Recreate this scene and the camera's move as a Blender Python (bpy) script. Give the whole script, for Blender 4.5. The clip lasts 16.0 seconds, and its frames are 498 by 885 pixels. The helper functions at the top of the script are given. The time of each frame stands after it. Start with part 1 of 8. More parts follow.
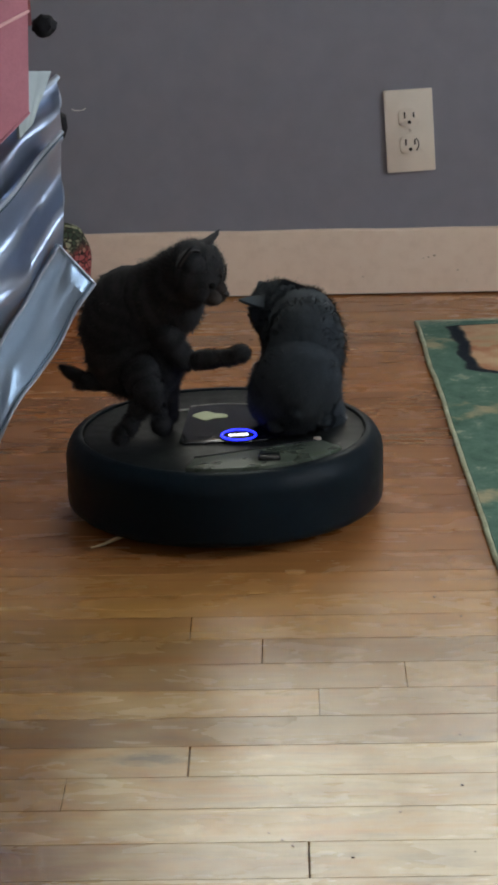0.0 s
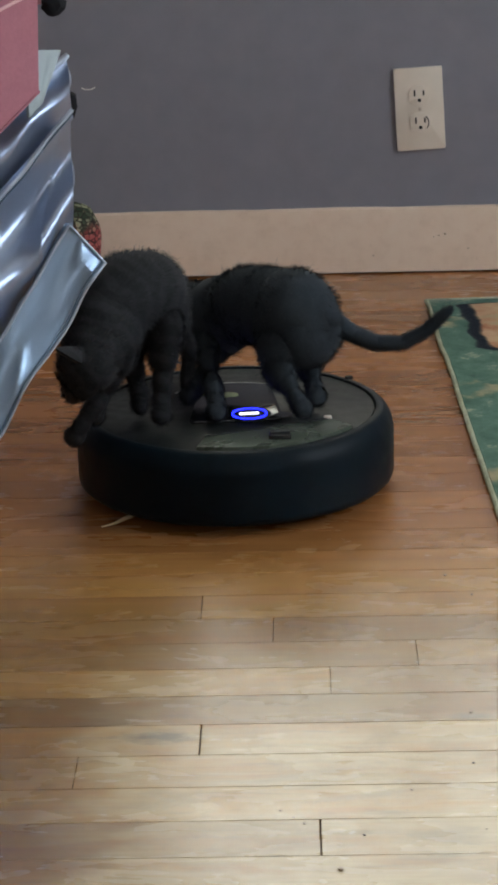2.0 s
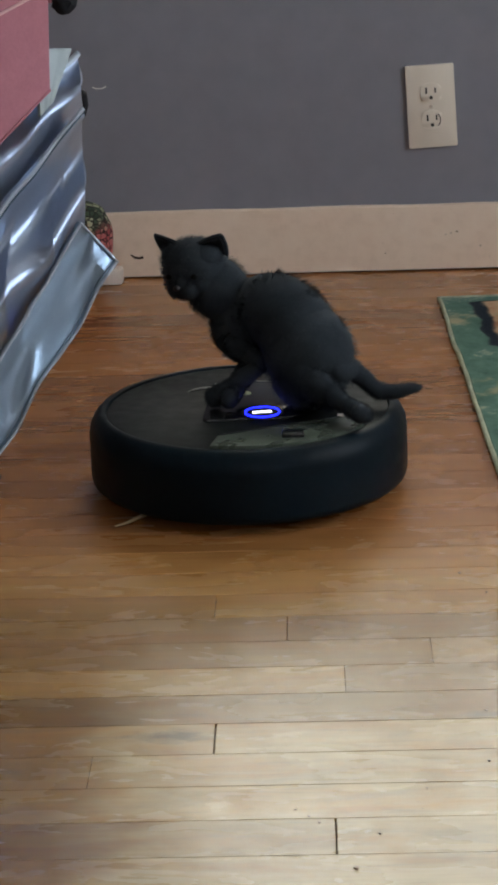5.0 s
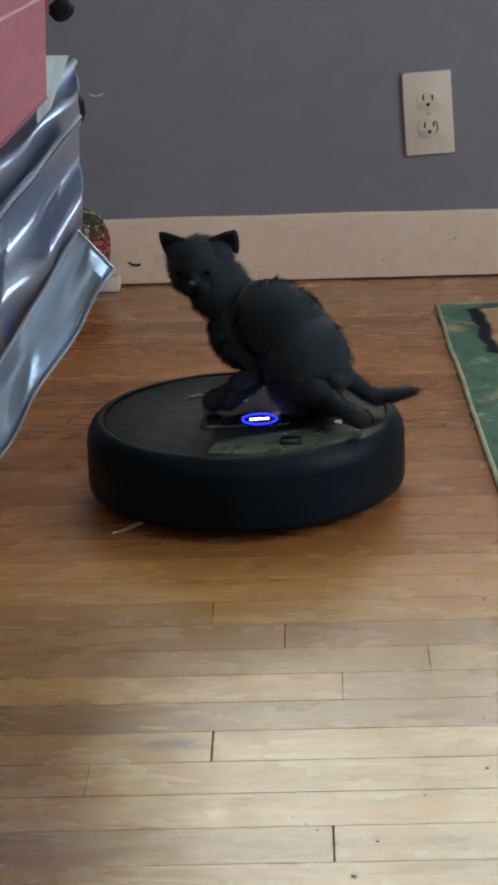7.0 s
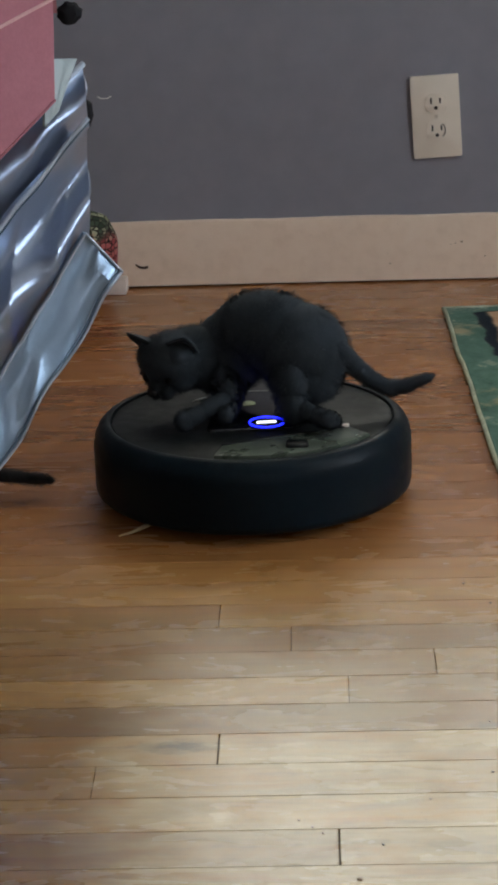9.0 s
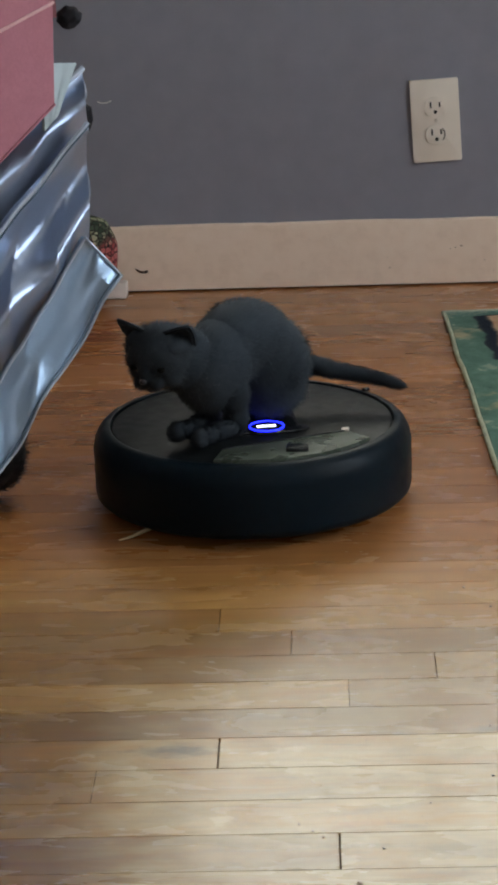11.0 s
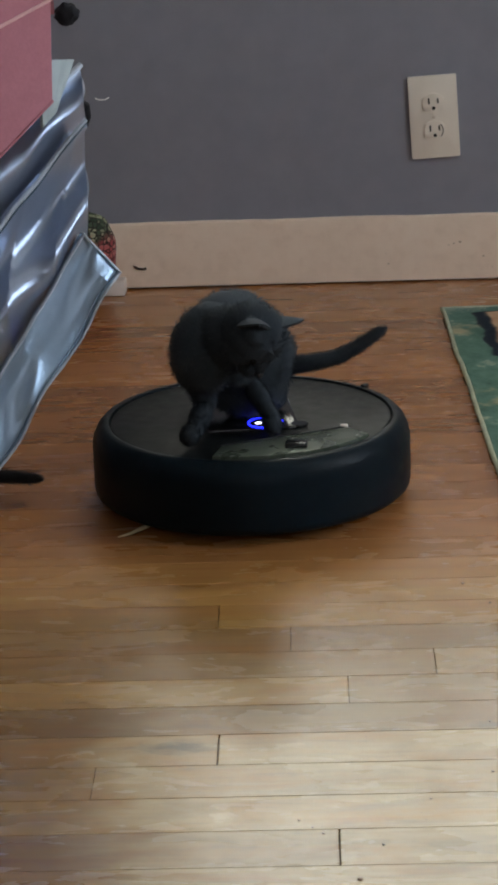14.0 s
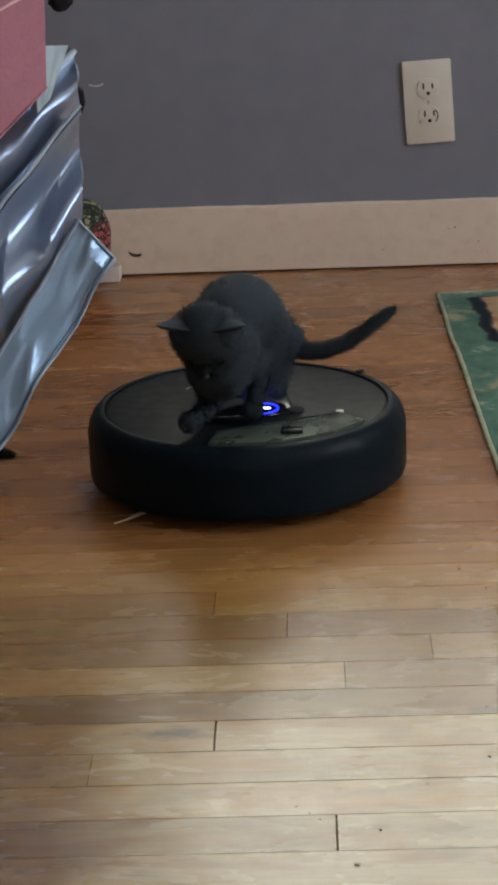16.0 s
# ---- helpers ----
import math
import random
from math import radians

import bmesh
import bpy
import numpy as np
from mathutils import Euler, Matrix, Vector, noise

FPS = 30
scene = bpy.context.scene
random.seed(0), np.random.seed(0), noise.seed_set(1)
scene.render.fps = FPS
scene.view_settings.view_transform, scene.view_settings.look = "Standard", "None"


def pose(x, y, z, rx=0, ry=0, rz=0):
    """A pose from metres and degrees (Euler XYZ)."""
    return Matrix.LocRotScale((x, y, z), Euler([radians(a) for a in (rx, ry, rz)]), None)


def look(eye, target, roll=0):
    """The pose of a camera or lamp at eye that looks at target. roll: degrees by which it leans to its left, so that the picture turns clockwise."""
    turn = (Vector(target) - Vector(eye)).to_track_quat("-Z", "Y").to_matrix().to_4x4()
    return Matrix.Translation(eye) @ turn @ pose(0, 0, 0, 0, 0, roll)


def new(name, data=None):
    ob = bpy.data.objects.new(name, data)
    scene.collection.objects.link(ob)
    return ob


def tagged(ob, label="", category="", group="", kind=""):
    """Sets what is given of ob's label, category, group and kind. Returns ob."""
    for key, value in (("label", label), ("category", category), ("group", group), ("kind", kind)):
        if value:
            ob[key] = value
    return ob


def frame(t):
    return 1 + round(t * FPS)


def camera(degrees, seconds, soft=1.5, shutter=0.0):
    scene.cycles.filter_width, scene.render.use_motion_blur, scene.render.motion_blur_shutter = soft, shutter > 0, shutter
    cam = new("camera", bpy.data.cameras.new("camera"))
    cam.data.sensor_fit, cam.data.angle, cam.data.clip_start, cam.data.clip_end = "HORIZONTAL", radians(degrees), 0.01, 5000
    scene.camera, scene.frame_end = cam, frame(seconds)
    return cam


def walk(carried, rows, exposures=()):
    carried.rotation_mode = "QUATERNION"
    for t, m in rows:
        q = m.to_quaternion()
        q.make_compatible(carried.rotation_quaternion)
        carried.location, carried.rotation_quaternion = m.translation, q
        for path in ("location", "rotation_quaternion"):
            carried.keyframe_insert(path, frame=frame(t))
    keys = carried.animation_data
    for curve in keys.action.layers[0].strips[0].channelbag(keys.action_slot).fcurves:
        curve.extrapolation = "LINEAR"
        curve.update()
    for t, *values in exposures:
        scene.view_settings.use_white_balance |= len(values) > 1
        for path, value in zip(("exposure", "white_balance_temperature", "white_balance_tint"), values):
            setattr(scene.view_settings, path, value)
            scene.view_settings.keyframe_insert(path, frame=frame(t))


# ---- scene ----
cam = camera(12.29, 16.0, soft=3.4)
EXPOSURES = [(0, -0.06), (0.5, 0.03), (1.0, -0.01), (2.0, 0.01), (3.0, -0.13), (4.0, -0.06), (6.5, -0.10), (7.0, 0.00), (7.5, -0.14), (8.0, -0.14), (8.5, 0.02),
             (9.0, -0.17), (11.5, -0.03), (12.0, -0.16), (12.5, -0.16), (13.0, -0.06), (14.0, -0.19), (14.5, -0.06), (15.0, -0.14), (16.0, -0.15)]
walk(cam, [
    (0, pose(0.0014, -3.3, 0.8226, 72.381, 1.280, 0.733)),
    (0.5, pose(0.0021, -3.3014, 0.8232, 72.215, 1.452, 0.769)),
    (1, pose(0.0011, -3.3007, 0.8232, 72.004, 1.493, 0.735)),
    (1.5, pose(0.0004, -3.3004, 0.8218, 71.908, 1.439, 0.836)),
    (2, pose(0.001, -3.3008, 0.8222, 71.875, 1.475, 0.936)),
    (2.5, pose(-0.0008, -3.2981, 0.8217, 71.808, 1.510, 0.972)),
    (3, pose(-0.0001, -3.3008, 0.8233, 71.716, 1.668, 1.056)),
    (3.5, pose(0.0005, -3.2942, 0.8193, 71.703, 1.818, 1.044)),
    (4, pose(-0.0006, -3.2943, 0.8183, 71.849, 1.805, 1.086)),
    (6.5, pose(0.0016, -3.299, 0.8206, 71.910, 1.891, 1.202)),
    (7, pose(0.0002, -3.2946, 0.8186, 72.051, 1.844, 1.072)),
    (7.5, pose(0.0014, -3.2957, 0.8191, 72.014, 1.948, 1.077)),
    (8, pose(0.0004, -3.2953, 0.8182, 71.992, 1.878, 1.149)),
    (8.5, pose(0.0002, -3.2972, 0.8201, 72.041, 1.747, 1.245)),
    (9, pose(0.0006, -3.2963, 0.8201, 72.110, 1.768, 1.284)),
    (11.5, pose(0.0007, -3.2956, 0.8185, 72.229, 1.837, 1.256)),
    (12, pose(-0.0002, -3.2925, 0.8175, 72.204, 1.885, 1.223)),
    (12.5, pose(0.0004, -3.2958, 0.8188, 72.081, 2.050, 1.164)),
    (13, pose(0.0006, -3.2933, 0.817, 72.060, 2.025, 1.161)),
    (13.5, pose(-0.0003, -3.2978, 0.8206, 72.114, 1.876, 1.192)),
    (14, pose(0.0007, -3.2957, 0.8186, 72.153, 1.947, 1.201)),
    (14.5, pose(-0.0007, -3.2987, 0.8209, 72.116, 1.867, 1.209)),
    (15, pose(0.0002, -3.2948, 0.8179, 72.100, 1.985, 1.140)),
    (15.5, pose(-0.0002, -3.2889, 0.8151, 71.896, 2.076, 1.050)),
    (16, pose(0.0002, -3.2942, 0.8175, 71.815, 2.097, 1.027)),
], exposures=EXPOSURES)

# ---- world and light ----
world = bpy.data.worlds.new("sky")
scene.world = world
world.use_nodes = True
wn = world.node_tree
sky = wn.nodes.new("ShaderNodeTexSky")
sky.sky_type, sky.sun_disc = "NISHITA", False
sky.sun_elevation, sky.sun_rotation = radians(38), radians(200)
wn.links.new(sky.outputs[0], wn.nodes["Background"].inputs[0])
wn.nodes["Background"].inputs[1].default_value = 0.1


def window_light(name, m, width, height, power, colour):
    data = bpy.data.lights.new(name, "AREA")
    data.shape, data.size, data.size_y, data.energy, data.color = "RECTANGLE", width, height, power, colour
    ob = new(name, data)
    ob.matrix_world = m
    return ob


# daylight of the windows over the baseboard and beside; an added fill from behind
window_light("skylight_north", look((0.165, 0.10, 1.32), (0.165, -1.0, 1.32)), 0.86, 1.36, 14.4, (1.0, 0.99, 0.85))
window_light("skylight_east", look((1.97, -1.60, 1.28), (0.0, -1.60, 1.28)), 1.36, 1.42, 34.0, (0.80, 0.90, 1.0))
window_light("skylight_south", look((0.59, -4.78, 1.45), (0.59, 0.0, 1.45)), 1.44, 1.26, 7.2, (1.0, 0.95, 0.90))


# ---- materials ----
class Nodes:
    """A short way to write a node material."""

    def __init__(self, name, rough=0.5, metal=0.0, spec=0.5):
        self.mat = bpy.data.materials.new(name)
        self.mat.use_nodes = True
        self.tree = self.mat.node_tree
        self.bsdf = self.tree.nodes["Principled BSDF"]
        self.set("Roughness", rough), self.set("Metallic", metal), self.set("Specular IOR Level", spec)
        self.coord = self.tree.nodes.new("ShaderNodeTexCoord").outputs["Object"]

    def set(self, key, value):
        if isinstance(value, bpy.types.NodeSocket):
            self.tree.links.new(value, self.bsdf.inputs[key])
        else:
            if key == "Base Color" and len(value) == 3:
                value = (*value, 1)
            self.bsdf.inputs[key].default_value = value

    def node(self, kind, **sockets):
        n = self.tree.nodes.new(kind)
        for k, v in sockets.items():
            key = k.replace("_", " ")
            if isinstance(v, bpy.types.NodeSocket):
                self.tree.links.new(v, n.inputs[key])
            else:
                n.inputs[key].default_value = v
        return n

    def scaled(self, scale, offset=None):
        n = self.node("ShaderNodeMapping", Vector=self.coord, Scale=scale)
        if offset is not None:
            self.tree.links.new(offset, n.inputs["Location"])
        return n.outputs[0]

    def noise(self, scale, detail=3.0, rough=0.55, vector=None, distort=0.0):
        return self.node("ShaderNodeTexNoise", Vector=vector or self.coord, Scale=scale, Detail=detail, Roughness=rough,
                         Distortion=distort).outputs["Fac"]

    def ramp(self, fac, *stops):
        n = self.node("ShaderNodeValToRGB", Fac=fac)
        e = n.color_ramp.elements
        while len(e) < len(stops):
            e.new(0.5)
        for el, (p, c) in zip(e, stops):
            c = (c, c, c) if isinstance(c, (int, float)) else c
            el.position, el.color = p, (*c, 1)
        return n.outputs[0]

    def mix(self, fac, a, b, mode="MIX"):
        n = self.tree.nodes.new("ShaderNodeMix")
        n.data_type, n.blend_type = "RGBA", mode
        for i, v in ((0, fac), (6, a), (7, b)):
            if isinstance(v, bpy.types.NodeSocket):
                self.tree.links.new(v, n.inputs[i])
            else:
                n.inputs[i].default_value = v if i == 0 else (*v, 1)[:4]
        return n.outputs[2]

    def maths(self, op, a, b=0.0):
        n = self.tree.nodes.new("ShaderNodeMath")
        n.operation = op
        for i, v in enumerate((a, b)):
            if isinstance(v, bpy.types.NodeSocket):
                self.tree.links.new(v, n.inputs[i])
            else:
                n.inputs[i].default_value = v
        return n.outputs[0]

    def bump(self, height, strength=0.2, distance=0.002):
        n = self.node("ShaderNodeBump", Height=height, Strength=strength, Distance=distance)
        self.set("Normal", n.outputs[0])

    def random(self):
        return self.tree.nodes.new("ShaderNodeObjectInfo").outputs["Random"]


def plain(name, colour, rough=0.5, metal=0.0, spec=0.5, grain=60.0, vary=0.12, relief=0.08):
    n = Nodes(name, rough, metal, spec)
    low = tuple(c * (1 - vary) for c in colour)
    high = tuple(min(1, c * (1 + vary)) for c in colour)
    f = n.mix(0.5, n.noise(grain), n.noise(grain * 0.13))
    n.set("Base Color", n.ramp(f, (0.3, low), (0.7, high)))
    n.set("Roughness", n.ramp(n.noise(grain * 0.4), (0.3, max(0, rough - 0.06)), (0.7, min(1, rough + 0.08))))
    n.bump(n.noise(grain * 2), relief, 0.001)
    return n.mat


def wood_material(name):
    n = Nodes(name, 0.3, 0.0, 0.5)
    rnd = n.random()
    shift = n.node("ShaderNodeCombineXYZ", X=n.maths("MULTIPLY", rnd, 37.0), Y=n.maths("MULTIPLY", rnd, 11.0)).outputs[0]
    long = n.scaled((1.6, 16.0, 16.0), shift)
    grain = n.noise(3.0, 2.5, 0.5, long, 0.6)
    fine = n.noise(8.0, 1.5, 0.5, n.scaled((1.2, 22.0, 22.0), shift))
    base = n.ramp(n.mix(0.15, grain, fine), (0.22, (0.250, 0.094, 0.027)), (0.52, (0.315, 0.128, 0.039)), (0.80, (0.365, 0.158, 0.050)))
    tone = n.ramp(rnd, (0.0, (0.66, 0.62, 0.58)), (0.4, (0.90, 0.88, 0.86)), (0.75, (1.04, 1.04, 1.0)), (1.0, (1.16, 1.2, 1.2)))
    # towards -y: yellower boards, then painted window glare over raw wood, dirt and scuffs
    geo = n.tree.nodes.new("ShaderNodeNewGeometry").outputs["Position"]
    split = n.node("ShaderNodeSeparateXYZ", Vector=geo)
    stretched = lambda sx, sy: n.node("ShaderNodeMapping", Vector=geo, Scale=(sx, sy, 1.0)).outputs[0]
    span = lambda axis, a, b: n.node("ShaderNodeMapRange", Value=split.outputs[axis], From_Min=a, From_Max=b).outputs[0]
    wear_n = n.noise(9.0, 3.5, 0.6, stretched(0.8, 2.4), 0.6)
    yellower = n.maths("MULTIPLY", span("Y", -1.05, -1.30), n.ramp(wear_n, (0.30, 0.55), (0.60, 1.0)))
    base = n.mix(yellower, base, n.ramp(n.mix(0.3, grain, fine), (0.25, (0.240, 0.118, 0.028)), (0.52, (0.310, 0.164, 0.041)), (0.78, (0.37, 0.21, 0.060))))
    base = n.mix(1.0, base, tone, "MULTIPLY")
    near_mask = span("Y", -1.30, -1.60)
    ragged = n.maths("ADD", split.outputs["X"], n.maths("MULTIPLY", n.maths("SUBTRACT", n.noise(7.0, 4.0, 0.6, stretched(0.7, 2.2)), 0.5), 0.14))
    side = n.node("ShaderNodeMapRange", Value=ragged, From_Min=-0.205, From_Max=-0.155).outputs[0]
    # left of the glare, the floor's shade is painted in as darker wood
    left_shade = n.maths("MULTIPLY", near_mask, n.maths("SUBTRACT", 1.0, side))
    base = n.mix(left_shade, base, n.mix(1.0, base, (0.76, 0.74, 0.75), "MULTIPLY"))
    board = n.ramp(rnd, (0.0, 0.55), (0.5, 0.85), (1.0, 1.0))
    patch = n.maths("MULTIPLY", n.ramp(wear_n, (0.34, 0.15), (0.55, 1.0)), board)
    # pale worn wood that also paints in the window's reflected glare
    worn_glare = n.maths("MULTIPLY", n.maths("MULTIPLY", near_mask, side), patch)
    base = n.mix(n.maths("MULTIPLY", worn_glare, 0.58), base, n.ramp(fine, (0.3, (0.45, 0.380, 0.222)), (0.7, (0.56, 0.485, 0.310))))
    # trodden-in dirt: soft brown clouds, streaks along the grain, fine specks
    cloud = n.noise(11.0, 4.0, 0.62, stretched(0.55, 1.7), 0.8)
    base = n.mix(n.maths("MULTIPLY", n.ramp(cloud, (0.52, 0.0), (0.70, 0.40)), near_mask), base, (0.115, 0.085, 0.055))
    streak = n.noise(30.0, 3.0, 0.6, stretched(0.35, 3.0), 0.9)
    base = n.mix(n.maths("MULTIPLY", n.ramp(streak, (0.58, 0.0), (0.72, 0.38)), near_mask), base, (0.10, 0.075, 0.05))
    speck = n.noise(240.0, 3.0, 0.6, stretched(0.6, 1.0))
    base = n.mix(n.maths("MULTIPLY", n.ramp(speck, (0.67, 0.0), (0.74, 0.55)), near_mask), base, (0.09, 0.06, 0.04))
    for x, y, r, k in ((-0.122, -1.566, 0.030, 0.75), (0.137, -1.535, 0.018, 0.5), (0.10, -1.745, 0.035, 0.3)):
        d = n.tree.nodes.new("ShaderNodeVectorMath")
        d.operation = "DISTANCE"
        n.tree.links.new(stretched(0.62, 1.7), d.inputs[0])
        d.inputs[1].default_value = (x * 0.62, y * 1.7, 0)
        spot = n.maths("ADD", n.maths("DIVIDE", d.outputs["Value"], r), n.maths("MULTIPLY", n.maths("SUBTRACT", n.noise(45.0, 6.0, 0.72, stretched(0.6, 1.8)), 0.5), 2.2))
        base = n.mix(n.ramp(spot, (0.25, k), (0.80, 0.0)), base, (0.060, 0.045, 0.030))
    n.set("Base Color", base)
    gloss = n.mix(0.5, n.noise(13.0, 4.0, 0.55, stretched(0.6, 2.0), 0.6), wear_n)
    n.set("Roughness", n.ramp(gloss, (0.30, 0.21), (0.70, 0.32)))
    n.set("Coat Weight", 0.35), n.set("Coat Roughness", 0.25)
    n.bump(n.noise(5.0, 2.0), 0.05, 0.0012)
    return n.mat


def wall_material(name):
    n = Nodes(name, 0.55, 0.0, 0.35)
    f = n.mix(0.5, n.noise(2.2, 4.0), n.noise(26.0, 4.0))
    n.set("Base Color", n.ramp(f, (0.3, (0.193, 0.190, 0.221)), (0.7, (0.232, 0.227, 0.259))))
    n.bump(n.mix(0.6, n.noise(420.0, 2.0), n.noise(60.0, 3.0)), 0.16, 0.0012)
    return n.mat


def trim_material(name):
    n = Nodes(name, 0.42, 0.0, 0.4)
    f = n.mix(0.5, n.noise(4.0, 5.0, 0.6, n.scaled((0.6, 2, 2.5))), n.noise(60.0, 4.0))
    c = n.ramp(f, (0.28, (0.66, 0.500, 0.378)), (0.5, (0.74, 0.578, 0.448)), (0.72, (0.77, 0.62, 0.49)))
    speck = n.ramp(n.noise(130.0, 3.0, 0.6), (0.70, 0.0), (0.76, 0.35))
    n.set("Base Color", n.mix(speck, c, (0.30, 0.22, 0.16)))
    n.bump(n.noise(18.0, 4.0, 0.6, n.scaled((0.3, 1, 3))), 0.25, 0.002)
    return n.mat


def satin_material(name, colour, rough=0.24):
    n = Nodes(name, rough, 0.0, 0.9)
    thread = n.noise(900.0, 2.0, 0.5, n.scaled((1, 0.15, 1)))
    n.set("Base Color", n.mix(0.3, n.ramp(n.noise(9.0, 3.0), (0.3, tuple(c * 0.86 for c in colour)), (0.7, colour)), n.ramp(thread, (0.3, tuple(c * 0.8 for c in colour)), (0.7, colour))))
    n.set("Metallic", 0.72)
    n.bump(n.mix(0.45, n.noise(34.0, 2.0, 0.45, None, 0.2), n.noise(16.0, 2.0, 0.5, None, 0.3)), 0.26, 0.006)
    return n.mat


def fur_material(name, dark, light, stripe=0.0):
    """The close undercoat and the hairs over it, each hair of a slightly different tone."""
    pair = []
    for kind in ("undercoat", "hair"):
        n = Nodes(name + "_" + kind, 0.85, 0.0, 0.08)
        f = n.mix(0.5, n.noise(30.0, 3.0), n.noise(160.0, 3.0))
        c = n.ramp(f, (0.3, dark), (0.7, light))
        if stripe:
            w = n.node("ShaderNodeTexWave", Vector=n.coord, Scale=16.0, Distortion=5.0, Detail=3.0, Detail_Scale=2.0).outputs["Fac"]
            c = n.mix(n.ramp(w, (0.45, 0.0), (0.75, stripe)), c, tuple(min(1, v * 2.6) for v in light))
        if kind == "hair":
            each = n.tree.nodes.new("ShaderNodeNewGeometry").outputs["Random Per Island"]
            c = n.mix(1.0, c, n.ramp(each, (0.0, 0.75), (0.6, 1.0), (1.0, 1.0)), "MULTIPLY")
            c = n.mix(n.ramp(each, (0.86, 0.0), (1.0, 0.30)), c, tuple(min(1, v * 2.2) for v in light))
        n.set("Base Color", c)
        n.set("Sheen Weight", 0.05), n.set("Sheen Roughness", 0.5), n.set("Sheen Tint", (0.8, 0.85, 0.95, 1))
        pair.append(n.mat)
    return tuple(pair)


def rug_material(name):
    """Faded green border, dark outline, tan and rust field; the object's x runs in from the bound edge."""
    n = Nodes(name, 0.95, 0.0, 0.1)
    xyz = n.node("ShaderNodeSeparateXYZ", Vector=n.coord)
    wob = n.noise(14.0, 4.0, 0.6)
    wob2 = n.noise(30.0, 3.0, 0.6)
    din = n.maths("ADD", xyz.outputs["X"], n.maths("MULTIPLY", n.maths("SUBTRACT", wob, 0.5), 0.034))
    green = n.ramp(n.mix(0.5, n.noise(26.0, 4.0), n.noise(75.0, 4.0, 0.7)), (0.28, (0.045, 0.085, 0.062)), (0.42, (0.088, 0.165, 0.125)), (0.57, (0.125, 0.215, 0.175)), (0.64, (0.33, 0.36, 0.27)))
    field = n.ramp(n.mix(0.5, n.noise(12.0, 3.0), wob2), (0.32, (0.30, 0.10, 0.05)), (0.45, (0.46, 0.25, 0.15)), (0.62, (0.55, 0.40, 0.26)))
    # the medallion by the corner comes nearer to the edge than the rest of the field
    step = n.node("ShaderNodeMapRange", Value=xyz.outputs["Y"], From_Min=-0.25, From_Max=-0.29).outputs[0]
    inner = n.maths("SUBTRACT", din, n.maths("MULTIPLY", step, 0.055))
    inner = n.maths("MULTIPLY", inner, n.node("ShaderNodeMapRange", Value=xyz.outputs["Y"], From_Min=-0.020, From_Max=-0.034).outputs[0])
    zone = n.ramp(inner, (0.060, 0.0), (0.063, 1.0))
    navy = n.maths("MULTIPLY", n.ramp(inner, (0.044, 0.0), (0.047, 1.0)), n.ramp(inner, (0.061, 1.0), (0.066, 0.0)))
    band = n.maths("ADD", n.maths("MULTIPLY", n.maths("SUBTRACT", wob2, 0.5), 0.12), xyz.outputs["Y"])
    stripes = n.ramp(n.maths("FRACT", n.maths("MULTIPLY", band, 3.1)), (0.55, 0.0), (0.60, 0.8), (0.70, 0.8), (0.75, 0.0))
    stripes = n.maths("MULTIPLY", stripes, n.ramp(wob, (0.42, 0.0), (0.56, 1.0)))
    c = n.mix(zone, green, field)
    c = n.mix(stripes, c, (0.42, 0.36, 0.23))
    c = n.mix(navy, c, (0.018, 0.024, 0.036))
    n.set("Base Color", n.mix(0.35, c, n.ramp(n.noise(520.0, 2.0), (0.3, 0.03), (0.7, 0.22)), "SOFT_LIGHT"))
    n.bump(n.noise(620.0, 2.0), 0.6, 0.003)
    return n.mat


def floral_material(name):
    n = Nodes(name, 0.8, 0.0, 0.2)
    cell = n.tree.nodes.new("ShaderNodeTexVoronoi")
    n.tree.links.new(n.coord, cell.inputs["Vector"])
    cell.inputs["Scale"].default_value = 130.0
    edge = n.tree.nodes.new("ShaderNodeTexVoronoi")
    edge.feature = "DISTANCE_TO_EDGE"
    n.tree.links.new(n.coord, edge.inputs["Vector"])
    edge.inputs["Scale"].default_value = 130.0
    z = n.node("ShaderNodeSeparateXYZ", Vector=n.coord).outputs["Z"]
    z = n.maths("ADD", z, n.maths("MULTIPLY", n.maths("SUBTRACT", n.noise(25.0), 0.5), 0.05))
    tint = n.node("ShaderNodeSeparateColor", Color=cell.outputs["Color"]).outputs[0]
    leaf = n.ramp(tint, (0.0, (0.02, 0.035, 0.02)), (0.4, (0.06, 0.08, 0.05)), (0.8, (0.33, 0.33, 0.21)))
    rose = n.ramp(tint, (0.0, (0.17, 0.02, 0.025)), (0.6, (0.36, 0.075, 0.075)), (1.0, (0.45, 0.15, 0.13)))
    c = n.mix(n.ramp(z, (0.026, 0.0), (0.036, 1.0)), rose, leaf)
    n.set("Base Color", n.mix(n.ramp(edge.outputs["Distance"], (0.04, 1.0), (0.10, 0.0)), c, (0.022, 0.016, 0.014)))
    n.bump(n.noise(500.0), 0.3, 0.001)
    return n.mat


def glow(name, colour, strength):
    n = Nodes(name, 0.4)
    n.set("Base Color", colour), n.set("Emission Color", (*colour, 1)), n.set("Emission Strength", strength)
    return n.mat


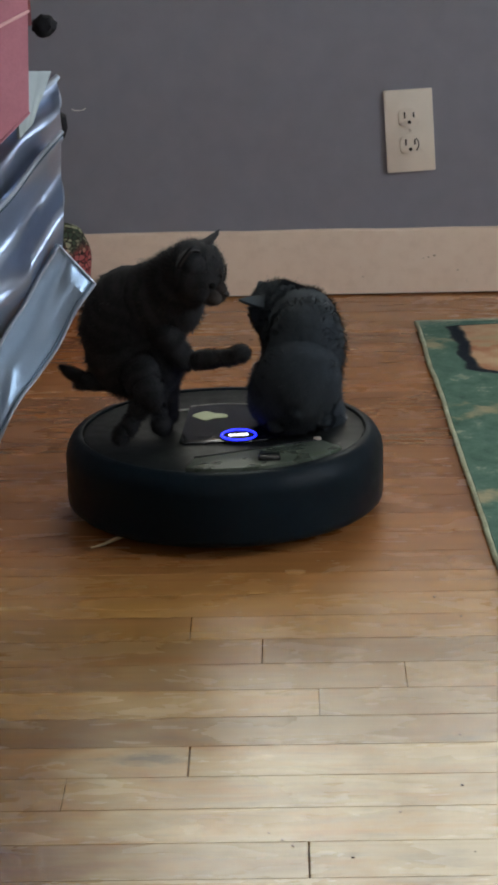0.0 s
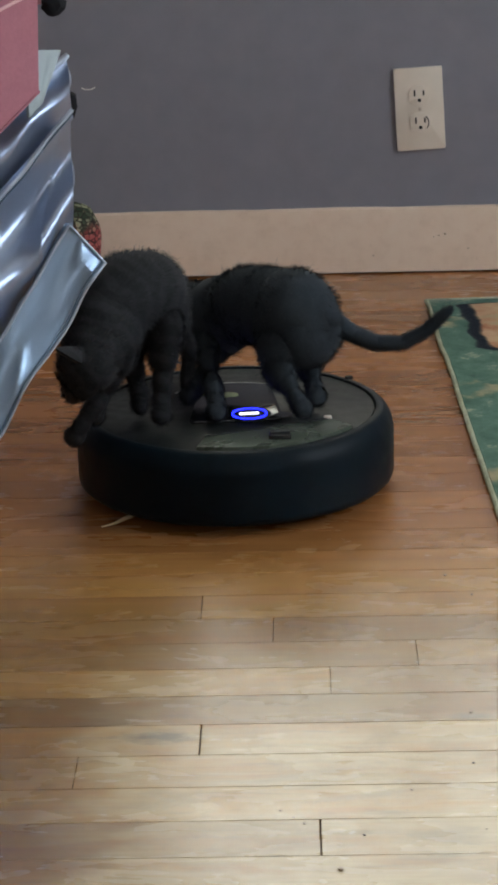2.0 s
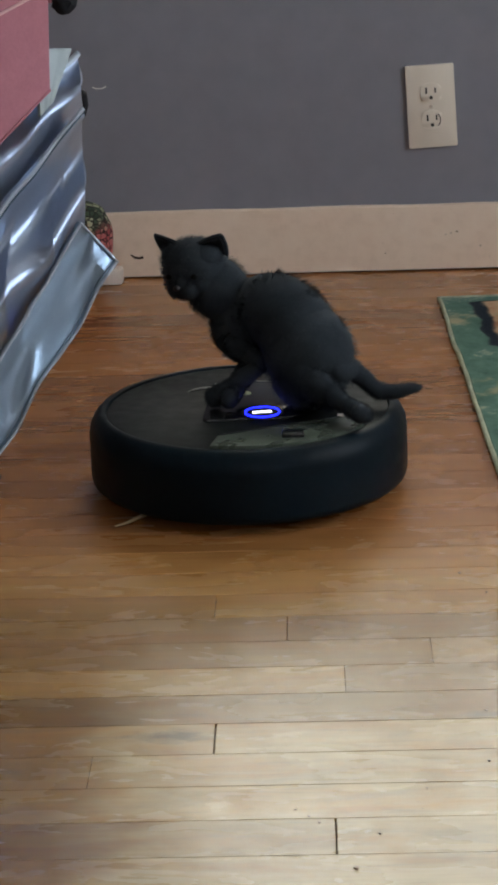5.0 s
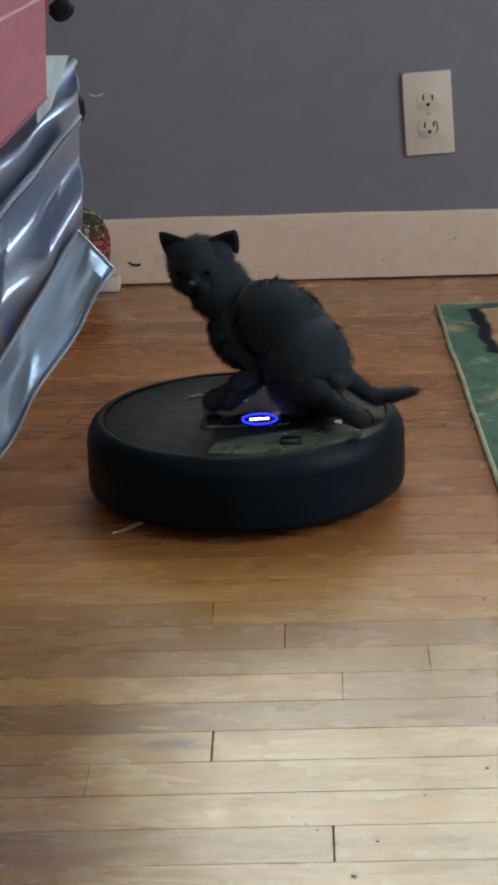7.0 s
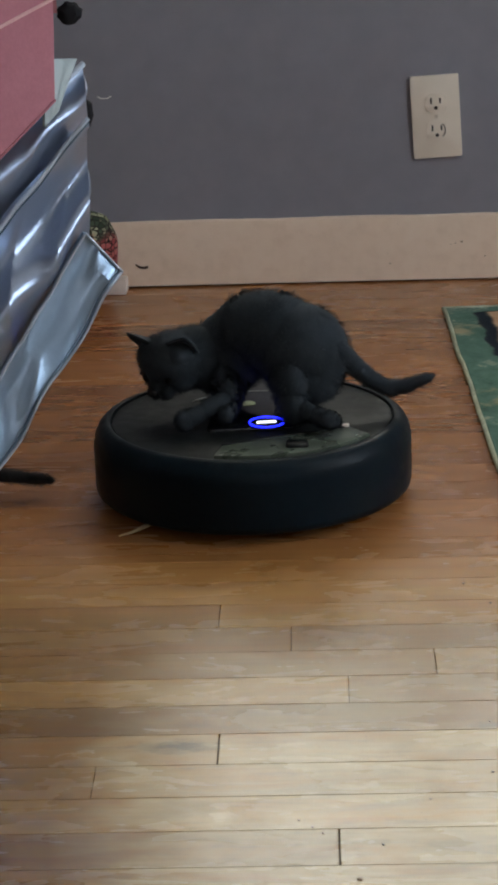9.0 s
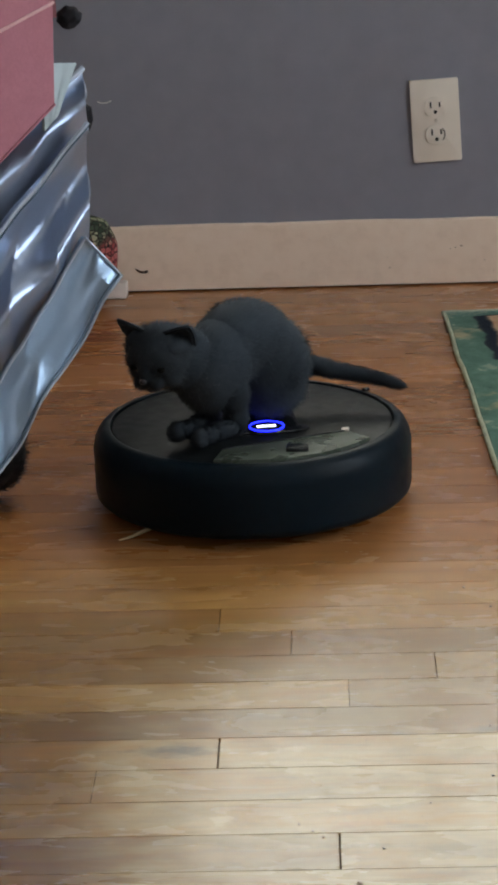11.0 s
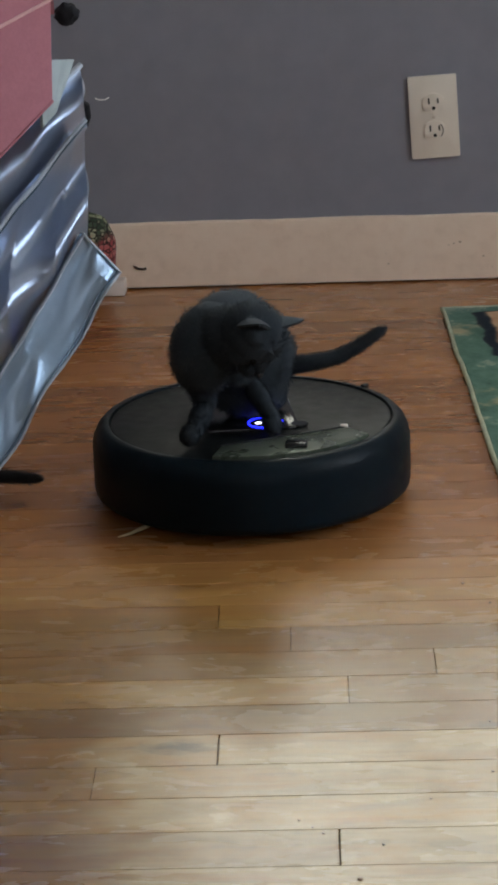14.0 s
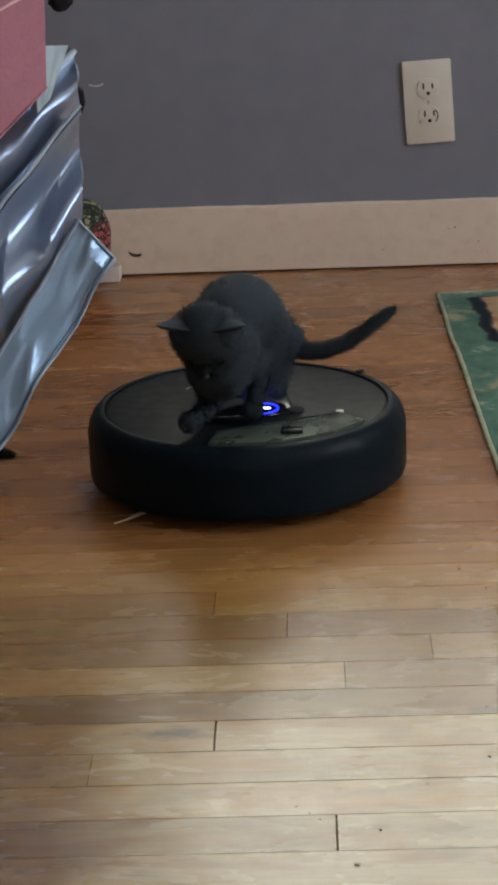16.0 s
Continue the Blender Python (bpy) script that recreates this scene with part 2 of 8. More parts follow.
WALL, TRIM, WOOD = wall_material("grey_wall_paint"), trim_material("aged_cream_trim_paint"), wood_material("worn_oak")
CEIL = plain("ceiling_paint", (0.74, 0.72, 0.68), 0.8, grain=20)
SUBFLOOR = plain("dark_joint", (0.10, 0.055, 0.026), 0.9)
IVORY = plain("ivory_plastic", (0.70, 0.62, 0.52), 0.32, grain=40, vary=0.05, relief=0.02)
SLOT = plain("dark_slot", (0.012, 0.010, 0.009), 0.7)
SCREW = plain("painted_screw", (0.60, 0.52, 0.43), 0.4)
BLACK = plain("black_plastic", (0.004, 0.0052, 0.0062), 0.45, spec=0.2, grain=90, vary=0.3)
CHAR = plain("charcoal_plastic", (0.0036, 0.0082, 0.0122), 0.40, spec=0.09, grain=120, vary=0.25)
TOPGREY = plain("dusty_grey_plastic", (0.010, 0.0118, 0.0118), 0.38, spec=0.13, grain=150, vary=0.3)
GLOSS = plain("gloss_black_plastic", (0.010, 0.011, 0.012), 0.12, grain=80, vary=0.3, relief=0.01)
BINGREY = plain("grey_green_bin_plastic", (0.070, 0.084, 0.064), 0.28, grain=90, vary=0.06)
PALE = plain("pale_green_plastic", (0.40, 0.47, 0.28), 0.5)
BLUE = glow("blue_light_ring", (0.008, 0.014, 1.0), 6.0)
WHITEGLOW = glow("white_light_bar", (0.86, 0.88, 1.0), 3.0)
SATIN = satin_material("silver_blue_satin", (0.34, 0.405, 0.53), 0.28)
SATIN_BLUE = satin_material("pale_blue_satin", (0.27, 0.36, 0.47), 0.36)
HEM = satin_material("satin_hem_piping", (0.50, 0.58, 0.68), 0.35)
STITCH = plain("teal_stitching", (0.06, 0.10, 0.14), 0.8)
PINK = plain("dusty_pink_cloth", (0.375, 0.150, 0.178), 0.8, spec=0.2, grain=300, vary=0.1, relief=0.2)
PINKSEAM = plain("pink_seam", (0.62, 0.36, 0.35), 0.7)
LINING = plain("pale_lining", (0.31, 0.37, 0.38), 0.5)
BLACKCLOTH = plain("black_cloth", (0.013, 0.013, 0.016), 0.85, spec=0.2)
WHITEP = plain("grubby_white_plastic", (0.62, 0.54, 0.47), 0.5)
STRAW = plain("dry_straw", (0.56, 0.44, 0.26), 0.6)
PALEMARK = plain("pale_scratch", (0.75, 0.72, 0.68), 0.6)
CHIP = plain("brown_chip", (0.33, 0.24, 0.17), 0.8)
CRUMB = plain("dark_crumb", (0.035, 0.022, 0.014), 0.8)
RUG, BIND = rug_material("patterned_rug_pile"), plain("olive_rug_binding", (0.30, 0.31, 0.22), 0.95, spec=0.1, grain=240, vary=0.35, relief=0.5)
FLORAL = floral_material("floral_print_cloth")
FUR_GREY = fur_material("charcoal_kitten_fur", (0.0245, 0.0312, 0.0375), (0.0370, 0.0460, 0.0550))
# the grey kitten's face shade put into its muzzle fur; ear linings share it
FUR_SHADED = fur_material("shaded_kitten_fur", (0.010, 0.012, 0.014), (0.022, 0.026, 0.030))
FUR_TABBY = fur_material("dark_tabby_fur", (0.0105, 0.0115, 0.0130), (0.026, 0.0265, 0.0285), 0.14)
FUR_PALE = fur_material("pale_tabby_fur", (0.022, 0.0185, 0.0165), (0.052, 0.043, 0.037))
EARSKIN = plain("dusky_ear_skin", (0.026, 0.0245, 0.025), 0.8)
EYE = plain("dark_eye", (0.004, 0.004, 0.0035), 0.6, spec=0.08)
SILVER = plain("worn_silver_plastic", (0.50, 0.50, 0.48), 0.3, metal=0.6)
NOSE = plain("dark_nose", (0.014, 0.011, 0.011), 0.55)
BEDWOOD = plain("bed_frame_wood", (0.12, 0.06, 0.03), 0.5)
MATTRESS = plain("mattress_cloth", (0.6, 0.58, 0.55), 0.9)
GLASS = Nodes("window_glass", 0.02)
GLASS.set("Transmission Weight", 1.0), GLASS.set("Base Color", (1, 1, 1))
GLASS = GLASS.mat


# ---- building helpers ----
def link(name, bm, material, parent=None, label="", smooth=True):
    me = bpy.data.meshes.new(name)
    bm.to_mesh(me)
    bm.free()
    for m in material if isinstance(material, (list, tuple)) else (material,):
        me.materials.append(m)
    if smooth:
        me.polygons.foreach_set("use_smooth", [True] * len(me.polygons))
        me.set_sharp_from_angle(angle=radians(40))
    ob = new(name, me)
    ob.parent = parent
    if label:
        ob["label"] = label
    return ob


def part(name, bm, material, parent, label=""):
    return link(name, bm, material, parent, label)


def empty(name, m=None):
    ob = new(name)
    ob.empty_display_size = 0.05
    if m is not None:
        ob.matrix_world = m
    return ob


def box(x0, x1, y0, y1, z0, z1, bevel=0.0, segments=2, bm=None):
    bm = bm or bmesh.new()
    vs = bmesh.ops.create_cube(bm, size=1)["verts"]
    for v in vs:
        v.co = Vector(((x0 + x1) / 2 + v.co.x * (x1 - x0), (y0 + y1) / 2 + v.co.y * (y1 - y0), (z0 + z1) / 2 + v.co.z * (z1 - z0)))
    if bevel:
        es = {e for v in vs for e in v.link_edges}
        bmesh.ops.bevel(bm, geom=list(es), offset=bevel, segments=segments, affect="EDGES", profile=0.5)
    return bm


def lathe(profile, steps=96, a0=0.0, a1=360.0, bm=None):
    """Turn a profile of (radius, height) about z; closed when it goes all round."""
    bm = bm or bmesh.new()
    full = abs(a1 - a0) >= 360
    n = steps if full else steps + 1
    rings = []
    for i in range(n):
        a = radians(a0 + (a1 - a0) * i / steps)
        rings.append([bm.verts.new((r * math.cos(a), r * math.sin(a), z)) for r, z in profile])
    for i in range(steps):
        p, q = rings[i], rings[(i + 1) % n]
        for j in range(len(profile) - 1):
            bm.faces.new((p[j], q[j], q[j + 1], p[j + 1]))
    bmesh.ops.remove_doubles(bm, verts=bm.verts, dist=1e-6)
    return bm


def prism(outline, z0, z1, bevel=0.0):
    bm = bmesh.new()
    lower = [bm.verts.new((x, y, z0)) for x, y in outline]
    upper = [bm.verts.new((x, y, z1)) for x, y in outline]
    top = bm.faces.new(upper)
    bm.faces.new(lower[::-1])
    for i in range(len(outline)):
        j = (i + 1) % len(outline)
        bm.faces.new((lower[i], lower[j], upper[j], upper[i]))
    if bevel:
        bmesh.ops.bevel(bm, geom=list(top.edges), offset=bevel, segments=2, affect="EDGES", profile=0.5)
    bmesh.ops.recalc_face_normals(bm, faces=bm.faces)
    return bm


def tube(points, radii, sides=8, bm=None):
    bm = bm or bmesh.new()
    pts = [Vector(p) for p in points]
    rings = []
    for i, p in enumerate(pts):
        d = (pts[min(i + 1, len(pts) - 1)] - pts[max(i - 1, 0)]).normalized()
        u = d.orthogonal().normalized() if abs(d.z) > 0.9 else d.cross(Vector((0, 0, 1))).normalized()
        w = d.cross(u)
        r = radii[i] if isinstance(radii, (list, tuple)) else radii
        rings.append([bm.verts.new(p + (u * math.cos(2 * math.pi * k / sides) + w * math.sin(2 * math.pi * k / sides)) * r) for k in range(sides)])
    for p, q in zip(rings, rings[1:]):
        for k in range(sides):
            bm.faces.new((p[k], p[(k + 1) % sides], q[(k + 1) % sides], q[k]))
    bm.faces.new(rings[0][::-1]), bm.faces.new(rings[-1])
    bmesh.ops.recalc_face_normals(bm, faces=bm.faces)
    return bm


def sheet(fn, nu, nv, thick=0.0, behind=(0, 1, 0)):
    """A cloth sheet from fn(u, v), given thickness."""
    bm = bmesh.new()
    grid = [[bm.verts.new(fn(i / nu, j / nv)) for j in range(nv + 1)] for i in range(nu + 1)]
    for i in range(nu):
        for j in range(nv):
            bm.faces.new((grid[i][j], grid[i + 1][j], grid[i + 1][j + 1], grid[i][j + 1]))
    if thick:
        bm.normal_update()
        mid = grid[nu // 2][nv // 2].normal
        thick = math.copysign(thick, mid.dot(Vector(behind)))
        back = [[bm.verts.new(v.co + v.normal * thick) for v in row] for row in grid]
        for i in range(nu):
            for j in range(nv):
                bm.faces.new((back[i][j], back[i][j + 1], back[i + 1][j + 1], back[i + 1][j]))
        rim = [(i, 0) for i in range(nu)] + [(nu, j) for j in range(nv)] + [(i, nv) for i in range(nu, 0, -1)] + [(0, j) for j in range(nv, 0, -1)]
        for (i, j), (k, m) in zip(rim, rim[1:] + rim[:1]):
            bm.faces.new((grid[i][j], back[i][j], back[k][m], grid[k][m]))
    bmesh.ops.recalc_face_normals(bm, faces=bm.faces)
    return bm


def ellipsoid(centre, radii, lumps=0.05, sub=3, seed=0):
    bm = bmesh.new()
    bmesh.ops.create_icosphere(bm, subdivisions=sub, radius=1)
    for v in bm.verts:
        k = 1 + lumps * noise.noise(v.co * 2.2 + Vector((seed, 0, 0)))
        v.co = Vector([c + r * x * k for c, r, x in zip(centre, radii, v.co)])
    return bm


# ---- the room ----
X0, X1, Y0, Y1, HIGH, T = -2.0, 1.9, -4.7, 0.0, 2.4, 0.14


def holed_wall(name, length, height, thick, hole, label):
    """A wall along x from 0, its room face at y = 0, with an opening (x0, x1, z0, z1)."""
    bm = bmesh.new()
    a, b, c, d = hole
    for x0, x1, z0, z1 in ((0, a, 0, height), (b, length, 0, height), (a, b, 0, c), (a, b, d, height)):
        box(x0, x1, 0, thick, z0, z1, bm=bm)
    return tagged(link(name, bm, WALL, smooth=False), label, "wall", kind="structure")


wall_north = holed_wall("wall_north", X1 - X0 + 2 * T, HIGH, T, (1.865, 2.745, 0.62, 2.02), "dull purple-grey painted plaster wall above a cream baseboard")
wall_north.matrix_world = pose(X0 - T, 0, 0)
wall_east = holed_wall("wall_east", 4.7, HIGH, T, (0.9, 2.3, 0.55, 2.0), "dull purple-grey painted plaster wall with a window")
wall_east.matrix_world = pose(X1, 0, 0, 0, 0, -90)
wall_south = holed_wall("wall_south", X1 - X0 + 2 * T, HIGH, T, (0.7, 2.2, 0.8, 2.1), "dull purple-grey painted plaster wall with a window")
wall_south.matrix_world = pose(X1 + T, Y0, 0, 0, 0, 180)
wall_west = tagged(link("wall_west", box(X0 - T, X0, Y0, 0, 0, HIGH), WALL, smooth=False), "dull purple-grey painted plaster wall", "wall", kind="structure")
ceiling = tagged(link("ceiling", box(X0 - T, X1 + T, Y0 - T, T, HIGH, HIGH + 0.1), CEIL, smooth=False), "plain white painted ceiling", "ceiling", kind="structure")


def window(name, m, width, height, label):
    """A two-sash window with its origin at the middle of the sill line, the room on its -y side."""
    root = tagged(empty(name, m), label, "window", kind="structure")
    w = width / 2
    for x0, x1, z0, z1 in ((-w, -w + 0.05, 0, height), (w - 0.05, w, 0, height), (-w + 0.05, w - 0.05, 0, 0.05), (-w + 0.05, w - 0.05, height - 0.05, height), (-0.03, 0.03, 0.05, height - 0.05)):
        part("window_frame", box(x0, x1, 0.03, 0.08, z0, z1, 0.004), TRIM, root)
    part("window_sill", box(-w - 0.04, w + 0.04, -0.05, 0.03, -0.03, -0.001, 0.005), TRIM, root)
    for x0, x1 in ((-w + 0.05, -0.03), (0.03, w - 0.05)):
        pane = part("pane", box(x0, x1, 0.05, 0.054, 0.05, height - 0.05), GLASS, root)
        pane.visible_shadow = False
    return root


window("window_1", pose(0.165, 0, 0.62), 0.88, 1.4, "bright unseen cream-framed two-sash window over the floor")
window("window_2", pose(X1, -1.60, 0.55, 0, 0, -90), 1.4, 1.45, "unseen cream-framed two-sash window")
# unseen window added to house the fill light from behind
window("fill_window", pose(X1 + T - 1.45, Y0, 0.8, 0, 0, 180), 1.5, 1.3, "unseen cream-framed two-sash window")

# baseboard: hand-painted, with an uneven top edge
bm = bmesh.new()
N = 260
prof = []
for i in range(N + 1):
    x = X0 + (X1 - X0) * i / N
    top = 0.0985 + 0.0012 * noise.noise((x * 9, 0, 0)) + 0.0007 * noise.noise((x * 40, 3, 0))
    ring = [(-0.001, 0.003), (-0.0085, 0.003), (-0.009, 0.088), (-0.008, top - 0.002), (-0.005, top), (-0.001, top)]
    prof.append([bm.verts.new((x, y, z)) for y, z in ring])
for p, q in zip(prof, prof[1:]):
    for j in range(5):
        bm.faces.new((p[j], p[j + 1], q[j + 1], q[j]))
bmesh.ops.recalc_face_normals(bm, faces=bm.faces)
baseboard = tagged(link("baseboard", bm, TRIM), "chipped cream painted wooden baseboard along the grey wall", "baseboard", kind="structure")


def smudge(x, z, size, seed, y=-0.0092, stretch=1.6, parent=None):
    r = random.Random(seed)
    pts = [(size * stretch * math.cos(a) * r.uniform(0.6, 1), size * math.sin(a) * r.uniform(0.5, 1)) for a in [k * math.pi / 5 for k in range(10)]]
    bm = bmesh.new()
    bm.faces.new([bm.verts.new((x + a, y, z + b)) for a, b in pts])
    bmesh.ops.solidify(bm, geom=list(bm.faces), thickness=0.0006)
    return part("chip", bm, CHIP, parent or baseboard)


for k, (x, z, s) in enumerate(((0.203, 0.056, 0.0016), (0.212, 0.058, 0.0024), (0.246, 0.036, 0.0018), (0.108, 0.028, 0.0016), (0.196, 0.054, 0.0013))):
    smudge(x, z, s * 0.7, k)
part("chip", tube([(-0.263, -0.0095, 0.036), (-0.257, -0.0095, 0.0315), (-0.250, -0.0095, 0.0305), (-0.245, -0.0095, 0.032)], [0.0008, 0.0018, 0.0018, 0.0022], 6), CRUMB, baseboard)
part("scratch", tube([(-0.307, -0.0012, 0.281), (-0.302, -0.0012, 0.2785), (-0.293, -0.0012, 0.2785), (-0.287, -0.0012, 0.2815)], 0.0008, 6), PALEMARK, wall_north).location = (T - X0, 0, 0)


# ---- wall socket ----
def rounded(w, h, r, n=6):
    out = []
    for cx, cy, a in ((w - r, h - r, 0), (r - w, h - r, 90), (r - w, r - h, 180), (w - r, r - h, 270)):
        out += [(cx + r * math.cos(radians(a + 90 * k / n)), cy + r * math.sin(radians(a + 90 * k / n))) for k in range(n + 1)]
    return out


def wall_socket(m):
    root = tagged(empty("wall_socket", m), "ivory plastic double wall socket slightly crooked on the grey wall", "socket")
    part("cover_plate", prism(rounded(0.0345, 0.0590, 0.002), 0.0, 0.0058, 0.0022), IVORY, root)
    for s in (1, -1):
        pts = [(max(-0.0145, min(0.0145, 0.0172 * math.cos(radians(a)))), s * 0.0196 + 0.0143 * math.sin(radians(a))) for a in range(0, 360, 10)]
        bm = prism(pts, 0.0060, 0.0080, 0.0008)
        face = part("receptacle", bm, IVORY, root)
        for dx, hh in ((-0.0064, 0.0044), (0.0064, 0.0036)):
            part("slot", box(dx - 0.0012, dx + 0.0012, s * 0.0196 + 0.0035 - hh, s * 0.0196 + 0.0035 + hh, 0.0070, 0.00830), SLOT, face)
        part("ground_hole", lathe([(0, 0.0083), (0.0026, 0.0083), (0.0026, 0.0072)], 16), SLOT, face).location = (0, s * 0.0196 - 0.0068, 0)
    # dark crescent put in for the shade round the lower receptacle
    part("crack", tube([(0.0118 * math.cos(radians(a)), -0.0196 + 0.0118 * math.sin(radians(a)), 0.0080) for a in range(-50, 51, 10)], [0.0002] + [0.0008] * 9 + [0.0002], 5), SLOT, face, "dark crescent of recess shade")
    part("screw", lathe([(0, 0.0072), (0.0018, 0.0070), (0.0026, 0.0058)], 16), SCREW, root)
    return root


wall_socket(pose(0.1765, 0, 0.2406, 90, 0, 0) @ pose(0, 0, 0, 0, 0, 2.75))


# ---- robot vacuum ----
def robot_vacuum(m):
    """A round robot vacuum, its bin end at -y, origin on the floor."""
    root = tagged(empty("robot_vacuum", m), "black round robot vacuum with a glowing blue button on floorboards", "robot vacuum")
    R = 0.170
    part("body", lathe([(0, 0.008), (R - 0.030, 0.008), (R - 0.016, 0.012), (R - 0.0105, 0.024), (R - 0.0105, 0.078), (R - 0.020, 0.083), (0, 0.083)]), BLACK, root)
    part("bumper", lathe([(R - 0.014, 0.0115), (R - 0.005, 0.0125), (R - 0.0010, 0.0165), (R, 0.022), (R, 0.066), (R - 0.0015, 0.0745), (R - 0.0055, 0.0825), (R - 0.0105, 0.0875), (R - 0.0150, 0.0893), (R - 0.0185, 0.0888), (R - 0.020, 0.080)], 144), CHAR, root, "charcoal bumper round the edge")
    part("top_plate", lathe([(R - 0.0205, 0.080), (R - 0.0205, 0.0868), (R - 0.0225, 0.0876), (0.050, 0.0882), (0, 0.0882)]), TOPGREY, root, "dusty dark grey top")
    # the centre panel and its round rim
    arc = [(0.036 - 0.074 * k / 16, 0.074 + 0.007 * math.sin(math.pi * k / 16)) for k in range(17)]
    outline = [(-0.040, 0.070), (-0.046, -0.050), (-0.042, -0.058), (0.048, -0.050), (0.052, -0.044), (0.038, 0.070)] + arc
    part("centre_panel", prism(outline, 0.0872, 0.0910, 0.0010), GLOSS, root, "gloss black centre panel")
    part("panel_rim", tube([(x, y + 0.001, 0.0906) for x, y in arc], 0.0008, 6), SILVER, root, "thin silver rim")
    part("trim_arc", tube([(-0.066, 0.054, 0.0886), (-0.060, 0.061, 0.0888), (-0.051, 0.0665, 0.0889), (-0.040, 0.069, 0.0889), (-0.030, 0.067, 0.0889), (-0.022, 0.063, 0.0888)], [0.0006, 0.0011, 0.0012, 0.0012, 0.0010, 0.0006], 6), SILVER, root, "thin silver trim arc")
    # the bin lid fills the segment on the camera's side, cut by a straight seam
    r2 = R - 0.0225
    a0, a1 = -104.0, -33.0
    pts = [(-0.028, -0.111)] + [(r2 * math.cos(radians(a0 + (a1 - a0) * k / 40)), r2 * math.sin(radians(a0 + (a1 - a0) * k / 40))) for k in range(41)] + [(0.103, -0.056)]
    part("bin_lid", prism(pts, 0.0870, 0.0914, 0.0012), BINGREY, root, "grey-green dust bin lid")
    e0, e1 = Vector((*pts[0], 0.0916)), Vector((*pts[-1], 0.0916))
    part("seam", tube([e0, e1], 0.0011, 6), BLACK, root)
    part("latch", box(-0.004, 0.004, -0.003, 0.003, 0.0, 0.003, 0.001), WHITEP, root).matrix_basis = Matrix.Translation(e1 - Vector((0.004, 0.0, 0.0005)))
    sensor = part("sensor_window", box(-0.0115, 0.0115, -0.008, 0.008, 0.0, 0.0075, 0.0025, 3), GLOSS, root, "gloss black sensor window")
    sensor.location = (0.049, -0.117, 0.0890)
    # clean button: dark disc, glowing ring and glowing bar
    button = part("button", lathe([(0.0235, 0.0908), (0.0230, 0.0919), (0, 0.0921)], 48), GLOSS, root)
    button.location = (0.0165, -0.037, 0)
    part("light_ring", lathe([(0.0170, 0.0919), (0.0173, 0.0928), (0.0187, 0.0928), (0.0190, 0.0919)], 48), BLUE, button, "glowing blue light ring")
    glyphs = bmesh.new()
    for k in range(5):
        box(-0.0104 + 0.0042 * k, -0.0070 + 0.0042 * k, -0.0021, 0.0021, 0.0920, 0.0929, bm=glyphs)
    bar = part("light_bar", glyphs, WHITEGLOW, button, "glowing white bar")
    bar.rotation_euler = (0, 0, radians(8))
    for dx, dy in ((-0.040, 0.006), (0.040, -0.002)):
        part("side_button", lathe([(0.0095, 0.0908), (0.0090, 0.0914), (0, 0.0916)], 32), GLOSS, root).location = (0.0165 + dx * 0.9, -0.037 + dy, 0)
    # pale green mark on the centre panel
    pts = [(0.016 * math.cos(a) * (1 + 0.25 * math.cos(2 * a + 0.6)), 0.014 * math.sin(a) * (1 + 0.3 * math.cos(3 * a))) for a in [k * math.pi / 18 for k in range(36)]]
    part("emblem", prism(pts, 0.0911, 0.0916), PALE, root, "pale green mark").location = (-0.016, 0.036, 0)
    for a in (38,):
        part("clip", box(-0.004, 0.004, -0.003, 0.003, 0.0, 0.0045, 0.0012), BLACK, root).matrix_basis = pose(0, 0, 0, 0, 0, a) @ pose(R - 0.012, 0, 0.0875)
    for x in (-0.118, 0.118):
        part("wheel", lathe([(0, -0.009), (0.024, -0.009), (0.026, -0.005), (0.026, 0.005), (0.024, 0.009), (0, 0.009)], 32), BLACK, root).matrix_basis = pose(x, 0, 0.0262, 0, 90, 0)
    return root


robot_vacuum(pose(-0.0719, -0.9352, 0, 0, 0, 0))


# ---- rug ----
def rug(m):
    root = tagged(empty("rug", m), "faded green patterned rug with tan field and olive bound edge", "rug")
    L, Wd = 1.9, 1.2
    w = lambda y: 0.0025 * noise.noise((y * 7, 1, 0)) + 0.0015 * noise.noise((y * 19, 4, 0))
    bm = sheet(lambda u, v: (0.007 + w(v * L) * (1 - u) + u * (Wd - 0.007), -0.007 - v * (L - 0.007), 0.0065 + 0.0008 * noise.noise((u * 60, v * 90, 0))), 120, 190, 0.006, (0, 0, -1))
    part("rug_field", bm, RUG, root)
    edge = [(w(0.02 * k) + 0.004, -0.02 * k, 0.0042) for k in range(96)]
    part("binding", tube(edge, 0.0032, 8), BIND, root, "olive bound edge")
    part("binding", tube([(0.004 + 0.02 * k, -0.004 + 0.001 * noise.noise((k * 0.3, 9, 0)), 0.0042) for k in range(60)], 0.0040, 8), BIND, root, "olive bound edge")
    return root


rug(pose(0.1715, -0.185, 0, 0, 0, 1.7))


# ---- bed and covers ----
def bed():
    root = tagged(empty("bed", pose(-1.05, -2.0, 0)), "low wooden bed under a satin comforter and pink blanket", "bed")
    part("frame", box(-0.66, 0.66, -0.75, 0.72, 0.14, 0.24, 0.01), BEDWOOD, root)
    part("mattress", box(-0.66, 0.66, -0.75, 0.72, 0.24, 0.52, 0.05, 4), MATTRESS, root)
    for x in (-0.6, 0.6):
        for y in (-0.7, 0.66):
            part("leg", box(x - 0.03, x + 0.03, y - 0.03, y + 0.03, 0, 0.14, 0.004), BEDWOOD, root)
    return root


bed()
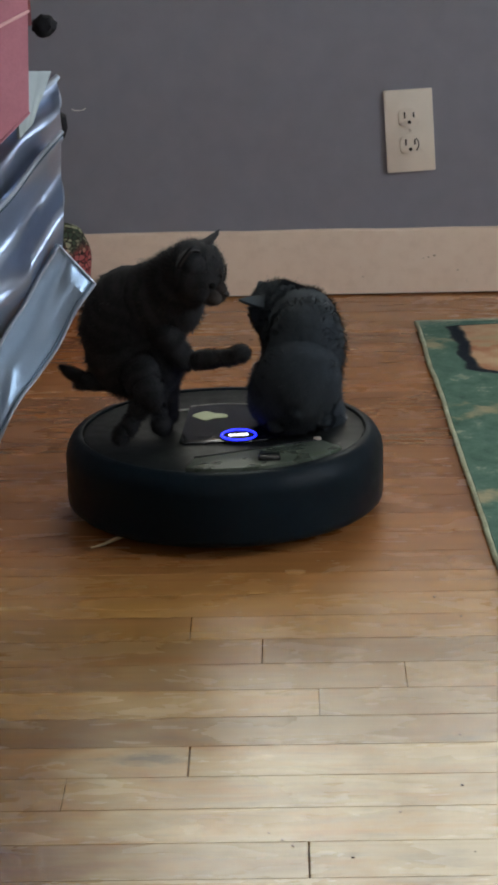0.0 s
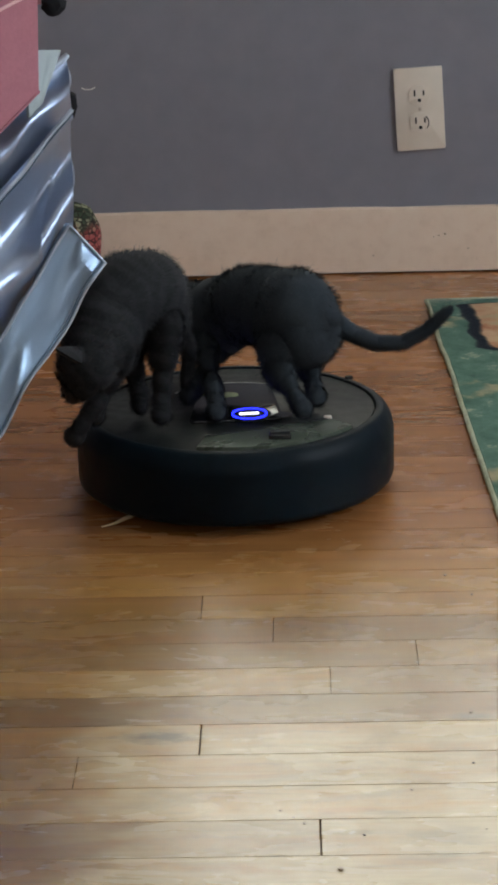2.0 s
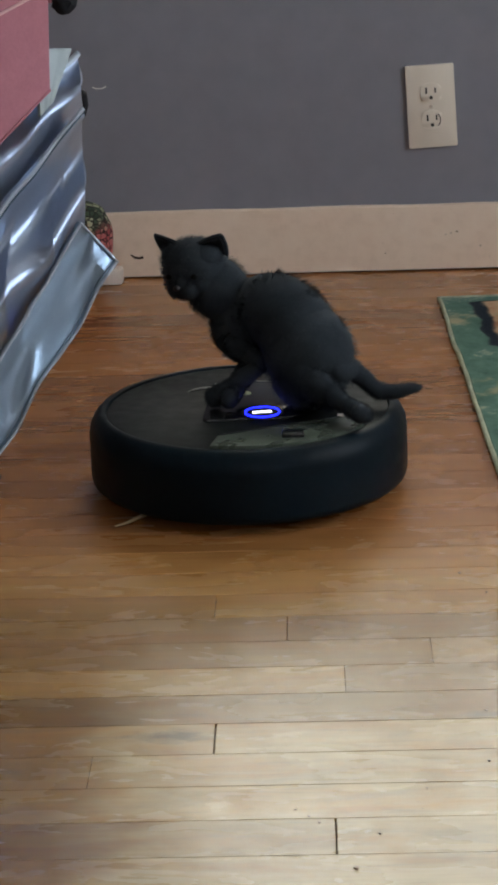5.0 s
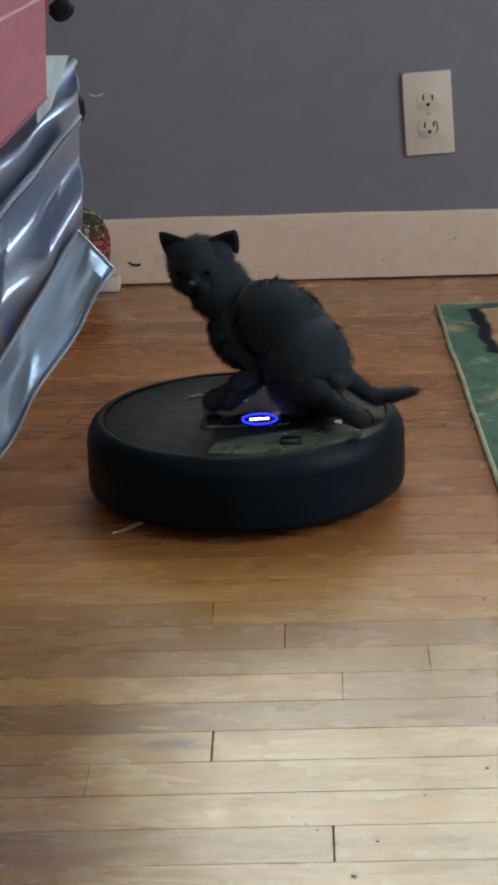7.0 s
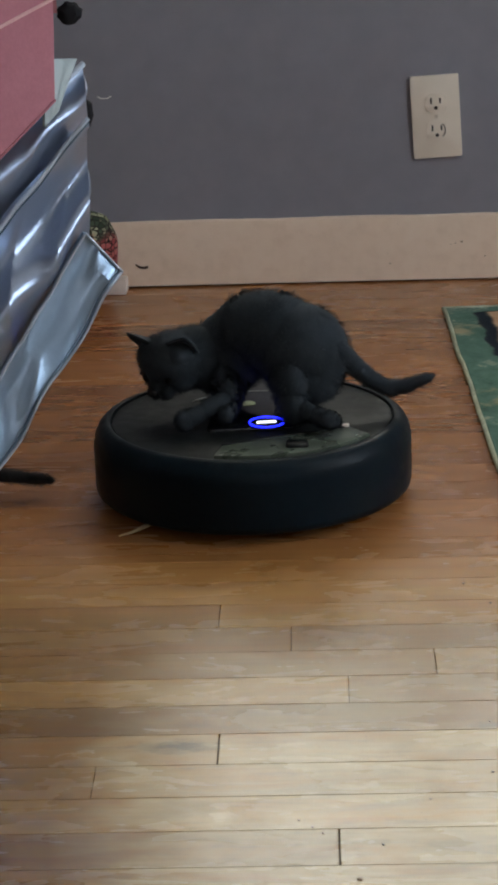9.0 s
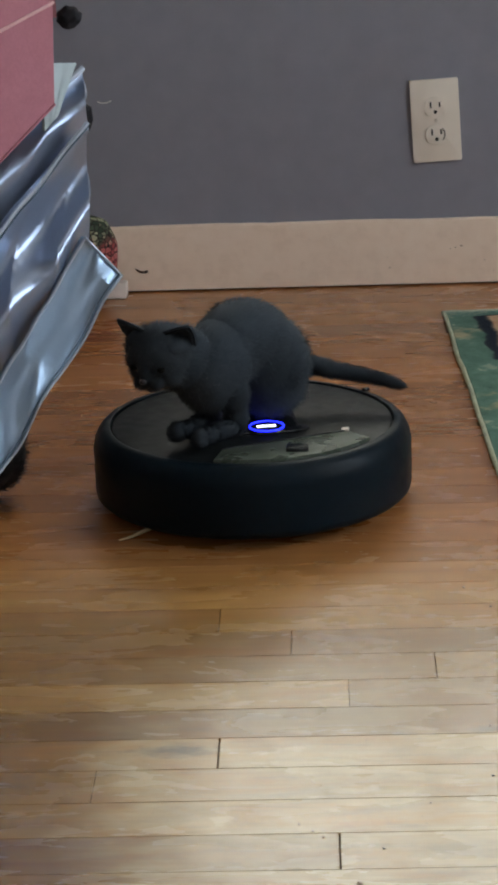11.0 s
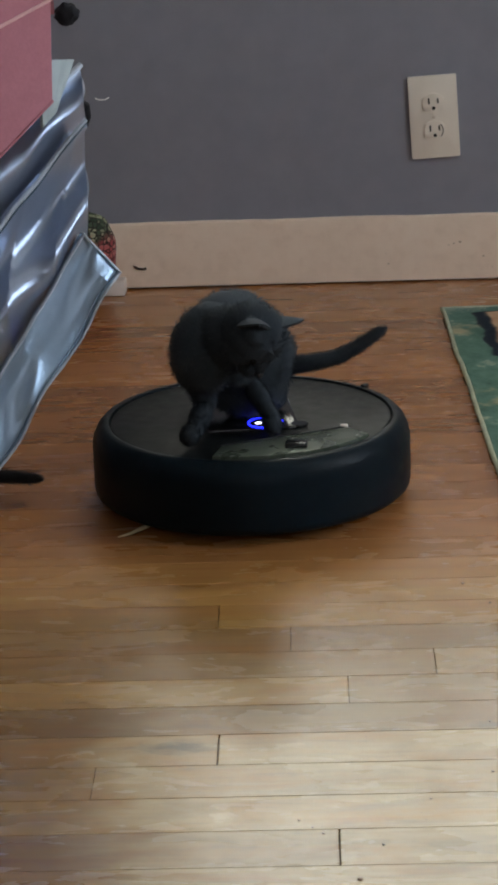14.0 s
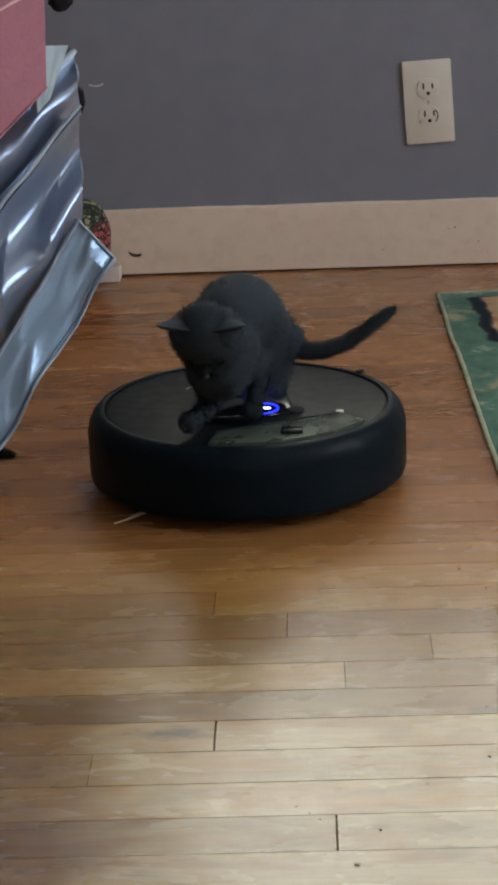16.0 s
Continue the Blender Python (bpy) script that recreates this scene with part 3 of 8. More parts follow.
E1, NRM = Vector((-0.751, -0.661, 0)), Vector((0.661, -0.751, 0))
OUT = Vector((0.12, -0.965, 0.235))
CORNER = Vector((-0.193, -1.10, 0))


def hang(a, z, d):
    """A place on the hanging side of the covers: a metres along the bed's side, z up, d outwards."""
    p = CORNER + E1 * a + OUT * d
    return (p.x, p.y, p.z + z)


def lerp(p, q, t):
    return (p[0] + (q[0] - p[0]) * t, p[1] + (q[1] - p[1]) * t)


def drape(top, low, puff, ripple, seed, nu=70, nv=40, thick=0.004, depth=0.0, folds=2.0, lean=0.04, cross=0.0, scallop=0.0, crinkle=0.0022):
    """A length of cloth between an upper and a lower slanting line, puffed out between them and rippled along them."""
    def at(u, v):
        a, z = lerp(lerp(*top, u), lerp(*low, u), v)
        d = depth + puff * math.sin(math.pi * min(1, v * 1.02)) ** 0.7
        d += lean * v
        warp = 0.8 * noise.noise((u * 2.0, seed, 0)) + 0.4 * noise.noise((u * 3.5, v * 1.2, seed))
        d += ripple * (math.sin(2 * math.pi * folds * v + 2.2 * warp + seed) + 1.1 * noise.noise((u * 3.4 + seed, v * 1.6, 0.3)))
        d += cross * (0.3 + 0.7 * v) * (1 - 1.6 * abs(math.sin(math.pi * 3.6 * u + 1.3 * noise.noise((u * 3, v * 2, seed)) - 0.9 * v)) ** 0.7)
        z += scallop * v * v * (math.sin(2 * math.pi * 3.6 * u) + 0.6 * noise.noise((u * 11, seed, 1)))
        edge = crinkle * noise.noise((u * 9, seed, v * 2))
        return hang(a + edge, z + edge, d)
    return sheet(at, nu, nv, thick), at


def line_on(at, v, n=60, lift=0.0, u0=0.0, u1=1.0):
    return [Vector(at(u0 + (u1 - u0) * k / n, v)) + NRM * lift for k in range(n + 1)]


def comforter():
    root = tagged(empty("satin_comforter", pose(0, 0, 0)), "rumpled silver-blue satin comforter hanging in folds over the bed", "comforter")
    bm, at = drape(((0.040, 0.334), (0.290, 0.052)), ((0.000, 0.289), (0.262, 0.010)), 0.003, 0.0035, 3.0, depth=0.064, folds=0.8, lean=0.020, cross=0.0062, scallop=0.0035)
    part("hanging_flap", bm, SATIN_BLUE, root, "pale blue satin flap")
    part("piping", tube(line_on(at, 0.985, lift=0.002), 0.0013, 7), HEM, root)
    part("piping", tube([Vector(at(0.0, k / 20)) + NRM * 0.002 for k in range(21)], 0.0012, 7), HEM, root)
    part("piping", tube(line_on(at, 0.02, lift=0.002), 0.0015, 7), HEM, root)
    part("stitching", tube(line_on(at, 0.90, lift=0.0024), 0.0006, 5), STITCH, root)
    bm, at = drape(((0.028, 0.442), (0.300, 0.222)), ((0.034, 0.318), (0.300, 0.020)), 0.004, 0.0125, 7.5, 110, 70, depth=0.026, folds=1.6, lean=0.027, cross=0.006)
    part("middle_fold", bm, SATIN, root)
    part("piping", tube(line_on(at, 0.01, lift=0.002), 0.0022, 7), HEM, root)
    part("stitching", tube(line_on(at, 0.035, lift=0.003), 0.0009, 5), STITCH, root)
    bm, at = drape(((0.030, 0.497), (0.300, 0.330)), ((0.026, 0.436), (0.300, 0.226)), 0.002, 0.0075, 4.1, 90, 50, depth=0.000, folds=1.2, lean=0.024)
    part("upper_fold", bm, SATIN, root)
    part("piping", tube(line_on(at, 0.0, lift=0.002, u1=0.5), 0.0030, 7), HEM, root)
    bm, at = drape(((0.076, 0.504), (0.036, 0.500)), ((0.076, 0.440), (0.060, 0.452)), 0.004, 0.0005, 2.2, 30, 24, depth=0.016, folds=0.5, lean=0.018, crinkle=0.0005)
    part("turned_edge", bm, LINING, root, "pale grey-green turned edge")
    part("inner_band", tube([hang(0.033, 0.463, -0.004), hang(0.028, 0.457, -0.004), hang(0.0255, 0.446, -0.004), hang(0.0265, 0.436, -0.006)], [0.003, 0.0062, 0.0050, 0.002], 10), BLACKCLOTH, root, "black inner band")
    return root


def pink_blanket():
    root = tagged(empty("pink_blanket", pose(0, 0, 0)), "dusty pink cloth blanket with a pale seam over the comforter", "blanket")

    def at(u, v):
        a = 0.0540 + 0.010 * (1 - v) + u * 0.30
        low = 0.462 - 0.70 * u * 0.30
        z = low + (0.585 - low) * min(1.0, v / 0.6)
        d = 0.042 + 0.004 * noise.noise((u * 3, v * 3, 0)) + 0.006 * math.sin(u * 5)
        if v > 0.6:
            d -= (v - 0.6) * 0.5
            z += 0.012 * math.sin((v - 0.6) / 0.4 * math.pi / 2) - 0.03 * ((v - 0.6) / 0.4) ** 2
        return hang(a, z, d)
    part("cloth", sheet(at, 50, 60, 0.004), PINK, root)
    seam = []
    for k in range(41):
        u = k / 40
        z = 0.5545 - 0.33 * u * 0.30
        low = 0.462 - 0.70 * u * 0.30
        seam.append(Vector(at(u, 0.6 * (z - low) / (0.585 - low))) + NRM * 0.0015)
    part("seam", tube(seam, 0.0016, 6), PINKSEAM, root, "pale pink seam")
    part("hem", tube([Vector(at(k / 40, 0.004)) + NRM * 0.001 for k in range(41)], 0.0012, 6), PINK, root)
    return root


comforter()
pink_blanket()
knob = tagged(link("pompom", ellipsoid((0, 0, 0), (0.0115, 0.008, 0.0105), 0.25), BLACKCLOTH), "black cloth pompom hanging at the blanket's edge", "pompom")
knob.matrix_world = Matrix.Translation(hang(0.0415, 0.543, 0.010))

# ---- small things on the floor ----
cushion_bm = bmesh.new()
bmesh.ops.create_uvsphere(cushion_bm, u_segments=40, v_segments=28, radius=1)
for v in cushion_bm.verts:
    x, y, z = v.co
    p = 0.72
    v.co = Vector((math.copysign(abs(x) ** p, x) * 0.062, math.copysign(abs(y) ** 0.9, y) * 0.034, math.copysign(abs(z) ** p, z) * 0.064)) * (1 + 0.05 * noise.noise(v.co * 2.5))
cushion = tagged(link("cushion", cushion_bm, FLORAL), "small green and red floral print cushion against the baseboard", "cushion")
cushion.matrix_world = pose(-0.346, -0.058, 0.066, 0, 4, 0)
block = tagged(link("plastic_block", box(-0.034, 0.034, -0.014, 0.014, 0, 0.023, 0.0025), WHITEP), "grubby white plastic block on the floor by the baseboard", "block")
block.matrix_world = pose(-0.308, -0.034, 0.0005, 0, 0, -2)
tagged(link("straw", tube([(-0.208, -1.069, 0.0035), (-0.196, -1.058, 0.0030), (-0.185, -1.047, 0.0045), (-0.175, -1.033, 0.0035), (-0.165, -1.022, 0.0050)], [0.0008, 0.0016, 0.0024, 0.0017, 0.0008], 7), STRAW), "pale dry straw lying on the floorboards", "straw")


def crumb(x, y, size, seed):
    bm = bmesh.new()
    bmesh.ops.create_icosphere(bm, subdivisions=1, radius=size)
    for v in bm.verts:
        v.co *= 1 + 0.5 * noise.noise(v.co * 900 + Vector((seed, 0, 0)))
        v.co = Vector((v.co.x * 1.3, v.co.y, v.co.z * 0.45))
    ob = tagged(link("crumb", bm, CHIP if seed in (2, 4, 5, 6, 7, 10, 11) else CRUMB), "dark crumb on the worn floorboards", "crumb", "crumbs on the floor")
    ob.matrix_world = pose(x, y, size * 0.4, 0, 0, seed * 47)


for k, (x, y, s) in enumerate(((0.1318, -1.6231, 0.0022), (0.1575, -1.2647, 0.0020), (0.1356, -1.2138, 0.0028), (0.041, -1.742, 0.0020), (0.080, -1.668, 0.0015), (0.137, -1.528, 0.0020), (-0.012, -1.712, 0.0016), (0.022, -1.795, 0.0034), (0.133, -1.735, 0.0012), (0.158, -1.13, 0.0012), (-0.004, -1.722, 0.0018), (-0.022, -1.700, 0.0014))):
    crumb(x, y, s * 0.58, k)


# ---- kittens ----
def tufts(p, seed):
    """A slow swirl over the coat, so that the hairs lie in locks."""
    out = np.zeros_like(p)
    for k, (f, w) in enumerate(((70.0, 0.5), (150.0, 0.6), (330.0, 0.5))):
        for axis in range(3):
            out[:, axis] += w * np.sin(f * (p[:, (axis + 1) % 3] + 0.7 * p[:, (axis + 2) % 3]) + seed * 1.7 + k * 2.1 + axis)
    return out


def furry(name, blobs, material, parent, label="", hairs=2600, length=0.0095, flow=(-1, 0, -0.25), seed=1, pale=None, core=0.965, ends=(-2, 2)):
    """Rounded forms joined into one mesh, covered with bent hairs that lie along the flow in locks."""
    r = np.random.RandomState(seed)
    verts, normals, corners, sizes, mats = [], [], [], [], []
    count = 0

    def add(v, n, f, m):
        nonlocal count
        verts.append(v), normals.append(n), corners.append((f + count).ravel())
        sizes.append(np.full(len(f), f.shape[1])), mats.append(m)
        count += len(v)

    blobs = [(np.array(c, float), np.array(rad, float) * core) for c, rad in blobs]
    for k, (c, rad) in enumerate(blobs):
        bm = ellipsoid(c, rad, 0.02, 3, seed + k)
        bm.normal_update()
        add(np.array([v.co[:] for v in bm.verts]), np.array([v.normal[:] for v in bm.verts]),
            np.array([[v.index for v in f.verts] for f in bm.faces]), np.zeros(len(bm.faces), int))
        bm.free()
    area = np.array([(rad[0] * rad[1] + rad[1] * rad[2] + rad[0] * rad[2]) for _, rad in blobs])
    counts = (hairs * 3.4 * area / area.sum()).astype(int)
    flow = np.array(flow, float)
    for k, (c, rad) in enumerate(blobs):
        d = r.normal(size=(counts[k], 3))
        d /= np.linalg.norm(d, axis=1)[:, None]
        p = c + d * rad
        keep = (d[:, 0] > ends[0]) & (d[:, 0] < ends[1])
        for j, (c2, rad2) in enumerate(blobs):
            if j != k:
                keep &= (((p - c2) / rad2) ** 2).sum(1) > 0.98
        p, d = p[keep], d[keep]
        n = d / rad
        n /= np.linalg.norm(n, axis=1)[:, None]
        lie = flow - n * (n @ flow)[:, None] * 0.9 + 0.42 * tufts(p, seed)
        lie -= n * (lie * n).sum(1)[:, None] * 0.8
        lie += r.normal(size=p.shape) * 0.26
        side = np.cross(n, lie) + r.normal(size=p.shape) * 0.3
        side /= np.linalg.norm(side, axis=1)[:, None]
        ln = length * r.uniform(0.4, 1.15, (len(p), 1)) * (1 + 0.45 * (r.rand(len(p), 1) < 0.10))
        mid = p + (n * 0.55 + lie * 0.40) * ln * 0.55
        tip = mid + (n * 0.26 + lie * 0.62) * ln * 0.60
        w = 0.00026
        v = np.stack([p - n * 0.001 + side * w, p - n * 0.001 - side * w, mid + side * w * 0.8, mid - side * w * 0.8, tip], 1).reshape(-1, 3)
        base = 5 * np.arange(len(p))[:, None]
        which = np.where(r.rand(len(p)) < (0.16 if pale is not None else 0.0), 2, 1)
        nn = np.repeat(n, 5, 0)
        f = np.concatenate([base + np.array([0, 1, 3]), base + np.array([0, 3, 2]), base + np.array([2, 3, 4])])
        add(v, nn, f, np.tile(which, 3))
    verts, normals, corners, sizes, mats = (np.concatenate(x) for x in (verts, normals, corners, sizes, mats))
    me = bpy.data.meshes.new(name)
    me.vertices.add(len(verts)), me.loops.add(len(corners)), me.polygons.add(len(sizes))
    me.vertices.foreach_set("co", verts.astype(np.float32).ravel())
    me.loops.foreach_set("vertex_index", corners.astype(np.int32))
    me.polygons.foreach_set("loop_start", (np.cumsum(sizes) - sizes).astype(np.int32))
    me.update(calc_edges=True)
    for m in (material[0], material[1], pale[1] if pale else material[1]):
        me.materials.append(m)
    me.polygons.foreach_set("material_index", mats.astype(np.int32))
    me.polygons.foreach_set("use_smooth", np.ones(len(sizes), bool))
    me.normals_split_custom_set_from_vertices(normals.tolist())
    ob = new(name, me)
    ob.parent = parent
    if label:
        ob["label"] = label
    return ob


def ear_mesh(side):
    bm = bmesh.new()
    rows = []
    for i in range(7):
        h = i / 6
        w = 0.0175 * (1 - h ** 1.25) ** 0.85 + 0.0010
        row = []
        for j in range(7):
            a = (j / 6 - 0.5) * 2
            row.append(bm.verts.new((-0.010 * (1 - a * a) * (1 - h) + 0.004 * h, a * w + side * 0.007 * h, 0.0255 * h)))
        rows.append(row)
    for p, q in zip(rows, rows[1:]):
        for j in range(6):
            bm.faces.new((p[j], p[j + 1], q[j + 1], q[j]))
    bmesh.ops.recalc_face_normals(bm, faces=bm.faces)
    bmesh.ops.solidify(bm, geom=list(bm.faces), thickness=0.0022)
    return bm


def kitten(fur, pale, label, seed, muzzle, marked=False):
    """A kitten in rigid parts. Torso parts look along +x; limb and tail parts run along +x from their upper end, origin at their middle."""
    root = tagged(empty("kitten"), label, "kitten")
    k = {"root": root}
    k["chest"] = furry("chest", [((0, 0, 0), (0.056, 0.039, 0.045)), ((0.022, 0, -0.006), (0.032, 0.033, 0.036))], fur, root, hairs=2500, seed=seed, pale=pale, ends=(-0.05, 2), length=0.0085)
    k["belly"] = furry("belly", [((0, 0, 0.003), (0.064, 0.0420, 0.0430))], fur, root, hairs=2300, seed=seed + 1, ends=(-0.55, 0.55))
    for i, (ry, rz) in enumerate(((0.0385, 0.0405), (0.0430, 0.0460))):
        k["flank%d" % i] = furry("flank", [((0, 0, 0), (0.058, ry, rz))], fur, root, hairs=2000, seed=seed + 30 + i, ends=(-0.5, 0.4), length=0.0085)
    k["rump"] = furry("rump", [((0, 0, 0), (0.054, 0.047, 0.053)), ((-0.02, 0, -0.012), (0.036, 0.045, 0.040))], fur, root, hairs=3000, seed=seed + 2, ends=(-2, 0.4))
    k["neck"] = furry("neck", [((0, 0, 0), (0.040, 0.033, 0.034))], fur, root, hairs=1500, seed=seed + 3, pale=pale, ends=(-0.3, 0.6))
    head = k["head"] = furry("head", [((0, 0, 0), (0.033, 0.0365, 0.032)), ((0.010, 0.013, -0.010), (0.020, 0.018, 0.017)), ((0.010, -0.013, -0.010), (0.020, 0.018, 0.017)), ((0.000, 0.019, 0.013), (0.018, 0.017, 0.014)), ((0.000, -0.019, 0.013), (0.018, 0.017, 0.014))], fur, root, hairs=3000, length=0.0075, seed=seed + 4, pale=pale)
    furry("muzzle", [((0.030, 0.007, -0.012), (0.012, 0.010, 0.009)), ((0.030, -0.007, -0.012), (0.012, 0.010, 0.009)), ((0.028, 0, -0.004), (0.014, 0.008, 0.010)), ((0.026, 0, -0.019), (0.010, 0.009, 0.006))], muzzle, head, hairs=700, length=0.0045, seed=seed + 5)
    part("nose", ellipsoid((0.042, 0, -0.0045), (0.003, 0.0042, 0.003), 0, 2), NOSE, head)
    for s in (1, -1):
        e = part("ear", ear_mesh(s), fur[0], head)
        e.matrix_basis = pose(-0.002, s * 0.0235, 0.0175, -s * 27, 4, s * 14)
        inner = part("ear_lining", ear_mesh(s), muzzle[0] if not marked else EARSKIN, e)
        inner.matrix_basis = Matrix.Translation((0.0016, 0, 0.001)) @ Matrix.Scale(0.82, 4)
        part("eye", ellipsoid((0.0275, s * 0.0155, 0.002), (0.0042, 0.0046, 0.0032), 0, 2), EYE, head)
        if marked:
            part("brow_mark", tube([(0.0325, s * 0.004, 0.004), (0.0310, s * 0.006, 0.012), (0.0265, s * 0.009, 0.020)], [0.0008, 0.0013, 0.0006], 6), muzzle[0], head, "pale brow mark")
    for i in range(2):
        k["upper_foreleg%d" % i] = furry("upper_foreleg", [((-0.012, 0, 0), (0.027, 0.017, 0.020)), ((0.012, 0, 0), (0.026, 0.0135, 0.015))], fur, root, hairs=1300, length=0.007, flow=(0.8, 0, 0), seed=seed + 10 + i, core=0.86)
        k["foreleg%d" % i] = furry("foreleg", [((-0.008, 0, 0), (0.032, 0.0125, 0.013)), ((0.016, 0, 0), (0.020, 0.0112, 0.011)), ((0.029, 0, 0.003), (0.014, 0.0135, 0.012))], fur, root, hairs=1300, length=0.005, flow=(0.7, 0, 0), seed=seed + 12 + i, pale=pale, core=0.8)
        k["thigh%d" % i] = furry("thigh", [((-0.004, 0, 0), (0.032, 0.020, 0.028)), ((0.018, 0, 0), (0.026, 0.017, 0.021))], fur, root, hairs=1700, length=0.010, flow=(0.7, 0, 0), seed=seed + 14 + i, core=0.93)
        k["hind_leg%d" % i] = furry("hind_leg", [((-0.010, 0, 0), (0.027, 0.0125, 0.014)), ((0.014, 0, 0), (0.020, 0.0115, 0.012)), ((0.026, 0, 0.002), (0.016, 0.0135, 0.011))], fur, root, hairs=1200, length=0.005, flow=(0.7, 0, 0), seed=seed + 16 + i, pale=pale, core=0.8)
    for i in range(6):
        r0 = 0.0114 - 0.0010 * i
        k["tail%d" % i] = furry("tail_segment", [((-0.004, 0, 0), (0.020, r0, r0)), ((0.006, 0, 0), (0.018, r0 * 0.94, r0 * 0.94))], fur, root, hairs=800, length=0.0055, flow=(1.2, 0, 0), seed=seed + 20 + i)
    return k


GREY = kitten(FUR_GREY, None, "fluffy charcoal grey kitten riding on the robot vacuum", 100, FUR_SHADED)
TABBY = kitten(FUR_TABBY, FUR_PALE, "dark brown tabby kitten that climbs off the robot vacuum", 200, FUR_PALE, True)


# ---- floorboards: nearest rows singly, the rest of the room joined ----
floor = tagged(link("floor", box(X0, X1, Y0, Y1, -0.06, -0.0035), SUBFLOOR, smooth=False), "worn honey-brown oak strip floorboards with open end joints", "floor", kind="structure")
PITCH, ROW0 = 0.0575, -1.3700
JOINTS = {0: [0.0985, -0.42], 1: [0.0203, 0.61], 2: [0.33, -0.31], 3: [-0.0885, 0.52], 4: [-0.1865, 0.42], 5: [0.37, -0.36], 6: [0.0083, -0.62], 7: [-0.43, 0.40], -1: [-0.030, 0.44], -2: [-0.0975, 0.37]}
rng = random.Random(7)
PLANKS = {}


def plank_mesh(length, tilt, gap):
    key = (round(length, 3), tilt, gap)
    if key not in PLANKS:
        bm = box(gap, length - gap, -PITCH + 0.00015, -0.00015, -0.018, 0.0, 0.00035, 1)
        for v in bm.verts:
            v.co.z += 0.00012 * tilt * (v.co.y / PITCH + 0.5)
        me = bpy.data.meshes.new("plank")
        bm.to_mesh(me)
        bm.free()
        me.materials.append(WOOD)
        PLANKS[key] = me
    return PLANKS[key]


rest = bmesh.new()
for n in range(-24, 58):
    ya = ROW0 - n * PITCH
    if ya > 0.05 or ya - PITCH < Y0 - 0.05:
        continue
    cuts = list(JOINTS.get(n, [rng.uniform(-0.85, -0.46), rng.uniform(0.46, 0.85)]))
    lo, hi = min(cuts), max(cuts)
    while lo > X0:
        lo -= rng.uniform(0.45, 1.3)
        cuts.append(max(lo, X0))
    while hi < X1:
        hi += rng.uniform(0.45, 1.3)
        cuts.append(min(hi, X1))
    cuts.sort()
    for a, b in zip(cuts, cuts[1:]):
        if b - a < 0.02:
            continue
        if -0.7 < (a + b) / 2 < 0.8 and n <= 12:
            ob = new("plank", plank_mesh(b - a, rng.choice((-1, 0, 1)), 0.0006 if n in (3, 6) else 0.00018))
            ob.parent = floor
            ob.location = (a, ya, 0)
        else:
            box(a + 0.0005, b - 0.0005, ya - PITCH + 0.0003, ya - 0.0003, -0.018, 0.0, bm=rest)
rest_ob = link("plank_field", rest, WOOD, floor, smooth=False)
tagged(rest_ob, kind="stuff")


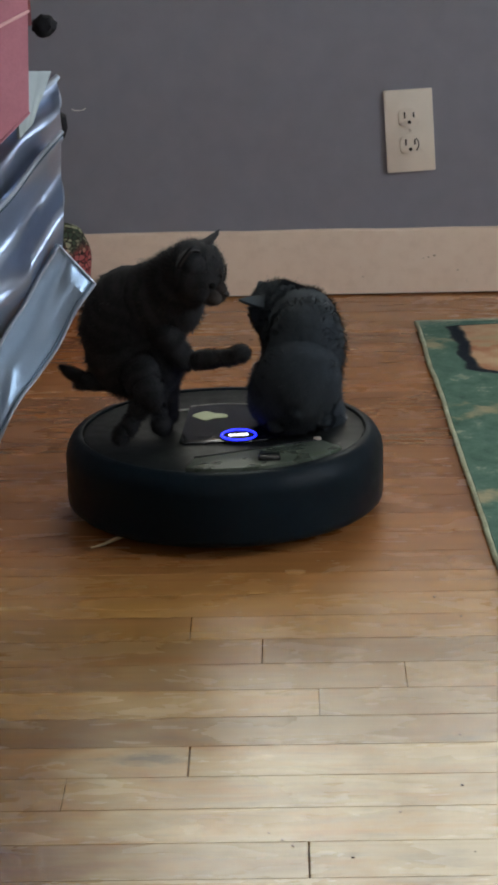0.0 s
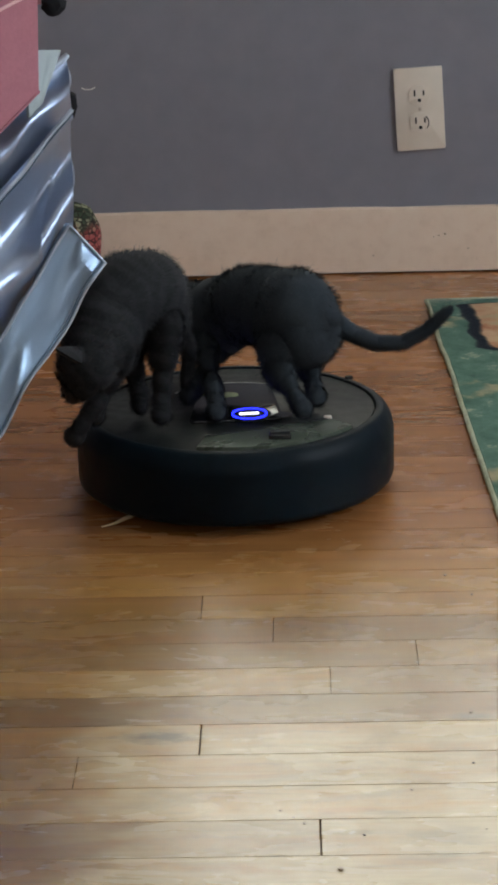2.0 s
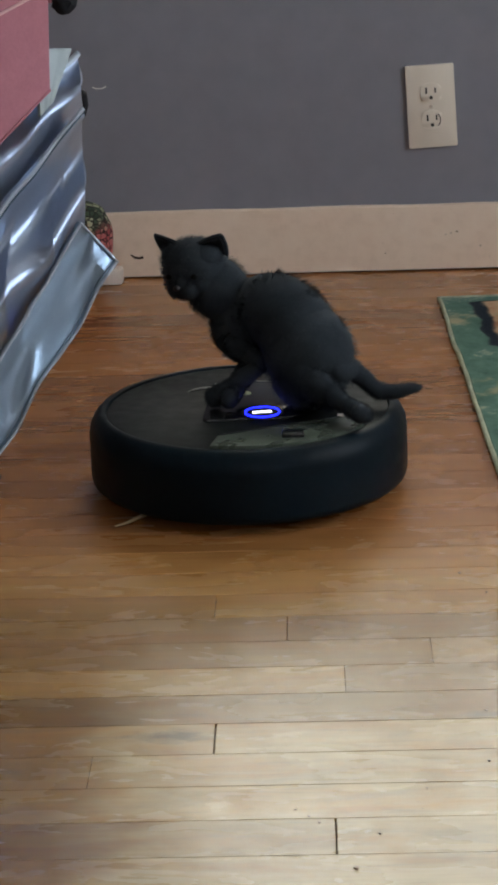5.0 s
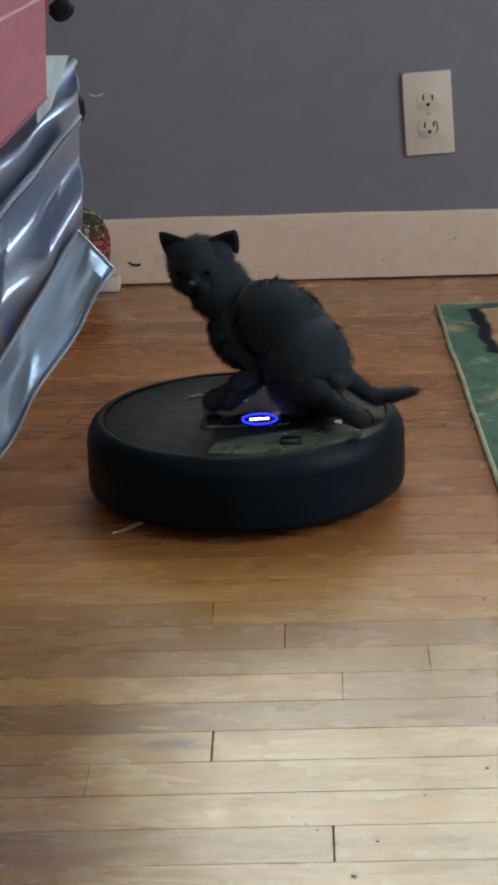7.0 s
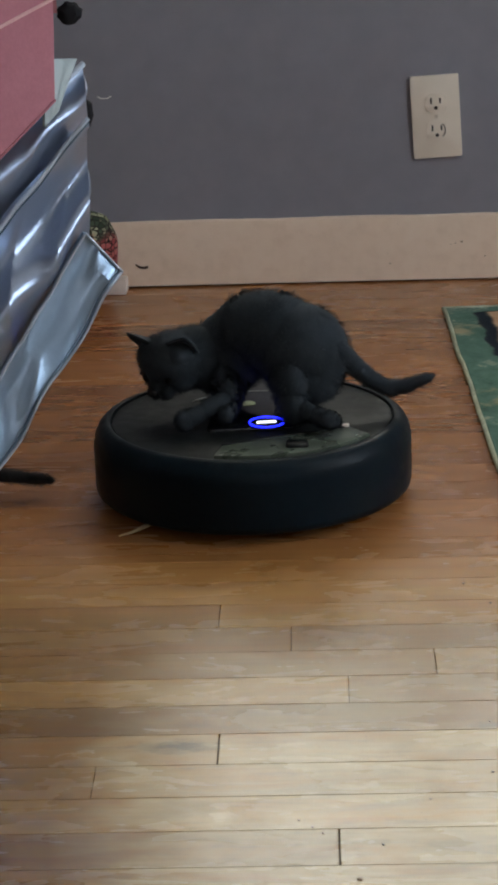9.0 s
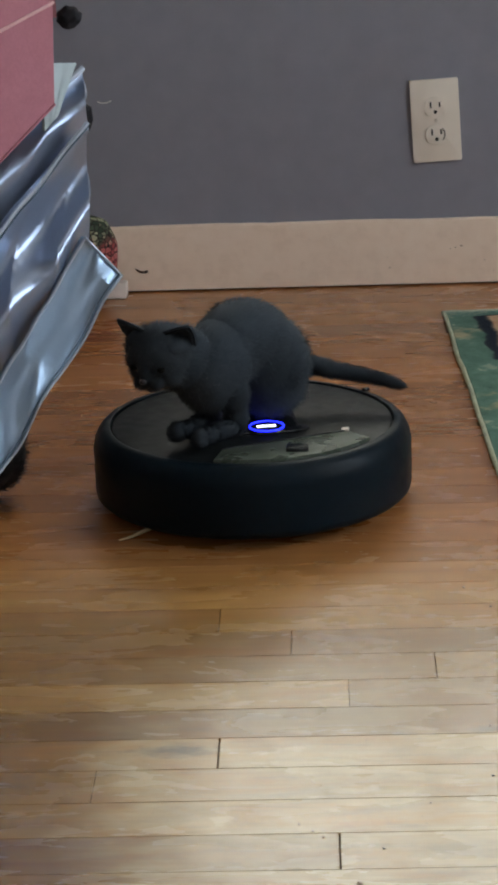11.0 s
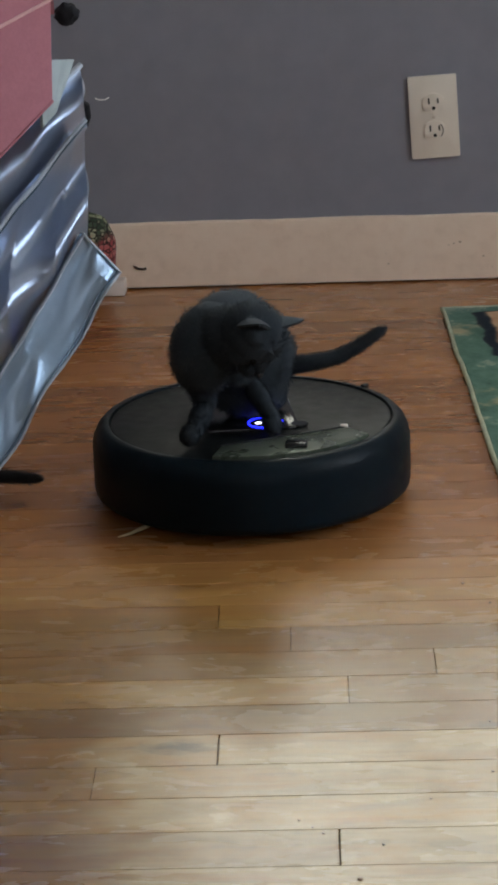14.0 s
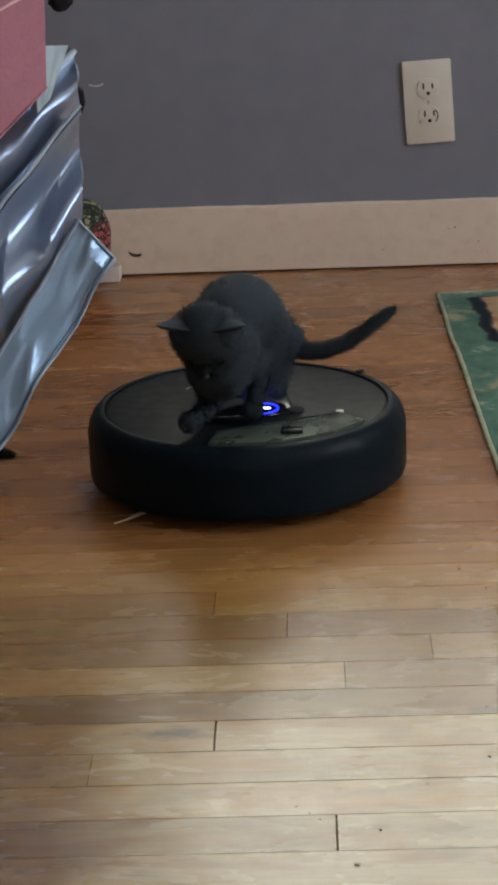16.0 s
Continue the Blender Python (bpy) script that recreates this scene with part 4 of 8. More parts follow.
def motions():
    walk(GREY["root"], [(0, pose(0.0081, -0.9617, 0.094)), (0.5, pose(0.0166, -0.9091, 0.094)), (1, pose(0.0103, -0.9245, 0.094)), (1.5, pose(0.0081, -0.9528, 0.094)), (2, pose(-0.0068, -0.9329, 0.094)), (2.5, pose(-0.0047, -0.9479, 0.094)), (3, pose(-0.0069, -0.9454, 0.094)), (3.5, pose(-0.0087, -0.9481, 0.094)), (4.2, pose(-0.0046, -0.9569, 0.094)), (6.5, pose(-0.0066, -0.9389, 0.094)), (7, pose(-0.0063, -0.9516, 0.094)), (7.5, pose(-0.0036, -0.9572, 0.094)), (8, pose(-0.0006, -0.9378, 0.094)), (8.5, pose(0.0089, -0.9246, 0.094)), (9, pose(-0.0165, -0.9409, 0.094)), (9.2, pose(-0.0281, -0.9369, 0.094)), (11.5, pose(-0.0553, -0.9283, 0.094)), (12.5, pose(-0.0493, -0.9509, 0.094)), (13, pose(-0.0485, -0.9536, 0.094)), (13.5, pose(-0.0629, -0.9514, 0.094)), (14, pose(-0.0721, -0.9378, 0.094)), (14.5, pose(-0.0672, -0.9202, 0.094)), (15, pose(-0.0524, -0.9226, 0.094)), (15.5, pose(-0.0558, -0.9363, 0.094)), (16, pose(-0.0637, -0.9447, 0.094))])
    walk(GREY["rump"], [(0, pose(0, 0, 0.053, 41.8, -51.2, 64.4)), (0.5, pose(0, 0, 0.093, 0, -10.2, 137.2)), (1, pose(0, 0, 0.088, 0, -10.1, 140.4)), (1.5, pose(0, 0, 0.05, 0, -76, 116.9)), (2, pose(0, 0, 0.093, 0, -10.6, 137.7)), (2.5, pose(0, 0, 0.088, 0, -21.9, 130.4)), (3, pose(0, 0, 0.058, 0, -60.7, 137.4)), (3.5, pose(0, 0, 0.056, 0, -58.4, 132.7)), (4.2, pose(0, 0, 0.056, 0, -58, 133.4)), (6.5, pose(0, 0, 0.056, 0, -56, 134.7)), (7, pose(0, 0, 0.056, 0, -57.4, 132.4)), (7.5, pose(0, 0, 0.056, 0, -57.4, 132.2)), (8, pose(0, 0, 0.056, 0, -53.4, 133.2)), (8.5, pose(0, 0, 0.06, 0, -46.9, 128.8)), (9, pose(0, 0, 0.066, 0, -36.3, 150.2)), (9.2, pose(0, 0, 0.076, 0, -29.9, -151.7)), (11.5, pose(0, 0, 0.053, 0, -62.2, -122.4)), (12.5, pose(0, 0, 0.053, 0, -62.6, -121.3)), (13, pose(0, 0, 0.053, 0, -61.7, -122.1)), (13.5, pose(0, 0, 0.05, 0, -71.4, -133.2)), (14, pose(0, 0, 0.056, 0, -72.3, -119.7)), (14.5, pose(0, 0, 0.06, 0, -65.4, -112.8)), (15, pose(0, 0, 0.064, 0, -60.5, -114.4)), (15.5, pose(0, 0, 0.064, 0, -63.1, -113.4)), (16, pose(0, 0, 0.064, 0, -63.7, -110.2))])
    walk(GREY["flank1"], [(0, pose(0.0053, 0.0151, 0.0697, 33.2, -40.3, 76.3)), (0.5, pose(-0.0205, 0.019, 0.0961, 0, -2.2, 137.2)), (1, pose(-0.0208, 0.0172, 0.0907, 0, -0.9, 140.4)), (1.5, pose(-0.0049, 0.0096, 0.0764, 0, -56.6, 116.9)), (2, pose(-0.021, 0.0191, 0.0959, 0, -1, 137.7)), (2.5, pose(-0.0169, 0.0199, 0.0952, 0, -8.3, 130.4)), (3, pose(-0.0123, 0.0113, 0.0798, 0, -42.7, 137.4)), (3.5, pose(-0.0119, 0.0129, 0.0771, 0, -40.4, 132.7)), (4.2, pose(-0.0121, 0.0128, 0.077, 0, -40, 133.4)), (6.5, pose(-0.0129, 0.0131, 0.0764, 0, -38, 134.7)), (7, pose(-0.012, 0.0132, 0.0769, 0, -39.4, 132.4)), (7.5, pose(-0.012, 0.0133, 0.0768, 0, -39.4, 132.2)), (8, pose(-0.013, 0.0138, 0.0753, 0, -35.7, 133.2)), (8.5, pose(-0.0141, 0.0175, 0.078, 0, -27.6, 128.8)), (9, pose(-0.021, 0.012, 0.079, 0, -18.3, 150.2)), (9.2, pose(-0.0225, -0.0121, 0.0868, 0, -15, -151.7)), (11.5, pose(-0.0085, -0.0133, 0.0748, 0, -43.6, -122.4)), (12.5, pose(-0.0081, -0.0134, 0.0749, 0, -44, -121.3)), (13, pose(-0.0085, -0.0136, 0.0746, 0, -43.1, -122.1)), (13.5, pose(-0.0072, -0.0077, 0.0716, 0, -55.6, -133.2)), (14, pose(-0.0054, -0.0095, 0.0785, 0, -53.9, -119.7)), (14.5, pose(-0.0059, -0.0139, 0.0835, 0, -46, -112.8)), (15, pose(-0.0073, -0.0161, 0.0868, 0, -41.2, -114.4)), (15.5, pose(-0.0066, -0.0152, 0.0876, 0, -43.8, -113.4)), (16, pose(-0.0055, -0.0148, 0.087, 0, -44.3, -110.2))])
    walk(GREY["belly"], [(0, pose(0.008, 0.0327, 0.0816, 27.8, -26.7, 85.9)), (0.5, pose(-0.0407, 0.0377, 0.0952, 0, 6, 137.2)), (1, pose(-0.041, 0.034, 0.0889, 0, 8.8, 140.4)), (1.5, pose(-0.0122, 0.024, 0.0909, 0, -24.6, 116.9)), (2, pose(-0.0414, 0.0376, 0.0939, 0, 9.3, 137.7)), (2.5, pose(-0.0333, 0.0391, 0.0955, 0, 7.4, 130.4)), (3, pose(-0.0269, 0.0247, 0.0917, 0, -17.7, 137.4)), (3.5, pose(-0.0256, 0.0278, 0.0882, 0, -15.3, 132.7)), (4.2, pose(-0.0262, 0.0277, 0.0879, 0, -14.9, 133.4)), (6.5, pose(-0.0275, 0.0278, 0.0866, 0, -13, 134.7)), (7, pose(-0.0259, 0.0283, 0.0875, 0, -14.4, 132.4)), (7.5, pose(-0.0258, 0.0284, 0.0875, 0, -14.4, 132.2)), (8, pose(-0.0274, 0.0291, 0.0848, 0, -11.8, 133.2)), (8.5, pose(-0.0277, 0.0344, 0.0831, 0, 3.9, 128.8)), (9, pose(-0.0409, 0.0235, 0.0816, 0, 6.7, 150.2)), (9.2, pose(-0.0446, -0.0241, 0.0896, 0, 2.8, -151.7)), (11.5, pose(-0.0186, -0.0293, 0.086, 0, -16.2, -122.4)), (12.5, pose(-0.0179, -0.0294, 0.0862, 0, -16.6, -121.3)), (13, pose(-0.0186, -0.0296, 0.0857, 0, -15.7, -122.1)), (13.5, pose(-0.0174, -0.0186, 0.0872, 0, -36.2, -133.2)), (14, pose(-0.0131, -0.0229, 0.0921, 0, -27.3, -119.7)), (14.5, pose(-0.0129, -0.0305, 0.0943, 0, -13, -112.8)), (15, pose(-0.0155, -0.0341, 0.0968, 0, -9.8, -114.4)), (15.5, pose(-0.0143, -0.033, 0.0985, 0, -12.3, -113.4)), (16, pose(-0.0118, -0.0321, 0.0973, 0, -11.2, -110.2))])
    walk(GREY["flank0"], [(0, pose(0.008, 0.0529, 0.0888, 25.3, -12.6, 93.4)), (0.5, pose(-0.0606, 0.0562, 0.0903, 0, 14.3, 137.2)), (1, pose(-0.0607, 0.0503, 0.0826, 0, 18.5, 140.4)), (1.5, pose(-0.0219, 0.0432, 0.0936, 0, 7.5, 116.9)), (2, pose(-0.0611, 0.0556, 0.087, 0, 19.7, 137.7)), (2.5, pose(-0.0491, 0.0577, 0.0888, 0, 23, 130.4)), (3, pose(-0.0438, 0.0403, 0.0935, 0, 7.3, 137.4)), (3.5, pose(-0.0413, 0.0448, 0.089, 0, 9.7, 132.7)), (4.2, pose(-0.042, 0.0444, 0.0886, 0, 10.1, 133.4)), (6.5, pose(-0.0438, 0.0443, 0.0865, 0, 12.1, 134.7)), (7, pose(-0.0414, 0.0454, 0.088, 0, 10.6, 132.4)), (7.5, pose(-0.0413, 0.0456, 0.088, 0, 10.7, 132.2)), (8, pose(-0.0431, 0.046, 0.0845, 0, 12.2, 133.2)), (8.5, pose(-0.0407, 0.0506, 0.0752, 0, 35.3, 128.8)), (9, pose(-0.0598, 0.0343, 0.0737, 0, 31.8, 150.2)), (9.2, pose(-0.0664, -0.0358, 0.0844, 0, 20.5, -151.7)), (11.5, pose(-0.0303, -0.0478, 0.0867, 0, 11.1, -122.4)), (12.5, pose(-0.0293, -0.0482, 0.087, 0, 10.8, -121.3)), (13, pose(-0.0302, -0.0482, 0.0861, 0, 11.7, -122.1)), (13.5, pose(-0.0307, -0.0327, 0.0967, 0, -16.7, -133.2)), (14, pose(-0.023, -0.0403, 0.0968, 0, -0.7, -119.7)), (14.5, pose(-0.021, -0.0498, 0.0925, 0, 20, -112.8)), (15, pose(-0.0246, -0.0542, 0.094, 0, 21.7, -114.4)), (15.5, pose(-0.0231, -0.0533, 0.0967, 0, 19.1, -113.4)), (16, pose(-0.019, -0.0517, 0.0948, 0, 21.8, -110.2))])
    walk(GREY["chest"], [(0, pose(0.0054, 0.0757, 0.0912, 24.7, -0.2, 99.2)), (0.5, pose(-0.0802, 0.0743, 0.0814, 0, 22.3, 137.2)), (1, pose(-0.0799, 0.0662, 0.0719, 0, 27.7, 140.4)), (1.5, pose(-0.0342, 0.0673, 0.0845, 0, 26.8, 116.9)), (2, pose(-0.0803, 0.073, 0.0751, 0, 29.3, 137.7)), (2.5, pose(-0.0643, 0.0755, 0.0752, 0, 36.6, 130.4)), (3, pose(-0.0631, 0.058, 0.0854, 0, 25.3, 137.4)), (3.5, pose(-0.0588, 0.0638, 0.0798, 0, 27.7, 132.7)), (4.2, pose(-0.0598, 0.0632, 0.0792, 0, 28.1, 133.4)), (6.5, pose(-0.0617, 0.0624, 0.0762, 0, 30.1, 134.7)), (7, pose(-0.0588, 0.0644, 0.0784, 0, 28.6, 132.4)), (7.5, pose(-0.0586, 0.0646, 0.0783, 0, 28.7, 132.2)), (8, pose(-0.0603, 0.0642, 0.0744, 0, 29.9, 133.2)), (8.5, pose(-0.0532, 0.0661, 0.0543, 0, 54.6, 128.8)), (9, pose(-0.0775, 0.0445, 0.0554, 0, 49.8, 150.2)), (9.2, pose(-0.0879, -0.0474, 0.0712, 0, 35.4, -151.7)), (11.5, pose(-0.0437, -0.0689, 0.0767, 0, 29.8, -122.4)), (12.5, pose(-0.0423, -0.0696, 0.0773, 0, 29.4, -121.3)), (13, pose(-0.0434, -0.0694, 0.076, 0, 30.3, -122.1)), (13.5, pose(-0.047, -0.05, 0.1002, 0, -1, -133.2)), (14, pose(-0.0353, -0.0617, 0.0927, 0, 17.7, -119.7)), (14.5, pose(-0.0303, -0.0718, 0.078, 0, 39.5, -112.8)), (15, pose(-0.0346, -0.0763, 0.0784, 0, 41, -114.4)), (15.5, pose(-0.033, -0.0762, 0.0822, 0, 38.4, -113.4)), (16, pose(-0.0271, -0.0736, 0.0796, 0, 41.2, -110.2))])
    walk(GREY["head"], [(0, pose(-0.0207, 0.1293, 0.0981, 0, 62, 165)), (0.5, pose(-0.123, 0.1313, 0.0707, 0, 10, 170)), (1, pose(-0.1194, 0.1252, 0.0602, 0, 10, 175)), (1.5, pose(-0.0862, 0.0998, 0.1277, 0, 18, 178)), (2, pose(-0.1321, 0.123, 0.0726, 0, 15, 180)), (2.5, pose(-0.1154, 0.0616, 0.1239, 14, 30, -136)), (3, pose(-0.1174, 0.0519, 0.1438, 14, 22, -132)), (3.5, pose(-0.1077, 0.0485, 0.1386, 4, 13, -110)), (4.2, pose(-0.1132, 0.0572, 0.1357, 4, 13, -110)), (6.5, pose(-0.124, 0.0738, 0.1373, 8, 16, -138)), (7, pose(-0.1091, 0.0773, 0.1422, 3, 8, -104)), (7.5, pose(-0.1072, 0.0688, 0.1417, 2, 10, -99)), (8, pose(-0.1126, 0.0616, 0.128, 12, 32, -158)), (8.5, pose(-0.1106, 0.0462, 0.089, 6, 42, -165)), (9, pose(-0.1398, 0.0125, 0.0547, 6, 34, -125)), (9.2, pose(-0.1425, -0.0906, 0.0644, 2, 42, -112)), (11.5, pose(-0.0913, -0.1112, 0.1007, 0, 18, -118)), (12.5, pose(-0.0816, -0.1158, 0.1081, 0, 18, -106)), (13, pose(-0.0832, -0.1152, 0.1067, 0, 18, -106)), (13.5, pose(-0.0338, -0.0827, 0.1425, -26, 42, -72)), (14, pose(0.0088, -0.1059, 0.1143, -26, 66, -55)), (14.25, pose(-0.0188, -0.1155, 0.1098, -11.3, 54.4, -86.2)), (14.5, pose(-0.0464, -0.1251, 0.1053, 8, 48, -115)), (15, pose(-0.0539, -0.1296, 0.1035, 0, 64, -98)), (15.5, pose(-0.0506, -0.1271, 0.1129, 0, 58, -98)), (16, pose(-0.0413, -0.1266, 0.1085, 0, 66, -98))])
    walk(GREY["neck"], [(0, pose(-0.0087, 0.1088, 0.0968, 13.5, -6.6, 116)), (0.5, pose(-0.1067, 0.1083, 0.0751, -1.1, 8.6, 126.9)), (1, pose(-0.1047, 0.1012, 0.0649, -2.5, 9.4, 123.8)), (1.5, pose(-0.0644, 0.0884, 0.1099, -12.8, -35.2, 148)), (2, pose(-0.1117, 0.1031, 0.0731, -0.3, 2, 136)), (2.5, pose(-0.095, 0.0709, 0.1015, 9.5, -42.6, -164.7)), (3, pose(-0.0958, 0.0572, 0.1187, -16.1, -46.9, -173.6)), (3.5, pose(-0.0883, 0.0582, 0.1132, -18.4, -49, -162.7)), (4.2, pose(-0.0918, 0.0627, 0.1113, -14.8, -46.4, -173.6)), (6.5, pose(-0.0987, 0.0714, 0.1107, -8.8, -44, 169.6)), (7, pose(-0.0891, 0.0744, 0.1145, -10, -50.8, 165.6)), (7.5, pose(-0.0879, 0.0698, 0.1142, -12.9, -52.4, 175)), (8, pose(-0.0918, 0.0656, 0.1047, -11.3, -45.7, -177.1)), (8.5, pose(-0.0873, 0.0583, 0.0731, 4.2, -29.7, -160.9)), (9, pose(-0.1152, 0.0289, 0.0546, 5.7, 0.6, -152.8)), (9.2, pose(-0.1215, -0.0731, 0.0673, 0.5, 5.5, -141.6)), (11.5, pose(-0.072, -0.0954, 0.091, 4.4, -20.6, -138.3)), (12.5, pose(-0.0659, -0.0983, 0.0954, 2.6, -26.9, -130.4)), (13, pose(-0.0673, -0.0978, 0.094, 2.5, -26.8, -131)), (13.5, pose(-0.042, -0.0703, 0.1258, -37.1, -50.2, -68.1)), (14, pose(-0.0128, -0.0891, 0.1064, -26.7, -19.1, -45.1)), (14.5, pose(-0.0407, -0.1047, 0.0939, -1.4, -26.2, -106.9)), (15, pose(-0.0468, -0.1092, 0.0929, -0.8, -23.8, -109.8)), (15.5, pose(-0.0442, -0.1078, 0.0999, -0.9, -29.7, -109.1)), (16, pose(-0.0363, -0.1065, 0.0963, -1, -27.8, -105))])
    walk(GREY["upper_foreleg0"], [(0, pose(-0.0249, 0.0598, 0.0797, 1, 20.8, -92.8)), (0.5, pose(-0.0867, 0.0409, 0.0581, 12.7, 13.4, -54.6)), (1, pose(-0.0805, 0.033, 0.0523, 14.2, 3.8, -44.1)), (1.5, pose(-0.053, 0.0369, 0.054, 4.2, 27.9, -79)), (2, pose(-0.0951, 0.0303, 0.0466, 3.1, 20.7, -81.6)), (2.5, pose(-0.089, 0.0457, 0.0378, -14.1, 49.5, -110.3)), (3, pose(-0.0668, 0.0281, 0.0564, 30.6, 26.5, -43.9)), (3.5, pose(-0.0654, 0.0328, 0.051, 27, 25.6, -51.9)), (4.2, pose(-0.0647, 0.0325, 0.051, 28.6, 24, -48.3)), (6.5, pose(-0.0656, 0.0308, 0.0484, 28.7, 22.7, -47.9)), (7, pose(-0.0633, 0.034, 0.051, 29, 22, -47.2)), (7.5, pose(-0.0641, 0.0339, 0.0502, 28, 23.8, -49.7)), (8, pose(-0.0674, 0.0315, 0.0459, 25.4, 24.4, -56)), (8.5, pose(-0.0654, 0.024, 0.0288, 16.2, 17.7, -81.2)), (9, pose(-0.0813, -0.0015, 0.0315, 17.4, 13.2, -76.7)), (9.1, pose(-0.0856, -0.0359, 0.0312, 2.8, 47.4, -104.1)), (9.2, pose(-0.0898, -0.0703, 0.0308, -57.9, 61.6, -175.1)), (11.5, pose(-0.0214, -0.0778, 0.0349, -178.6, 71.6, 60.3)), (12.5, pose(-0.0193, -0.0728, 0.0379, -169.2, 58.3, 70.5)), (13, pose(-0.0203, -0.0738, 0.0359, -171.8, 61.3, 67.6)), (13.5, pose(-0.0256, -0.0627, 0.0686, 170.5, 45.3, 45.8)), (14, pose(-0.0091, -0.0599, 0.0636, -177.1, 29, 66)), (14.5, pose(-0.0083, -0.0789, 0.0347, -153.7, 84.1, 90.8)), (15, pose(-0.0146, -0.0842, 0.0351, -109.8, 84, 134.9)), (15.5, pose(-0.0116, -0.0779, 0.0402, -151.4, 70.2, 92.6)), (16, pose(0.0039, -0.0582, 0.0605, -167.2, 1.6, 70.4))])
    walk(GREY["foreleg0"], [(0, pose(-0.0285, 0.0374, 0.0399, 56.4, 85.3, 159.5)), (0.5, pose(-0.0861, 0.0031, 0.031, 128.1, 43.6, -126.8)), (1, pose(-0.0777, -0.002, 0.0302, 125.5, 41.4, -130.7)), (1.5, pose(-0.0424, -0.0175, 0.0246, 156.5, 27.9, -79)), (2, pose(-0.0853, -0.036, 0.0213, 155.4, 20.7, -81.6)), (2.25, pose(-0.1012, 0.0077, 0.018, 114, 37.1, -157.1)), (2.5, pose(-0.1172, 0.0514, 0.0148, 85.5, 7.4, 137)), (3, pose(-0.0737, 0.0017, 0.0276, 113.9, 34.9, -154.6)), (3.5, pose(-0.0741, 0.0003, 0.0251, 118, 29.2, -146.8)), (4.2, pose(-0.0747, 0.0061, 0.0254, 111.7, 29.8, -159.5)), (6.5, pose(-0.0761, 0.0047, 0.0244, 111, 27.6, -160.9)), (7, pose(-0.0738, 0.012, 0.0258, 107, 30.6, -169.2)), (7.5, pose(-0.0761, 0.0123, 0.025, 106, 29, -171.2)), (8, pose(-0.0806, 0.0013, 0.0229, 112.6, 24.2, -156.5)), (8.5, pose(-0.0902, 0.0117, 0.0159, 98.7, 9.8, 158.5)), (9, pose(-0.0995, -0.0435, 0.0182, 112.2, 14.3, -142.3)), (9.2, pose(-0.1291, -0.0857, 0.0099, 111.1, -2.1, -152.4)), (11.5, pose(-0.0344, -0.097, 0.0111, 110.6, 0.2, -122.9)), (12.5, pose(-0.0334, -0.0851, 0.0137, 110.5, 5.4, -126.8)), (13, pose(-0.0336, -0.0879, 0.0124, 110.6, 2.9, -125.4)), (13.5, pose(-0.0227, -0.0713, 0.0303, 115.2, 41.7, -113.9)), (14, pose(0.0138, -0.058, 0.0306, 158.7, 42.4, -52.2)), (14.5, pose(-0.0208, -0.1047, 0.0104, 133.3, -1.1, -113.7)), (15, pose(-0.0301, -0.1102, 0.0106, 133.3, -0.7, -116.2)), (15.5, pose(-0.0266, -0.0967, 0.0138, 133.3, 5.5, -118.2)), (16, pose(0.007, -0.0519, 0.0346, 139.5, 54.4, -106.8))])
    walk(GREY["thigh0"], [(0, pose(-0.032, 0.0147, 0.0409, 5.3, 57.5, 104.1)), (0.5, pose(-0.0245, -0.0321, 0.0666, 151.1, 48.8, -103.7)), (1, pose(-0.023, -0.0349, 0.0626, 152, 44.2, -102.4)), (1.5, pose(-0.0119, -0.0239, 0.0355, -178, 16, -47.5)), (2, pose(-0.0182, -0.0276, 0.0634, 162.4, 65.4, -74.6)), (2.5, pose(-0.0198, -0.023, 0.058, 171.7, 68.6, -64.5)), (3, pose(-0.0066, -0.0302, 0.041, -168.6, 21.1, -39.1)), (3.5, pose(-0.0068, -0.0258, 0.0393, -166.3, 20.7, -32.6)), (4.2, pose(-0.0073, -0.0276, 0.0392, -167.7, 20.4, -36.6)), (6.5, pose(-0.0071, -0.0313, 0.0391, -169.8, 19, -42.9)), (7, pose(-0.0068, -0.0279, 0.0392, -167.9, 19.6, -37)), (7.5, pose(-0.0075, -0.0278, 0.0392, -168.2, 20.1, -37.9)), (8, pose(-0.0109, -0.0293, 0.039, -171.4, 22.1, -46.8)), (8.5, pose(-0.0125, -0.0328, 0.0411, -175.4, 22.2, -57.4)), (9, pose(-0.0133, -0.0332, 0.0376, 173.5, 59.1, -73.5)), (9.2, pose(-0.0064, -0.0245, 0.0531, 76.2, 37.2, 173.9)), (10.35, pose(0.0108, -0.0136, 0.0526, 47.7, 13.5, 113.6)), (11.5, pose(0.0281, -0.0027, 0.0521, 51.2, -21.1, 65.7)), (12.5, pose(0.0291, -0.0025, 0.0517, 51.7, -19.9, 64.2)), (13, pose(0.0283, -0.0023, 0.0515, 51.1, -19.5, 66.2)), (13.5, pose(0.0234, -0.0084, 0.0516, 52.5, -20.3, 61.9)), (14, pose(0.0258, -0.0019, 0.0559, 48.5, -19.4, 73.7)), (14.5, pose(0.0293, 0.0035, 0.0535, 48.5, -6.3, 73.7)), (15, pose(0.0289, 0.0033, 0.052, 48.5, 7.6, 74)), (15.5, pose(0.0297, 0.0033, 0.0553, 48.4, -0.5, 72.1)), (16, pose(0.0299, 0.005, 0.0556, 48.3, -1.7, 74.4))])
